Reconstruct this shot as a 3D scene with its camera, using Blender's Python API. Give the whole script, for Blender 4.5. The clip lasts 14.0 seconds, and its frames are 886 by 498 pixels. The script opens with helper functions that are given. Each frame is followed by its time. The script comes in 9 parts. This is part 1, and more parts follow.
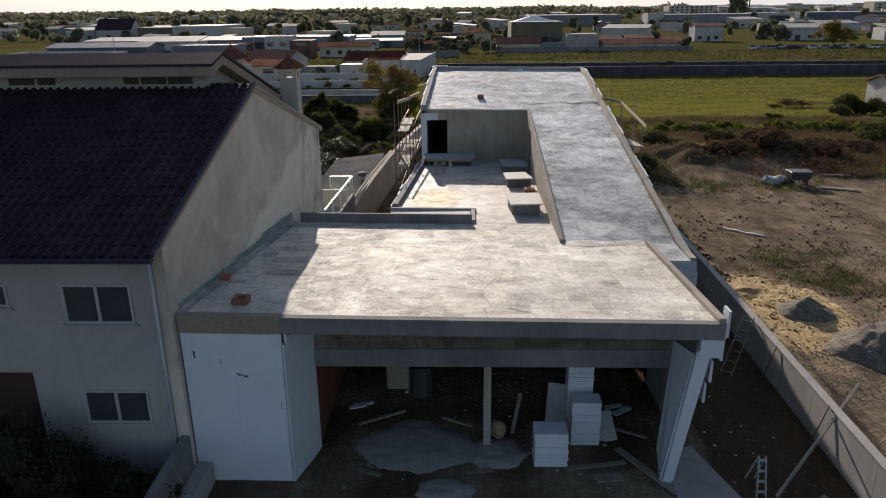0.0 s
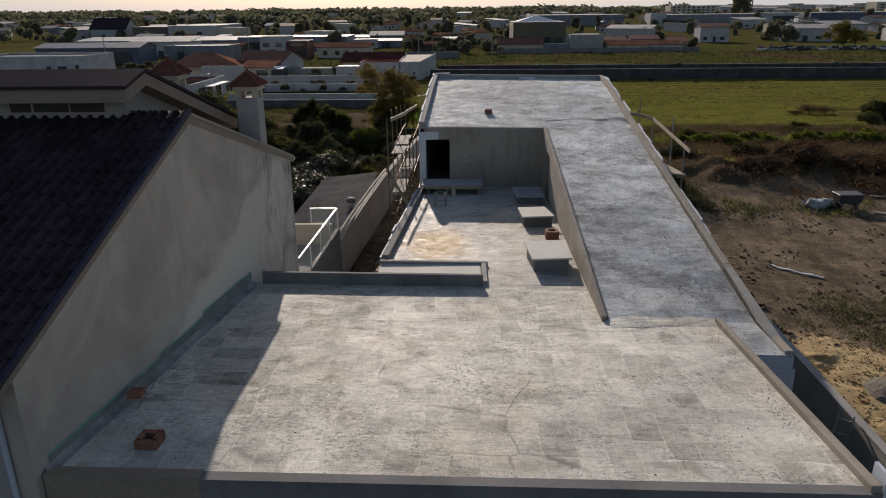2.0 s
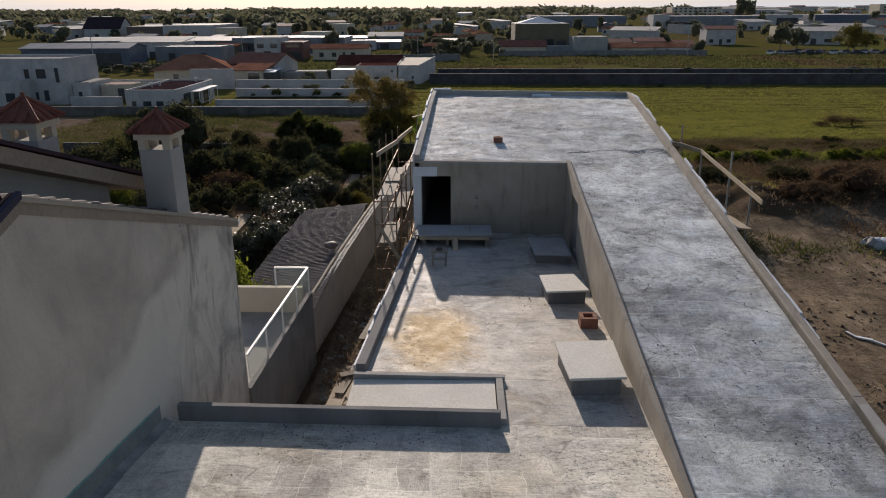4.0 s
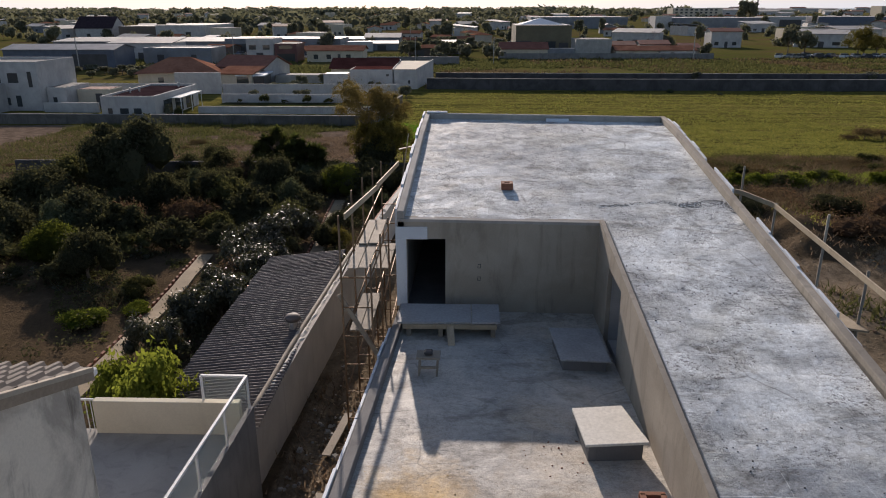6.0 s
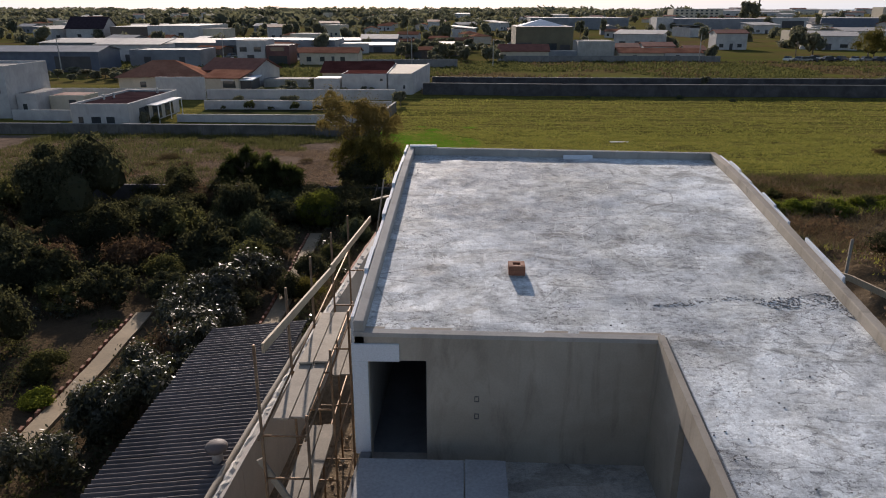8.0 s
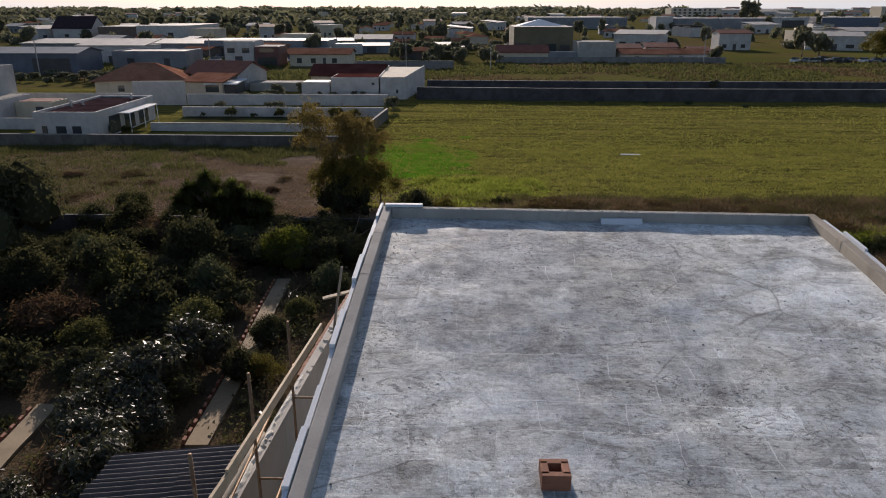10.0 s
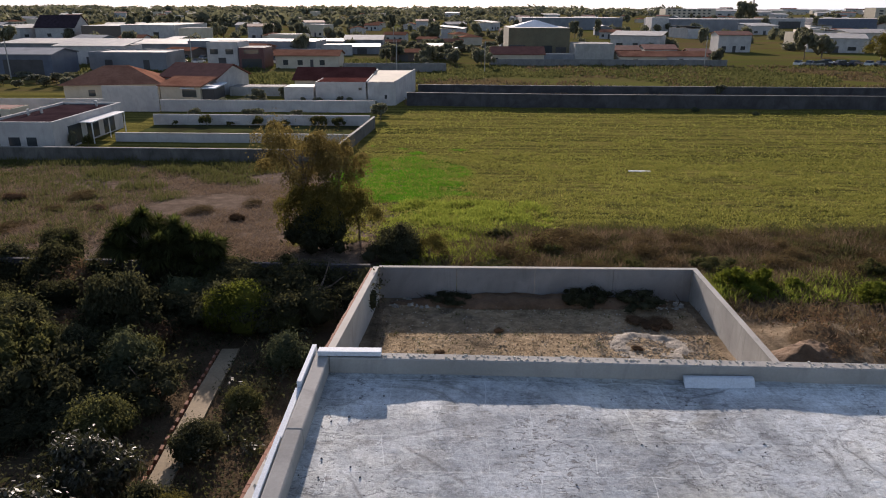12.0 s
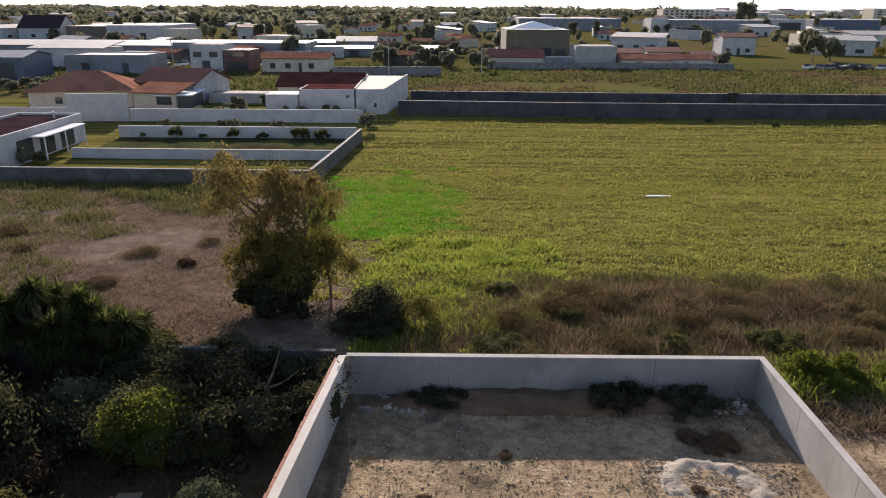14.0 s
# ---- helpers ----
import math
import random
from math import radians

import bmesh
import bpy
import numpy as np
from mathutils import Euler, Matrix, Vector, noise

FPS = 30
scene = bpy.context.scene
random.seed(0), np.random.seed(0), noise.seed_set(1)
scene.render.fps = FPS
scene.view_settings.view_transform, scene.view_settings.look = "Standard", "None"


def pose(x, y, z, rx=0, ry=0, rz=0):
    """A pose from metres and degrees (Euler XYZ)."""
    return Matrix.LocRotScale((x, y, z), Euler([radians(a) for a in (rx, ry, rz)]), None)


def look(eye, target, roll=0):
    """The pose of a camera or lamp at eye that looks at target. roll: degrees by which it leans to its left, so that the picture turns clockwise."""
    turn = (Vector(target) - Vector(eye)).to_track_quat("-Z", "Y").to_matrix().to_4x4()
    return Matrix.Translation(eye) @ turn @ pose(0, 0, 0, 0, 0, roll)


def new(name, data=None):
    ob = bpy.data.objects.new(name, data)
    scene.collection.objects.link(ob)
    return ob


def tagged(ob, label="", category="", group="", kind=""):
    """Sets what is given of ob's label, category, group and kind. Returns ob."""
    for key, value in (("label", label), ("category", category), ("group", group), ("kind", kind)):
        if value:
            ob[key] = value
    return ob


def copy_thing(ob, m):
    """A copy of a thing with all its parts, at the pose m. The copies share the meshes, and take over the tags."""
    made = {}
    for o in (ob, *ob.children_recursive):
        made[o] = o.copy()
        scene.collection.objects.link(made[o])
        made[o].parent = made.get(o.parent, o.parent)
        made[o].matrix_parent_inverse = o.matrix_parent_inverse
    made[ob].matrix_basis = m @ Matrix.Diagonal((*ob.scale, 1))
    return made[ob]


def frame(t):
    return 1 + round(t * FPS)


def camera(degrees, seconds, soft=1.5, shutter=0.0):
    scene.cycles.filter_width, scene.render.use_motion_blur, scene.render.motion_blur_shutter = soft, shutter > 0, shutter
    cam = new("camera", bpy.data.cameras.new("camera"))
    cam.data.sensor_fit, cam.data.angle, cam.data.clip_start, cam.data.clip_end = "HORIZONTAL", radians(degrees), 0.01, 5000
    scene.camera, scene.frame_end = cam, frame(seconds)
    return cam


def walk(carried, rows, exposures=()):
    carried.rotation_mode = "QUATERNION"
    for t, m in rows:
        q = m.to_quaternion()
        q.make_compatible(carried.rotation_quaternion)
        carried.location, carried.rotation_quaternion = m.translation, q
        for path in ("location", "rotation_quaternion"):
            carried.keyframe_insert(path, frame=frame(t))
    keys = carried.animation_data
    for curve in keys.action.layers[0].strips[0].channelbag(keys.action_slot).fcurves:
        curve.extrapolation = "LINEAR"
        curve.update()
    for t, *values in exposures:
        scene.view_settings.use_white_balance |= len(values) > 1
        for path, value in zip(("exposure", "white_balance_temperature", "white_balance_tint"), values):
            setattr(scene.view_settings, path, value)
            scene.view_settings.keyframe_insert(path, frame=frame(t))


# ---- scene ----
cam = camera(64.3, 14.0, 1.05)
PATH = [
    (0, (0.903, 5.016, 11.119), (0.838, 6.906, 10.469), -0.7),
    (0.5, (0.926, 6.293, 11.172), (0.859, 8.183, 10.522), -0.7),
    (1, (0.832, 7.862, 11.147), (0.766, 9.752, 10.497), -0.7),
    (1.5, (0.724, 9.378, 11.119), (0.659, 11.269, 10.469), -0.6),
    (2, (0.63, 10.976, 11.133), (0.566, 12.866, 10.482), -0.6),
    (2.5, (0.596, 12.581, 11.186), (0.533, 14.471, 10.535), -0.5),
    (3, (0.532, 14.276, 11.224), (0.47, 16.166, 10.573), -0.4),
    (5.5, (0.367, 22.723, 11.494), (0.308, 24.614, 10.843), -0.2),
    (6, (0.393, 24.525, 11.532), (0.336, 26.416, 10.881), -0.1),
    (6.5, (0.475, 26.254, 11.57), (0.418, 28.145, 10.92), -0.1),
    (7, (0.526, 28.061, 11.617), (0.47, 29.951, 10.966), 0.0),
    (7.5, (0.547, 29.806, 11.64), (0.492, 31.697, 10.99), 0.0),
    (10, (0.534, 38.699, 11.735), (0.49, 40.589, 11.083), 0.0),
    (10.5, (0.57, 40.48, 11.754), (0.528, 42.371, 11.102), 0.0),
    (11, (0.57, 42.237, 11.798), (0.532, 44.127, 11.146), 0.1),
    (11.5, (0.603, 44.11, 11.806), (0.57, 46.001, 11.155), 0.1),
    (12, (0.648, 45.923, 11.855), (0.623, 47.813, 11.202), 0.2),
    (12.5, (0.701, 47.967, 11.907), (0.681, 49.857, 11.255), 0.2),
    (13, (0.752, 50.008, 11.916), (0.735, 51.898, 11.263), 0.2),
    (13.5, (0.81, 52.063, 11.977), (0.794, 53.953, 11.324), 0.2),
    (14, (0.826, 54.314, 12.025), (0.812, 56.204, 11.372), 0.3),
]
walk(cam, [(t, look(eye, target, roll)) for t, eye, target, roll in PATH], [(0.0, 0.3, 6750, 15), (1.0, 0.18, 6750, 15), (2.5, -0.25, 6750, 15), (4.0, 0.05, 6750, 16), (6.0, 0.32, 6750, 18), (7.5, 0.42, 6750, 18), (10.0, 0.2, 6750, 18), (11.0, 0.32, 6750, 19), (12.2, 0.76, 6750, 20), (13.2, 1.08, 6750, 20), (14.0, 1.08, 6750, 20)])

# ---- world and sun ----
SUN_EL, SUN_AZ = 19.0, -9.0          # degrees above the horizon; from straight ahead, minus is to the left
world = bpy.data.worlds.new("sky")
scene.world = world
world.use_nodes = True
wnt = world.node_tree
sky = wnt.nodes.new("ShaderNodeTexSky")
sky.sky_type, sky.sun_disc = "NISHITA", False
sky.sun_elevation, sky.sun_rotation = radians(SUN_EL), radians(SUN_AZ)
sky.altitude, sky.air_density, sky.dust_density, sky.ozone_density = 20, 1.0, 0.8, 1.2
haze = wnt.nodes.new("ShaderNodeMix")
haze.data_type = "RGBA"
rise_n = wnt.nodes.new("ShaderNodeSeparateXYZ")
wnt.links.new(wnt.nodes.new("ShaderNodeTexCoord").outputs["Generated"], rise_n.inputs[0])
fade = wnt.nodes.new("ShaderNodeMapRange")
for i, v in ((1, 0.0), (2, 0.14), (3, 0.85), (4, 0.0)):
    fade.inputs[i].default_value = v
wnt.links.new(rise_n.outputs[2], fade.inputs[0])
wnt.links.new(fade.outputs[0], haze.inputs[0])
wnt.links.new(sky.outputs[0], haze.inputs[6])
haze.inputs[7].default_value = (5.2, 6.1, 7.1, 1)     # pale sea haze along the whole horizon
wnt.links.new(haze.outputs[2], wnt.nodes["Background"].inputs[0])
wnt.nodes["Background"].inputs[1].default_value = 0.1
sun = new("sun", bpy.data.lights.new("sun", "SUN"))
sun.data.energy, sun.data.angle, sun.data.color = 4.8, radians(0.6), (1.0, 0.91, 0.80)
sun.rotation_euler = Euler((radians(90 - SUN_EL), 0, radians(180 - SUN_AZ)))

# ---- material helpers ----
class Nodes:
    """Short hand for one procedural material."""
    def __init__(self, name, rough=0.8, metal=0.0, spec=0.4):
        self.mat = bpy.data.materials.new(name)
        self.mat.use_nodes = True
        self.nt = self.mat.node_tree
        self.bsdf = self.nt.nodes["Principled BSDF"]
        self.put("Roughness", rough)
        self.put("Metallic", metal)
        self.put("Specular IOR Level", spec)

    def put(self, socket, value):
        if isinstance(value, bpy.types.NodeSocket):
            self.nt.links.new(value, self.bsdf.inputs[socket])
        else:
            self.bsdf.inputs[socket].default_value = value

    def node(self, kind, **links):
        n = self.nt.nodes.new(kind)
        for k, v in links.items():
            key = int(k[1:]) if k[0] == "i" and k[1:].isdigit() else k.replace("_", " ")
            if isinstance(v, bpy.types.NodeSocket):
                self.nt.links.new(v, n.inputs[key])
            else:
                n.inputs[key].default_value = v
        return n

    def where(self, local=False, scale=(1, 1, 1), turn=0.0):
        src = self.node("ShaderNodeTexCoord").outputs["Object"] if local else self.node("ShaderNodeNewGeometry").outputs["Position"]
        m = self.node("ShaderNodeMapping", Vector=src)
        m.inputs["Scale"].default_value = scale
        m.inputs["Rotation"].default_value = (0, 0, radians(turn))
        return m.outputs[0]

    def noise(self, vec, scale, detail=4.0, rough=0.55, distort=0.0):
        return self.node("ShaderNodeTexNoise", Vector=vec, Scale=scale, Detail=detail, Roughness=rough, Distortion=distort).outputs[0]

    def ramp(self, fac, stops):
        n = self.node("ShaderNodeValToRGB", i0=fac)
        el = n.color_ramp.elements
        while len(el) < len(stops):
            el.new(0.5)
        for e, (p, c) in zip(el, stops):
            e.position = p
            e.color = (*c, 1) if isinstance(c, tuple) else (c, c, c, 1)
        return n.outputs[0]

    def mix(self, fac, a, b, mode="MIX"):
        n = self.nt.nodes.new("ShaderNodeMix")
        n.data_type, n.blend_type = "RGBA", mode
        for i, v in ((0, fac), (6, a), (7, b)):
            if isinstance(v, bpy.types.NodeSocket):
                self.nt.links.new(v, n.inputs[i])
            else:
                n.inputs[i].default_value = v if i == 0 else (*v, 1) if isinstance(v, tuple) else (v, v, v, 1)
        return n.outputs[2]

    def math(self, op, a, b=0.0):
        n = self.nt.nodes.new("ShaderNodeMath")
        n.operation = op
        for i, v in ((0, a), (1, b)):
            if isinstance(v, bpy.types.NodeSocket):
                self.nt.links.new(v, n.inputs[i])
            else:
                n.inputs[i].default_value = v
        return n.outputs[0]

    def bump(self, height, strength=0.4, dist=0.02):
        self.put("Normal", self.node("ShaderNodeBump", Height=height, Strength=strength, Distance=dist).outputs[0])

    def luck(self):
        return self.node("ShaderNodeObjectInfo").outputs["Random"]


def plain(name, a, b, rough=0.8, big=0.6, fine=14.0, metal=0.0, spec=0.3, bump=0.3, dist=0.01, local=False, vary=0.0, stretch=(1, 1, 1)):
    """A surface between two colours: large stains, fine grain, a little relief."""
    n = Nodes(name, rough, metal, spec)
    v = n.where(local, stretch)
    big_n, fine_n = n.noise(v, big, 5, 0.6), n.noise(v, fine, 4, 0.65)
    col = n.mix(n.ramp(big_n, [(0.32, 0.0), (0.68, 1.0)]), a, b)
    col = n.mix(0.55, col, n.ramp(fine_n, [(0.25, 0.45), (0.75, 1.0)]), "MULTIPLY")
    if vary:
        col = n.mix(1.0, col, n.ramp(n.luck(), [(0.0, 1.0 - vary), (1.0, 1.0)]), "MULTIPLY")
    n.put("Base Color", col)
    n.put("Roughness", n.ramp(fine_n, [(0.2, max(rough - 0.12, 0.05)), (0.8, min(rough + 0.12, 1.0))]))
    n.bump(fine_n, bump, dist)
    return n.mat


def screed(name, light, dark, warm, patch=(0.58, 0.56), shift=0.0, tile=0.6, streak=0.8, comb=0.5, fleck=0.6, pits=0.6, grain=1.0, seam=0.3, rough=0.55, spec=0.35, spill=None, tears=0.0):
    """Site-cast concrete screed: rows of float marks, long trowel streaks, fine comb lines, damp blotches, pits and hair cracks."""
    n = Nodes(name, rough, 0, spec)
    v = n.where()
    push = n.node("ShaderNodeVectorMath", i0=n.node("ShaderNodeTexNoise", Vector=v, Scale=1.1, Detail=3.0).outputs[1], i1=(0.3, 0.2, 0))
    push.operation = "MULTIPLY"
    wv = n.node("ShaderNodeVectorMath", i0=v, i1=push.outputs[0]).outputs[0]

    def cells(width, height, gap):
        b = n.node("ShaderNodeTexBrick", Vector=wv, Scale=1.0, Color1=(0, 0, 0, 1), Color2=(1, 1, 1, 1), Mortar=(0.5, 0.5, 0.5, 1))
        for k, val in (("Mortar Size", gap), ("Mortar Smooth", 1.0), ("Bias", 0.0), ("Brick Width", width), ("Row Height", height)):
            b.inputs[k].default_value = val
        b.offset = shift
        return b
    t1, t2 = cells(patch[0], patch[1], 0.011), cells(patch[0] * 2.3, patch[1] * 1.7, 0.006)
    mul = lambda fac, col, ramp: n.mix(fac, col, ramp, "MULTIPLY")
    big, mid, fine, speck = n.noise(v, 0.2, 5, 0.62, 0.6), n.noise(v, 1.9, 6, 0.7, 0.5), n.noise(v, 30.0, 4, 0.75), n.noise(v, 9.0, 5, 0.8)
    where_marks = n.ramp(n.noise(v, 0.33, 4, 0.6, 0.5), [(0.4, 0.25), (0.58, 1.0)])
    long_streaks = n.noise(n.where(scale=(1.0, 2.1, 1), turn=1.5), 1.8, 6, 0.74, 0.9)
    fine_streaks = n.noise(n.where(scale=(3.6, 22, 1), turn=-1.0), 1.0, 5, 0.7, 0.6)
    comb_x = n.noise(n.where(scale=(1.2, 46, 1), turn=2.0), 1.0, 2, 0.5, 0.1)
    comb_y = n.noise(n.where(scale=(44, 1.6, 1), turn=-6.0), 1.0, 2, 0.5, 0.1)
    col = n.mix(n.ramp(big, [(0.38, 0.0), (0.62, 1.0)]), dark, light)
    col = n.mix(n.ramp(n.noise(v, 0.45, 5, 0.65, 0.4), [(0.5, 0.0), (0.66, 0.6)]), col, warm)
    col = mul(n.math("MULTIPLY", where_marks, tile), col, n.ramp(t1.outputs[0], [(0.1, 0.64), (0.45, 0.94), (0.9, 1.14)]))
    col = mul(tile * 0.55, col, n.ramp(t2.outputs[0], [(0.0, 0.74), (1.0, 1.06)]))
    col = mul(streak, col, n.ramp(long_streaks, [(0.36, 0.66), (0.5, 0.97), (0.64, 1.14)]))
    col = mul(streak * 0.8, col, n.ramp(fine_streaks, [(0.36, 0.74), (0.5, 0.98), (0.62, 1.06)]))
    col = mul(0.6 * grain, col, n.ramp(mid, [(0.34, 0.6), (0.5, 0.98), (0.66, 1.16)]))
    if spill:
        d = n.node("ShaderNodeVectorMath", i0=v, i1=(spill[0], spill[1], 0))
        d.operation = "SUBTRACT"
        e = n.node("ShaderNodeVectorMath", i0=d.outputs[0], i1=(1 / spill[2], 1 / spill[3], 0))
        e.operation = "MULTIPLY"
        ln = n.node("ShaderNodeVectorMath", i0=e.outputs[0])
        ln.operation = "LENGTH"
        ragged = n.math("ADD", ln.outputs["Value"], n.math("MULTIPLY", n.math("SUBTRACT", n.noise(v, 1.4, 6, 0.7, 0.6), 0.5), 1.1))
        col = n.mix(n.ramp(ragged, [(0.45, 0.95), (1.05, 0.0)]), col, n.mix(mid, (0.46, 0.30, 0.12), (0.62, 0.44, 0.21)))
    damp = n.math("MULTIPLY", n.ramp(n.noise(n.where(scale=(1, 1.7, 1)), 0.62, 6, 0.68, 0.9), [(0.56, 0.0), (0.64, 1.0)]), 0.75 * grain)
    col = mul(damp, col, (0.52, 0.50, 0.47))
    col = mul(0.55 * grain, col, n.ramp(speck, [(0.36, 0.55), (0.5, 1.0), (0.6, 1.08)]))
    col = mul(0.4, col, n.ramp(fine, [(0.4, 0.55), (0.55, 1.04)]))
    lined = n.mix(n.ramp(t1.outputs[0], [(0.14, 1.0), (0.2, 0.0)]), n.ramp(comb_x, [(0.4, 0.55), (0.55, 1.05)]), n.ramp(comb_y, [(0.4, 0.55), (0.55, 1.05)]))
    col = mul(n.math("MULTIPLY", n.math("MULTIPLY", n.ramp(t2.outputs[0], [(0.35, 0.15), (0.6, 1.0)]), where_marks), comb), col, lined)
    edge = n.math("MULTIPLY", n.math("MULTIPLY", t1.outputs["Fac"], where_marks), seam)
    col = n.mix(edge, col, light)
    flecks = n.noise(n.where(scale=(1.0, 3.4, 1), turn=4), 5.0, 5, 0.7, 0.5)
    spots = n.math("MULTIPLY", n.ramp(flecks, [(0.57, 0.0), (0.64, 1.0)]), n.ramp(n.noise(v, 0.8, 4, 0.6), [(0.42, 0.1), (0.58, 1.0)]))
    col = n.mix(n.math("MULTIPLY", spots, fleck), col, (0.16, 0.155, 0.15))
    crumbs = n.math("MULTIPLY", n.ramp(n.noise(n.where(scale=(1.0, 1.5, 1), turn=12), 10.0, 4, 0.72, 0.8), [(0.55, 0.0), (0.61, 1.0)]), n.ramp(n.noise(v, 0.55, 5, 0.65, 0.6), [(0.5, 0.0), (0.6, 1.0)]))
    col = n.mix(n.math("MULTIPLY", crumbs, 0.8 * pits), col, (0.15, 0.15, 0.152))
    torn = 0.0
    if tears:
        scuff = n.noise(n.where(scale=(1.0, 1.7, 1), turn=-8), 2.6, 7, 0.78, 1.6)
        torn = n.math("MULTIPLY", n.ramp(scuff, [(0.555, 0.0), (0.58, 1.0)]), n.ramp(n.noise(v, 0.5, 4, 0.6, 0.4), [(0.44, 0.0), (0.56, tears)]))
        col = n.mix(n.math("MULTIPLY", torn, 0.6), col, (0.20, 0.205, 0.21))
        raised = n.ramp(n.noise(n.where(scale=(1.0, 5.5, 1), turn=3), 3.2, 5, 0.72, 0.5), [(0.56, 0.0), (0.64, 0.12)])
        col = mul(0.75, col, n.ramp(n.noise(v, 0.85, 6, 0.7, 0.8), [(0.4, 0.62), (0.5, 0.97), (0.6, 1.14)]))
        col = n.mix(raised, col, light)
    vor = n.node("ShaderNodeTexVoronoi", Vector=n.where(scale=(1.0, 1.9, 1), turn=25), Scale=7.5, Randomness=1.0).outputs["Distance"]
    pit = n.math("MULTIPLY", n.ramp(vor, [(0.03, 1.0), (0.12, 0.0)]), n.ramp(n.noise(v, 0.7, 4), [(0.45, 0.0), (0.54, 1.0)]))
    col = n.mix(n.math("MULTIPLY", pit, pits), col, (0.08, 0.078, 0.075))
    crack_n = n.node("ShaderNodeTexVoronoi", Vector=wv, Scale=0.42, Randomness=1.0)
    crack_n.feature = "DISTANCE_TO_EDGE"
    crack = n.math("MULTIPLY", n.ramp(crack_n.outputs["Distance"], [(0.0, 1.0), (0.012, 0.0)]), n.ramp(n.noise(v, 0.6, 3), [(0.48, 0.0), (0.6, 0.55)]))
    col = n.mix(crack, col, (0.10, 0.097, 0.093))
    n.put("Base Color", col)
    n.put("Roughness", n.ramp(n.math("ADD", n.math("MULTIPLY", mid, 0.5), n.math("MULTIPLY", long_streaks, 0.5)), [(0.38, rough + 0.2), (0.62, rough - 0.08)]))
    h = n.math("ADD", n.math("MULTIPLY", long_streaks, 0.2 + 0.4 * streak), n.math("ADD", n.math("MULTIPLY", fine, 0.22), n.math("ADD", n.math("MULTIPLY", speck, 0.4), n.math("ADD", n.math("MULTIPLY", fine_streaks, 0.06 + 0.25 * streak), n.math("MULTIPLY", t1.outputs[0], 0.12)))))
    n.bump(n.math("SUBTRACT", h, n.math("ADD", n.math("MULTIPLY", pit, 0.6), n.math("MULTIPLY", n.math("MAXIMUM", crumbs, torn), 0.35))), 0.6, 0.04)
    return n.mat


def wallcoat(name, a, b, stain, rough=0.9, run=0.5, spec=0.15, drips=None):
    """Rendered wall: blotches, vertical runs and fine grain."""
    n = Nodes(name, rough, 0, spec)
    v = n.where()
    big, fine = n.noise(v, 0.5, 5, 0.6, 0.6), n.noise(v, 26, 4, 0.65)
    runs = n.noise(n.where(scale=(1.6, 1.6, 0.35)), 1.0, 6, 0.65, 1.2)
    col = n.mix(n.ramp(big, [(0.35, 0.0), (0.66, 1.0)]), a, b)
    col = n.mix(n.math("MULTIPLY", n.ramp(runs, [(0.52, 0.0), (0.76, 1.0)]), run), col, stain)
    if drips:
        xyz = n.node("ShaderNodeSeparateXYZ", i0=v)
        near = n.ramp(n.math("DIVIDE", n.math("SUBTRACT", xyz.outputs[1], drips[0]), drips[1] - drips[0]), [(0.0, 0.0), (0.5, 1.0)])
        # lower back area paled: light bounced off the roof, mixed into the colour
        low_bounce = n.math("ADD", n.math("MULTIPLY", n.math("SUBTRACT", xyz.outputs[1], 24.0), 0.32), n.math("SUBTRACT", n.math("MULTIPLY", n.noise(v, 0.35, 3), 2.0), n.math("SUBTRACT", xyz.outputs[2], 4.4)))
        col = n.mix(n.ramp(n.math("MULTIPLY", low_bounce, 0.5), [(0.45, 0.0), (0.6, 0.75)]), col, (0.66, 0.61, 0.53))
        grey = n.math("MULTIPLY", near, n.ramp(n.noise(n.where(scale=(1.0, 1.0, 0.6)), 0.9, 5, 0.65, 0.8), [(0.46, 0.0), (0.62, 0.6)]))
        col = n.mix(grey, col, (0.23, 0.205, 0.185))
        run_n = n.noise(n.where(scale=(1.0, 1.6, 0.3)), 1.7, 5, 0.65, 0.4)
        col = n.mix(n.math("MULTIPLY", near, n.ramp(run_n, [(0.56, 0.0), (0.68, 0.6)])), col, (0.07, 0.062, 0.055))
    col = n.mix(0.35, col, n.ramp(fine, [(0.25, 0.6), (0.75, 1.0)]), "MULTIPLY")
    n.put("Base Color", col)
    n.bump(fine, 0.3, 0.01)
    return n.mat


def leafy(name, a, b, glow=0.4, rough=0.6, vary=0.45, spec=0.0, tint=(0.35, 0.4, 0.05)):
    """Leaves: colour varies from leaf to leaf and bush to bush; light shines through."""
    n = Nodes(name, rough, 0, spec)
    isl = n.node("ShaderNodeNewGeometry").outputs["Random Per Island"]
    col = n.mix(isl, a, b)
    col = n.mix(1.0, col, n.ramp(n.luck(), [(0.0, 1.0 - vary), (1.0, 1.0)]), "MULTIPLY")
    n.put("Base Color", col)
    tr = n.node("ShaderNodeBsdfTranslucent", Color=n.mix(0.5, col, tint))
    mx = n.node("ShaderNodeMixShader", i0=glow, i1=n.bsdf.outputs[0], i2=tr.outputs[0])
    n.nt.links.new(mx.outputs[0], n.nt.nodes["Material Output"].inputs[0])
    return n.mat


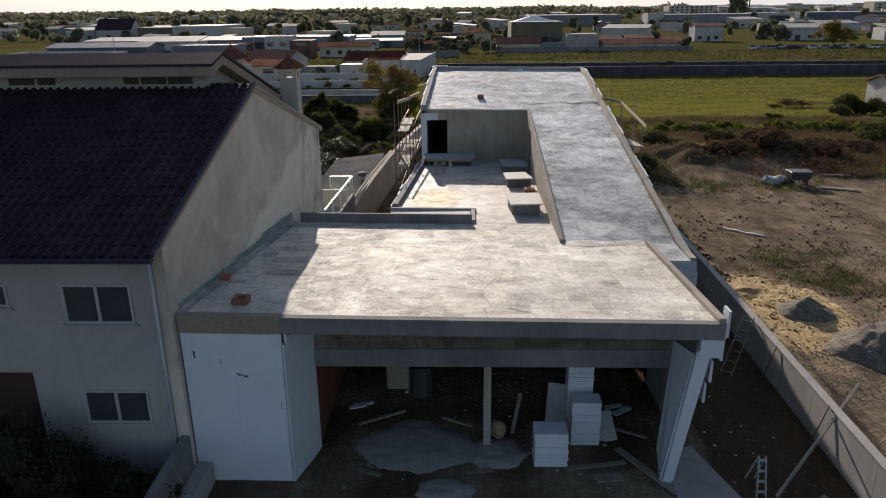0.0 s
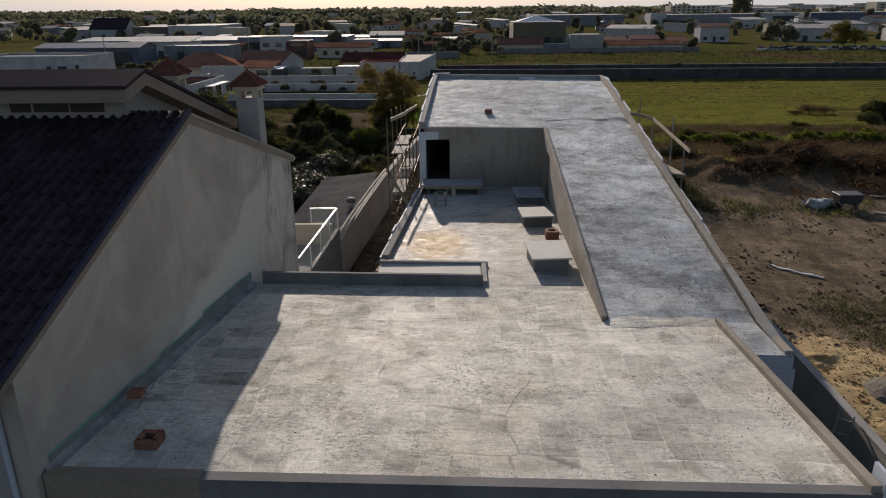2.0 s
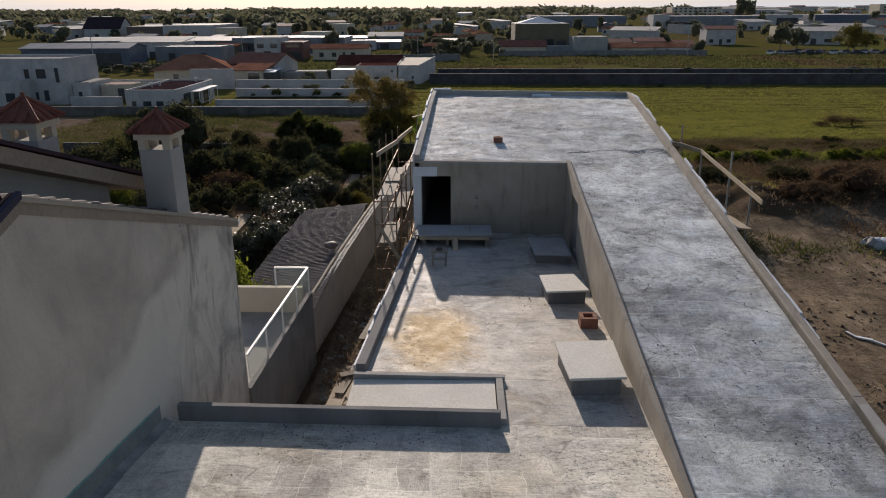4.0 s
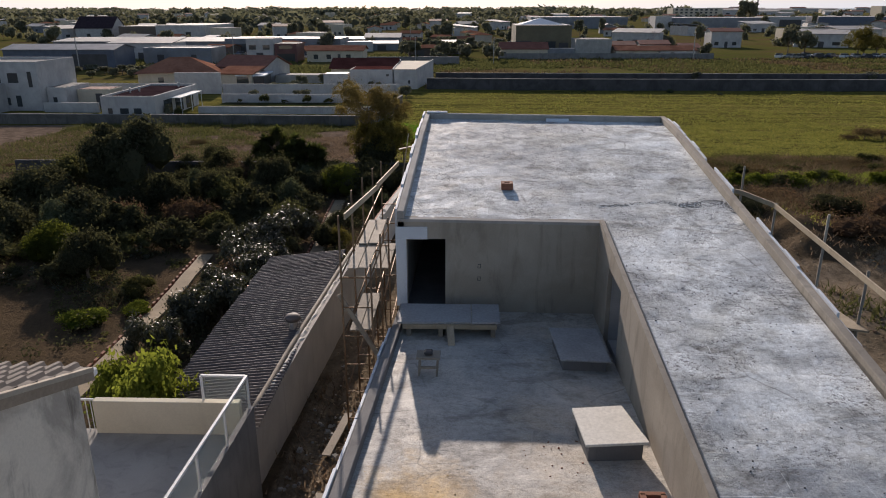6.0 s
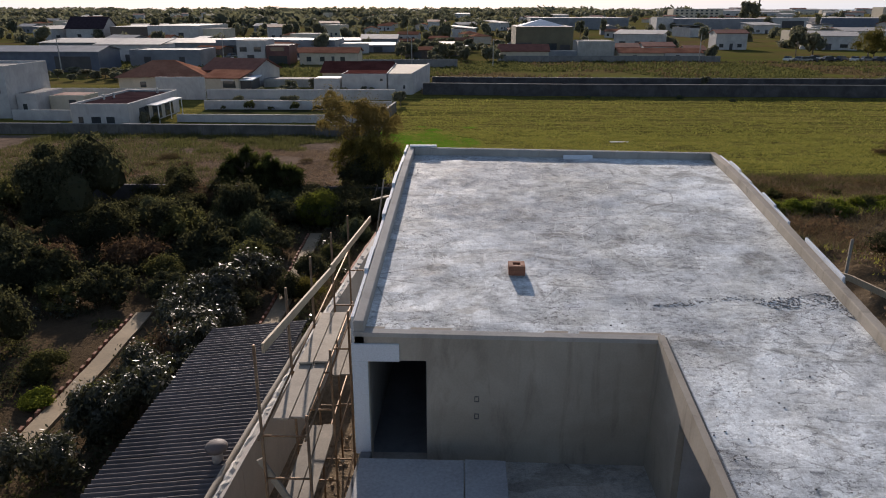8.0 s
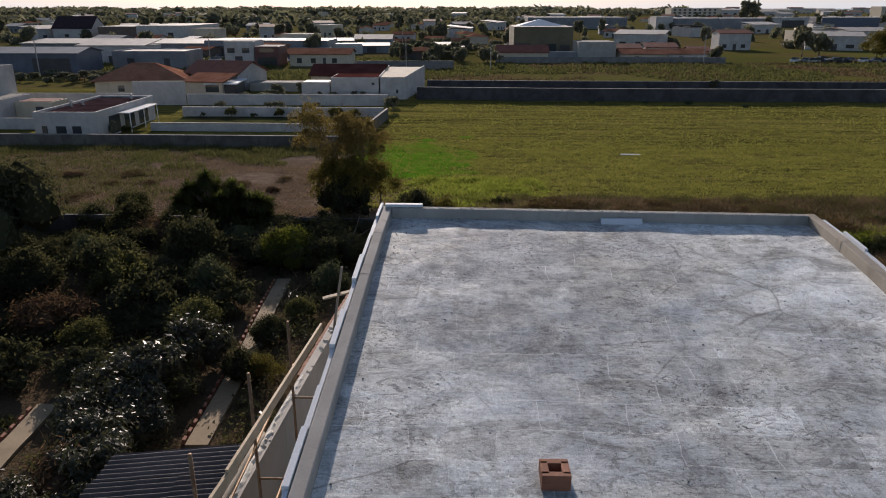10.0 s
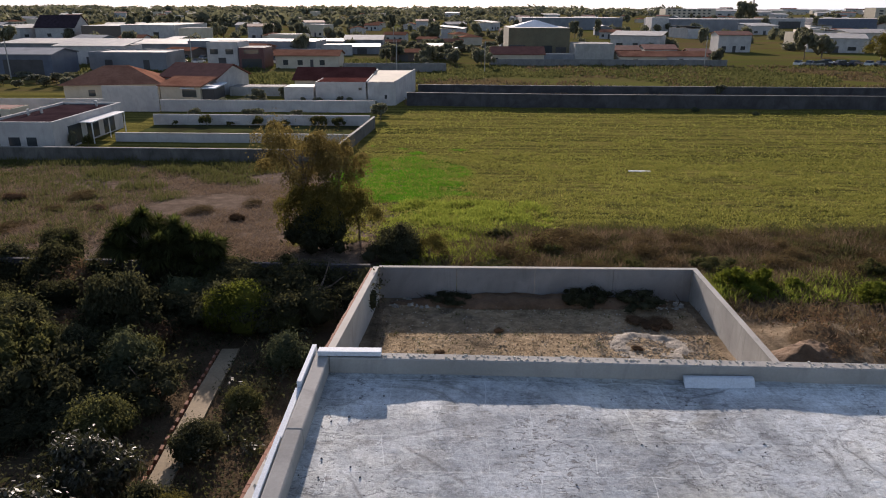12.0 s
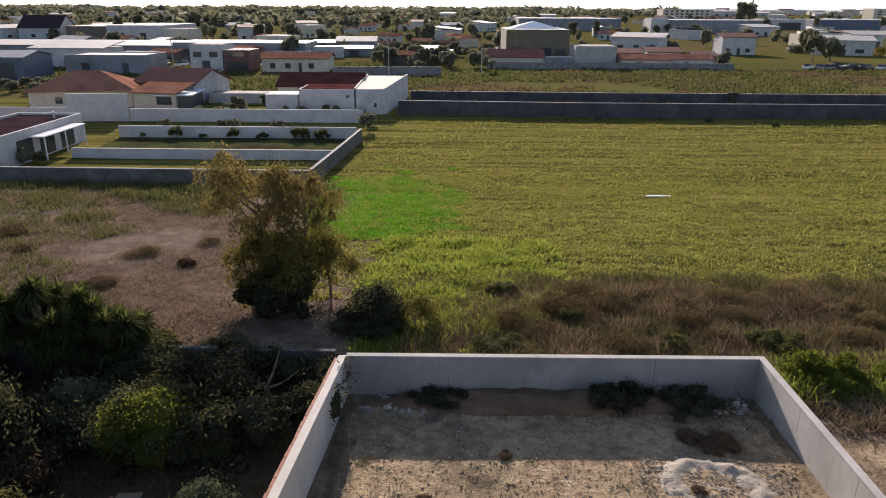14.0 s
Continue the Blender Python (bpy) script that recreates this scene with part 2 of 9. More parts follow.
M = {}
M["screed_front"] = screed("screed_front", (0.88, 0.84, 0.735), (0.57, 0.55, 0.49), (0.68, 0.60, 0.46), (0.52, 0.58), 0.0, tile=0.72, streak=0.2, comb=0.5, fleck=0.6, pits=0.9, grain=0.9, seam=0.5, spec=0.14, rough=0.68)
M["screed_terrace"] = screed("screed_terrace", (0.60, 0.565, 0.50), (0.42, 0.41, 0.385), (0.53, 0.445, 0.33), tile=0.15, streak=0.35, comb=0.08, fleck=0.12, pits=0.35, grain=0.8, seam=0.0, spec=0.1, rough=0.55, spill=(-0.35, 33.5, 1.35, 2.6))
M["screed_back"] = screed("screed_back", (0.81, 0.845, 0.84), (0.42, 0.45, 0.47), (0.66, 0.665, 0.61), (1.22, 0.62), 0.5, tile=0.55, streak=0.2, comb=0.3, fleck=0.4, pits=1.2, grain=1.0, seam=0.7, spec=0.09, rough=0.7, tears=1.0)
M["concrete"] = wallcoat("concrete", (0.30, 0.29, 0.27), (0.40, 0.385, 0.36), (0.16, 0.155, 0.15))
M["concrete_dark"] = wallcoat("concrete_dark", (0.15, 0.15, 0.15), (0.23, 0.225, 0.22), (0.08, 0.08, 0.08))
M["render_grey"] = wallcoat("render_grey", (0.29, 0.258, 0.215), (0.385, 0.345, 0.29), (0.17, 0.148, 0.122), run=0.75)
M["gable_white"] = wallcoat("gable_white", (0.37, 0.325, 0.28), (0.53, 0.475, 0.41), (0.21, 0.18, 0.16), run=0.3, drips=(29.0, 33.2))
M["house_white"] = wallcoat("house_white", (0.315, 0.30, 0.285), (0.385, 0.37, 0.35), (0.26, 0.25, 0.23), run=0.3)
M["boundary"] = wallcoat("boundary", (0.40, 0.375, 0.34), (0.50, 0.47, 0.43), (0.27, 0.25, 0.225), run=0.3)
M["balcony_cream"] = wallcoat("balcony_cream", (0.58, 0.53, 0.42), (0.66, 0.61, 0.49), (0.45, 0.40, 0.31), run=0.2)
M["cream_trim"] = plain("cream_trim", (0.25, 0.20, 0.155), (0.31, 0.255, 0.20), 0.8)
# white board tinted blue: the skylit shade is in its base colour
M["eps"] = plain("eps", (0.61, 0.66, 0.72), (0.70, 0.745, 0.79), 0.75, fine=40, bump=0.15)
# front slope's tile, darkened for facing away from the sun
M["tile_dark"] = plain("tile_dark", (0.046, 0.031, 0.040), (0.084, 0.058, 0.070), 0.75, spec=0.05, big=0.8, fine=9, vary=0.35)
M["tile_sunlit"] = plain("tile_sunlit", (0.10, 0.085, 0.078), (0.19, 0.165, 0.15), 0.8, big=0.8, fine=9, vary=0.3)
M["tile_red"] = plain("tile_red", (0.17, 0.060, 0.045), (0.26, 0.10, 0.07), 0.75, big=0.9, fine=6, vary=0.3, spec=0.15)
M["tile_old"] = plain("tile_old", (0.23, 0.105, 0.07), (0.36, 0.18, 0.12), 0.9, big=0.35, fine=3, vary=0.3, spec=0.0)
M["roof_felt"] = plain("roof_felt", (0.032, 0.020, 0.024), (0.058, 0.038, 0.042), 0.95, big=0.4, fine=5, spec=0.0)
M["tile_maroon"] = plain("tile_maroon", (0.065, 0.024, 0.022), (0.11, 0.045, 0.04), 0.95, big=0.4, fine=4, spec=0.0)
M["gutter_blue"] = plain("gutter_blue", (0.022, 0.022, 0.045), (0.035, 0.035, 0.065), 0.6)
M["slab_pale"] = plain("slab_pale", (0.50, 0.46, 0.39), (0.60, 0.56, 0.48), 0.85, big=1.2, fine=16)
M["cover_white"] = plain("cover_white", (0.66, 0.63, 0.56), (0.76, 0.73, 0.66), 0.85, big=1.2, fine=16)
M["board_face"] = plain("board_face", (0.42, 0.44, 0.48), (0.50, 0.52, 0.56), 0.8, fine=30)
M["brick"] = plain("brick", (0.28, 0.12, 0.075), (0.38, 0.18, 0.115), 0.85, big=4, fine=30, vary=0.25)
M["brick_dark"] = plain("brick_dark", (0.15, 0.115, 0.098), (0.25, 0.20, 0.17), 0.9, big=3, fine=30, vary=0.4)
M["membrane"] = plain("membrane", (0.05, 0.055, 0.06), (0.09, 0.095, 0.10), 0.6, fine=20)
M["foot_mortar"] = plain("foot_mortar", (0.17, 0.17, 0.17), (0.38, 0.37, 0.355), 0.85, big=1.4, fine=12)
M["primer_wash"] = plain("primer_wash", (0.13, 0.18, 0.175), (0.27, 0.275, 0.255), 0.85, big=1.6, fine=18)
M["teal_paint"] = plain("teal_paint", (0.12, 0.36, 0.33), (0.18, 0.42, 0.38), 0.6, fine=20)
M["white_paint"] = wallcoat("white_paint", (0.38, 0.37, 0.365), (0.50, 0.485, 0.475), (0.27, 0.255, 0.245), run=0.45)
M["beige_paint"] = wallcoat("beige_paint", (0.46, 0.41, 0.33), (0.54, 0.485, 0.39), (0.33, 0.29, 0.23), run=0.3)
M["alu_dull"] = plain("alu_dull", (0.38, 0.38, 0.37), (0.46, 0.455, 0.44), 0.5)
M["door_dark"] = plain("door_dark", (0.045, 0.028, 0.024), (0.07, 0.042, 0.036), 0.6)
M["wood"] = plain("wood", (0.42, 0.33, 0.22), (0.55, 0.45, 0.32), 0.75, big=2, fine=18, stretch=(1, 1, 1), vary=0.3)
M["wood_old"] = plain("wood_old", (0.30, 0.26, 0.21), (0.42, 0.37, 0.30), 0.85, big=2, fine=18, vary=0.4)
M["steel_rust"] = plain("steel_rust", (0.20, 0.12, 0.07), (0.30, 0.20, 0.12), 0.65, big=5, fine=30, metal=0.4)
M["steel"] = plain("steel", (0.45, 0.46, 0.47), (0.55, 0.56, 0.57), 0.4, metal=0.8)
M["alu_white"] = plain("alu_white", (0.72, 0.73, 0.74), (0.8, 0.8, 0.8), 0.4)
M["fibre_dark"] = plain("fibre_dark", (0.085, 0.075, 0.075), (0.18, 0.155, 0.15), 0.7, big=0.5, fine=10, vary=0.25)
M["fibre_grey"] = plain("fibre_grey", (0.30, 0.29, 0.28), (0.42, 0.40, 0.38), 0.7, big=0.5, fine=10, vary=0.25)
M["sand"] = plain("sand", (0.36, 0.235, 0.10), (0.60, 0.44, 0.22), 0.95, big=1.7, fine=9, bump=1.0, dist=0.05)
M["clod"] = plain("clod", (0.28, 0.21, 0.13), (0.42, 0.32, 0.21), 0.95, big=2, fine=20)
M["gravel"] = plain("gravel", (0.13, 0.112, 0.09), (0.27, 0.235, 0.19), 0.95, big=3.5, fine=14, bump=1.0, dist=0.08)
M["cement_heap"] = plain("cement_heap", (0.27, 0.26, 0.235), (0.36, 0.345, 0.315), 0.95, big=1.5, fine=20, bump=0.5)
M["earth_heap"] = plain("earth_heap", (0.11, 0.066, 0.038), (0.21, 0.132, 0.08), 0.95, big=1.6, fine=12, bump=0.9, dist=0.05)
M["path"] = plain("path", (0.25, 0.19, 0.12), (0.33, 0.26, 0.17), 0.9, big=0.8, fine=10)
M["room_red"] = plain("room_red", (0.20, 0.07, 0.05), (0.26, 0.10, 0.07), 0.9)
M["dark_metal"] = plain("dark_metal", (0.05, 0.05, 0.055), (0.08, 0.08, 0.085), 0.5)
M["blue_sheet"] = plain("blue_sheet", (0.085, 0.105, 0.15), (0.12, 0.145, 0.195), 0.5, metal=0.1)
M["grey_sheet"] = plain("grey_sheet", (0.15, 0.165, 0.19), (0.23, 0.245, 0.27), 0.6, big=0.3, fine=5)
M["shop_red"] = plain("shop_red", (0.11, 0.05, 0.05), (0.17, 0.08, 0.075), 0.7, big=0.5, fine=4)
M["green_cladding"] = plain("green_cladding", (0.12, 0.11, 0.075), (0.165, 0.15, 0.10), 0.8, big=0.4, fine=3)
M["bark"] = plain("bark", (0.14, 0.11, 0.08), (0.22, 0.17, 0.13), 0.95, big=3, fine=20, bump=0.8, dist=0.03)
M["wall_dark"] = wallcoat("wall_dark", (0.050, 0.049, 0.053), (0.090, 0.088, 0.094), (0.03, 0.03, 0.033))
M["wall_mossy"] = wallcoat("wall_mossy", (0.085, 0.082, 0.078), (0.15, 0.143, 0.135), (0.045, 0.043, 0.04), run=0.8)
# concrete darkened for wall_north, whose near side is in shade
M["wall_grey"] = wallcoat("wall_grey", (0.20, 0.20, 0.205), (0.28, 0.277, 0.277), (0.13, 0.128, 0.125), run=0.4)
M["leaf_dark"] = leafy("leaf_dark", (0.024, 0.027, 0.018), (0.082, 0.083, 0.050), 0.26, 0.6, spec=0.0, tint=(0.2, 0.2, 0.08))
M["leaf_mid"] = leafy("leaf_mid", (0.038, 0.042, 0.020), (0.110, 0.110, 0.052), 0.3, 0.6, spec=0.0, tint=(0.27, 0.27, 0.08))
M["leaf_round"] = leafy("leaf_round", (0.04, 0.052, 0.014), (0.115, 0.130, 0.03), 0.36, 0.6, spec=0.0, tint=(0.3, 0.34, 0.05))
M["leaf_bright"] = leafy("leaf_bright", (0.05, 0.076, 0.015), (0.14, 0.168, 0.034), 0.42, 0.6, spec=0.0, tint=(0.36, 0.4, 0.05))
M["leaf_olive"] = leafy("leaf_olive", (0.05, 0.062, 0.036), (0.11, 0.125, 0.075), 0.25, 0.6, spec=0.0, tint=(0.2, 0.22, 0.1))
M["leaf_autumn"] = leafy("leaf_autumn", (0.070, 0.055, 0.022), (0.175, 0.13, 0.05), 0.38, 0.7, 0.3, 0.0, (0.32, 0.25, 0.08))
M["leaf_skirt"] = leafy("leaf_skirt", (0.05, 0.046, 0.016), (0.13, 0.115, 0.04), 0.35, 0.7, 0.3, 0.0, (0.3, 0.26, 0.06))
M["leaf_palm"] = leafy("leaf_palm", (0.022, 0.026, 0.014), (0.078, 0.088, 0.036), 0.3, 0.8, 0.3, 0.0, (0.2, 0.24, 0.05))
# far leaves paled and greyed: distance haze is put into their colour
M["leaf_hazed"] = leafy("leaf_hazed", (0.105, 0.11, 0.08), (0.175, 0.175, 0.125), 0.4, 0.8, 0.4, 0.1, (0.2, 0.2, 0.1))
M["leaf_gloss"] = leafy("leaf_gloss", (0.026, 0.028, 0.017), (0.070, 0.068, 0.042), 0.16, 0.42, 0.4, 0.3, (0.14, 0.15, 0.05))
M["leaf_dry"] = leafy("leaf_dry", (0.065, 0.043, 0.030), (0.175, 0.118, 0.075), 0.28, 0.9, 0.4, 0.0, (0.26, 0.16, 0.08))
M["leaf_tan"] = leafy("leaf_tan", (0.06, 0.046, 0.024), (0.17, 0.125, 0.065), 0.3, 0.9, 0.4, 0.0, (0.26, 0.18, 0.08))
M["grass"] = leafy("grass", (0.06, 0.076, 0.017), (0.265, 0.245, 0.06), 0.42, 0.8, 0.2, 0.0, (0.34, 0.34, 0.09))
M["lush"] = leafy("lush", (0.034, 0.11, 0.010), (0.085, 0.185, 0.020), 0.45, 0.8, 0.2, 0.0, (0.14, 0.4, 0.02))
M["straw"] = leafy("straw", (0.12, 0.088, 0.060), (0.29, 0.215, 0.15), 0.3, 0.9, 0.3, 0.0, (0.28, 0.19, 0.12))
M["bramble"] = leafy("bramble", (0.065, 0.055, 0.033), (0.21, 0.17, 0.10), 0.25, 0.9, 0.3, 0.0, (0.2, 0.13, 0.07))
M["weed"] = leafy("weed", (0.05, 0.06, 0.02), (0.13, 0.13, 0.052), 0.3, 0.8, 0.3, 0.0, (0.17, 0.17, 0.06))
M["weed_bright"] = leafy("weed_bright", (0.09, 0.135, 0.018), (0.26, 0.30, 0.05), 0.5, 0.8, 0.2, 0.0, (0.28, 0.32, 0.06))


def pane_mat():
    n = Nodes("glass_dark", 0.05, 0, 0.5)
    n.put("Base Color", n.mix(n.noise(n.where(), 1.5), (0.03, 0.035, 0.04), (0.06, 0.07, 0.075)))
    return n.mat


def clear_mat():
    n = Nodes("glass_clear", 0.08, 0, 0.5)
    n.put("Base Color", (0.85, 0.9, 0.88, 1))
    n.put("Transmission Weight", 0.92)
    n.put("IOR", 1.05)
    return n.mat


M["pane"], M["glass"] = pane_mat(), clear_mat()

# ---- mesh helpers ----
ORIGIN = {}


def val(f, x, y):
    return f(x, y) if callable(f) else f


def box(bm, x0, x1, y0, y1, z0, z1):
    return prism(bm, [(x0, y0), (x1, y0), (x1, y1), (x0, y1)], z0, z1)


def prism(bm, pts, z0, z1):
    """A solid over a plan outline; its underside and top may be heights or functions of x and y."""
    lo = [bm.verts.new((x, y, val(z0, x, y))) for x, y in pts]
    hi = [bm.verts.new((x, y, val(z1, x, y))) for x, y in pts]
    n = len(pts)
    bm.faces.new(lo[::-1])
    bm.faces.new(hi)
    for i in range(n):
        bm.faces.new((lo[i], lo[(i + 1) % n], hi[(i + 1) % n], hi[i]))
    return lo + hi


def solid(bm, a, b):
    """A solid between two loops of corners with as many points each."""
    lo, hi = [bm.verts.new(p) for p in a], [bm.verts.new(p) for p in b]
    n = len(lo)
    bm.faces.new(lo[::-1])
    bm.faces.new(hi)
    for i in range(n):
        bm.faces.new((lo[i], lo[(i + 1) % n], hi[(i + 1) % n], hi[i]))


def bar(bm, p, q, w, h, up=(0, 0, 1)):
    """A straight bar of section w x h from p to q."""
    p, q = Vector(p), Vector(q)
    d = (q - p).normalized()
    u = Vector(up)
    if abs(d.dot(u)) > 0.95:
        u = Vector((0, 1, 0))
    s = d.cross(u).normalized() * (w / 2)
    t = s.cross(d).normalized() * (h / 2)
    solid(bm, [p - s - t, p + s - t, p + s + t, p - s + t], [q - s - t, q + s - t, q + s + t, q - s + t])


def tube(bm, p, q, r, r2=None, n=7):
    p, q = Vector(p), Vector(q)
    d = (q - p).normalized()
    u = Vector((0, 0, 1)) if abs(d.z) < 0.9 else Vector((1, 0, 0))
    s = d.cross(u).normalized()
    t = s.cross(d)
    r2 = r if r2 is None else r2
    ring = lambda c, rr: [c + (s * math.cos(a) + t * math.sin(a)) * rr for a in (2 * math.pi * i / n for i in range(n))]
    solid(bm, ring(p, r), ring(q, r2))


def mesh_of(name, bm, mat, offset=(0, 0, 0), smooth=False, bevel=0.0):
    if bevel:
        bmesh.ops.bevel(bm, geom=bm.edges[:], offset=bevel, segments=1, affect="EDGES", clamp_overlap=True)
    bmesh.ops.recalc_face_normals(bm, faces=bm.faces[:])
    if any(offset):
        bmesh.ops.translate(bm, verts=bm.verts[:], vec=-Vector(offset))
    me = bpy.data.meshes.new(name)
    bm.to_mesh(me)
    bm.free()
    me.materials.append(mat)
    if smooth:
        me.shade_smooth()
    return me


def part(name, bm, mat, parent, label="", smooth=False, bevel=0.0):
    """One mesh under a thing or part; its corners are given in the place's metres."""
    off = ORIGIN.get(parent.name, (0, 0, 0))
    ob = new(name, mesh_of(name, bm, M[mat], off, smooth, bevel))
    ob.parent = parent
    ORIGIN[ob.name] = off
    return tagged(ob, label)


def thing(name, at, label, category, group="", kind=""):
    ob = new(name)
    ob.empty_display_size = 0.3
    ob.location = at
    ORIGIN[ob.name] = tuple(at)
    return tagged(ob, label, category, group, kind)


def single(name, bm, mat, label, category, kind="", group="", smooth=False, bevel=0.0, at=None):
    """A thing that is one mesh."""
    if at is None:
        co = [v.co for v in bm.verts]
        at = (sum(c.x for c in co) / len(co), sum(c.y for c in co) / len(co), min(c.z for c in co))
    ob = new(name, mesh_of(name, bm, M[mat], at, smooth, bevel))
    ob.location = at
    ORIGIN[ob.name] = tuple(at)
    return tagged(ob, label, category, group, kind)


def lerp(a, b, f):
    return a + (b - a) * f


def table(pairs, x):
    for (x0, v0), (x1, v1) in zip(pairs, pairs[1:]):
        if x <= x1:
            return lerp(v0, v1, max(0.0, (x - x0) / (x1 - x0)))
    return pairs[-1][1]


def step(a, b, x):
    f = min(1.0, max(0.0, (x - a) / (b - a)))
    return f * f * (3 - 2 * f)


def nz(x, y, s=1.0, seed=0.0):
    return noise.noise(Vector((x * s + seed, y * s - seed, seed * 0.7)))


def pipe(bm, pts, r, n=8):
    """A bent pipe through points, one skin."""
    rings = []
    for k, p in enumerate(pts):
        d = (Vector(pts[min(k + 1, len(pts) - 1)]) - Vector(pts[max(k - 1, 0)])).normalized()
        u = Vector((0, 0, 1)) if abs(d.z) < 0.9 else Vector((1, 0, 0))
        s = d.cross(u).normalized()
        t = s.cross(d)
        rings.append([bm.verts.new(Vector(p) + (s * math.cos(a) + t * math.sin(a)) * r) for a in (2 * math.pi * i / n for i in range(n))])
    for a, b in zip(rings, rings[1:]):
        for i in range(n):
            bm.faces.new((a[i], a[(i + 1) % n], b[(i + 1) % n], b[i]))
    bm.faces.new(rings[0][::-1])
    bm.faces.new(rings[-1])

# ---- ground ----
LAND = [(-40, -0.3), (30, -0.3), (42, -0.5), (60, -0.75), (72, -0.95), (80, -1.25), (92, -1.9), (106, -2.6), (116, -2.9), (6000, -2.9)]


def berm(x, y):
    """Banks of dug earth beside the site."""
    b = 1.5 * math.exp(-(((x - 18.5) / 3.2) ** 2 + ((y - 62) / 4.5) ** 2)) + 1.1 * math.exp(-(((x - 13.6) / 1.7) ** 2 + ((y - 54) / 3.0) ** 2))
    b += 1.3 * math.exp(-(((x - 26) / 5.0) ** 2 + ((y - 63) / 4.0) ** 2)) + 0.9 * math.exp(-(((x - 15.5) / 2.2) ** 2 + ((y - 71) / 2.0) ** 2))
    return b


def land(x, y):
    z = table(LAND, y)
    if -60 < x < 80 and 0 < y < 170:
        rough = 0.05 * nz(x, y, 0.5) + 0.04 * nz(x, y, 1.4, 3) + 0.12 * nz(x, y, 0.13, 7)
        z += rough * (1.0 if not (-2.5 < x < 11.5 and y < 78) else 0.35)
        if x > 11.6:
            z += berm(x, y) * (0.8 + 0.5 * nz(x, y, 0.6, 5))
    if y > 200:
        z += 5.0 * step(260, 1500, y) * (0.4 + 0.3 * nz(x, y, 0.004, 2))
        z -= 12.0 * step(2250, 2500, y + 90 * nz(x, 0, 0.0015, 4) - 0.12 * abs(x))
    return z


def ground_mat():
    """Bare earth, field grass, dry scrub, darker ground and sand, laid out by the sheet's own zones."""
    n = Nodes("ground", 1.0, 0, 0.0)
    v = n.where()
    zone = n.node("ShaderNodeAttribute")
    zone.attribute_name = "zone"
    sep = n.node("ShaderNodeSeparateColor", i0=zone.outputs[0])
    grass_f, dry_f, dark_f = sep.outputs[0], sep.outputs[1], sep.outputs[2]
    a, b, c = n.noise(v, 0.09, 5, 0.6, 0.4), n.noise(v, 0.8, 5, 0.65), n.noise(v, 7.0, 5, 0.7)
    dirt = n.mix(n.ramp(b, [(0.3, 0.0), (0.7, 1.0)]), (0.15, 0.115, 0.08), (0.34, 0.265, 0.185))
    dirt = n.mix(n.ramp(n.noise(v, 0.3, 4, 0.6, 1.0), [(0.5, 0.0), (0.72, 0.8)]), dirt, (0.10, 0.084, 0.06))
    tracks = n.noise(n.where(scale=(1.0, 0.16, 1), turn=-32), 0.9, 5, 0.7, 0.6)
    dirt = n.mix(0.8, dirt, n.ramp(tracks, [(0.36, 0.6), (0.5, 0.95), (0.64, 1.25)]), "MULTIPLY")
    dirt = n.mix(0.7, dirt, n.ramp(n.noise(v, 3.1, 6, 0.75, 0.3), [(0.34, 0.6), (0.5, 1.0), (0.64, 1.15)]), "MULTIPLY")
    rows = n.noise(n.where(scale=(0.05, 1.0, 1), turn=-1), 0.75, 5, 0.7, 0.3)
    grass = n.mix(n.ramp(rows, [(0.4, 0.0), (0.6, 1.0)]), (0.062, 0.068, 0.019), (0.25, 0.215, 0.062))
    grass = n.mix(n.ramp(b, [(0.4, 0.0), (0.75, 0.7)]), grass, (0.13, 0.115, 0.04))
    grass = n.mix(0.8, grass, n.ramp(n.noise(n.where(scale=(1, 1.6, 1)), 2.4, 6, 0.75, 0.3), [(0.32, 0.5), (0.5, 0.95), (0.66, 1.25)]), "MULTIPLY")
    grass = n.mix(n.ramp(n.math("ADD", zone.outputs["Alpha"], n.math("MULTIPLY", n.math("SUBTRACT", b, 0.5), 0.6)), [(0.4, 0.0), (0.6, 1.0)]), grass, (0.055, 0.165, 0.014))
    far = n.node("ShaderNodeTexVoronoi", Vector=n.where(scale=(1, 0.45, 1), turn=8), Scale=0.016, Randomness=1.0)
    plots = n.ramp(n.node("ShaderNodeSeparateColor", i0=far.outputs["Color"]).outputs[0], [(0.0, (0.04, 0.05, 0.015)), (0.3, (0.10, 0.12, 0.03)), (0.55, (0.13, 0.115, 0.05)), (0.8, (0.06, 0.075, 0.02)), (1.0, (0.12, 0.09, 0.055))])
    dist = n.node("ShaderNodeSeparateXYZ", i0=v).outputs[1]
    scruff = n.mix(n.ramp(n.noise(n.where(scale=(0.5, 1.4, 1)), 0.06, 5, 0.65, 0.6), [(0.42, 0.0), (0.58, 1.0)]), (0.13, 0.085, 0.05), (0.12, 0.115, 0.035))
    plots = n.mix(n.ramp(n.noise(v, 0.02, 3), [(0.4, 0.35), (0.6, 0.85)]), plots, scruff)
    grass = n.mix(n.ramp(n.math("DIVIDE", dist, 400.0), [(0.42, 0.0), (0.44, 1.0)]), grass, plots)
    dry = n.mix(n.ramp(b, [(0.3, 0.0), (0.7, 1.0)]), (0.09, 0.068, 0.052), (0.235, 0.178, 0.138))
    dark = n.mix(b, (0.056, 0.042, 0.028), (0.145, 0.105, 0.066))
    wob = n.math("MULTIPLY", n.math("SUBTRACT", b, 0.5), 0.5)
    edge = lambda f: n.ramp(n.math("ADD", f, wob), [(0.42, 0.0), (0.58, 1.0)])
    col = n.mix(edge(grass_f), dirt, grass)
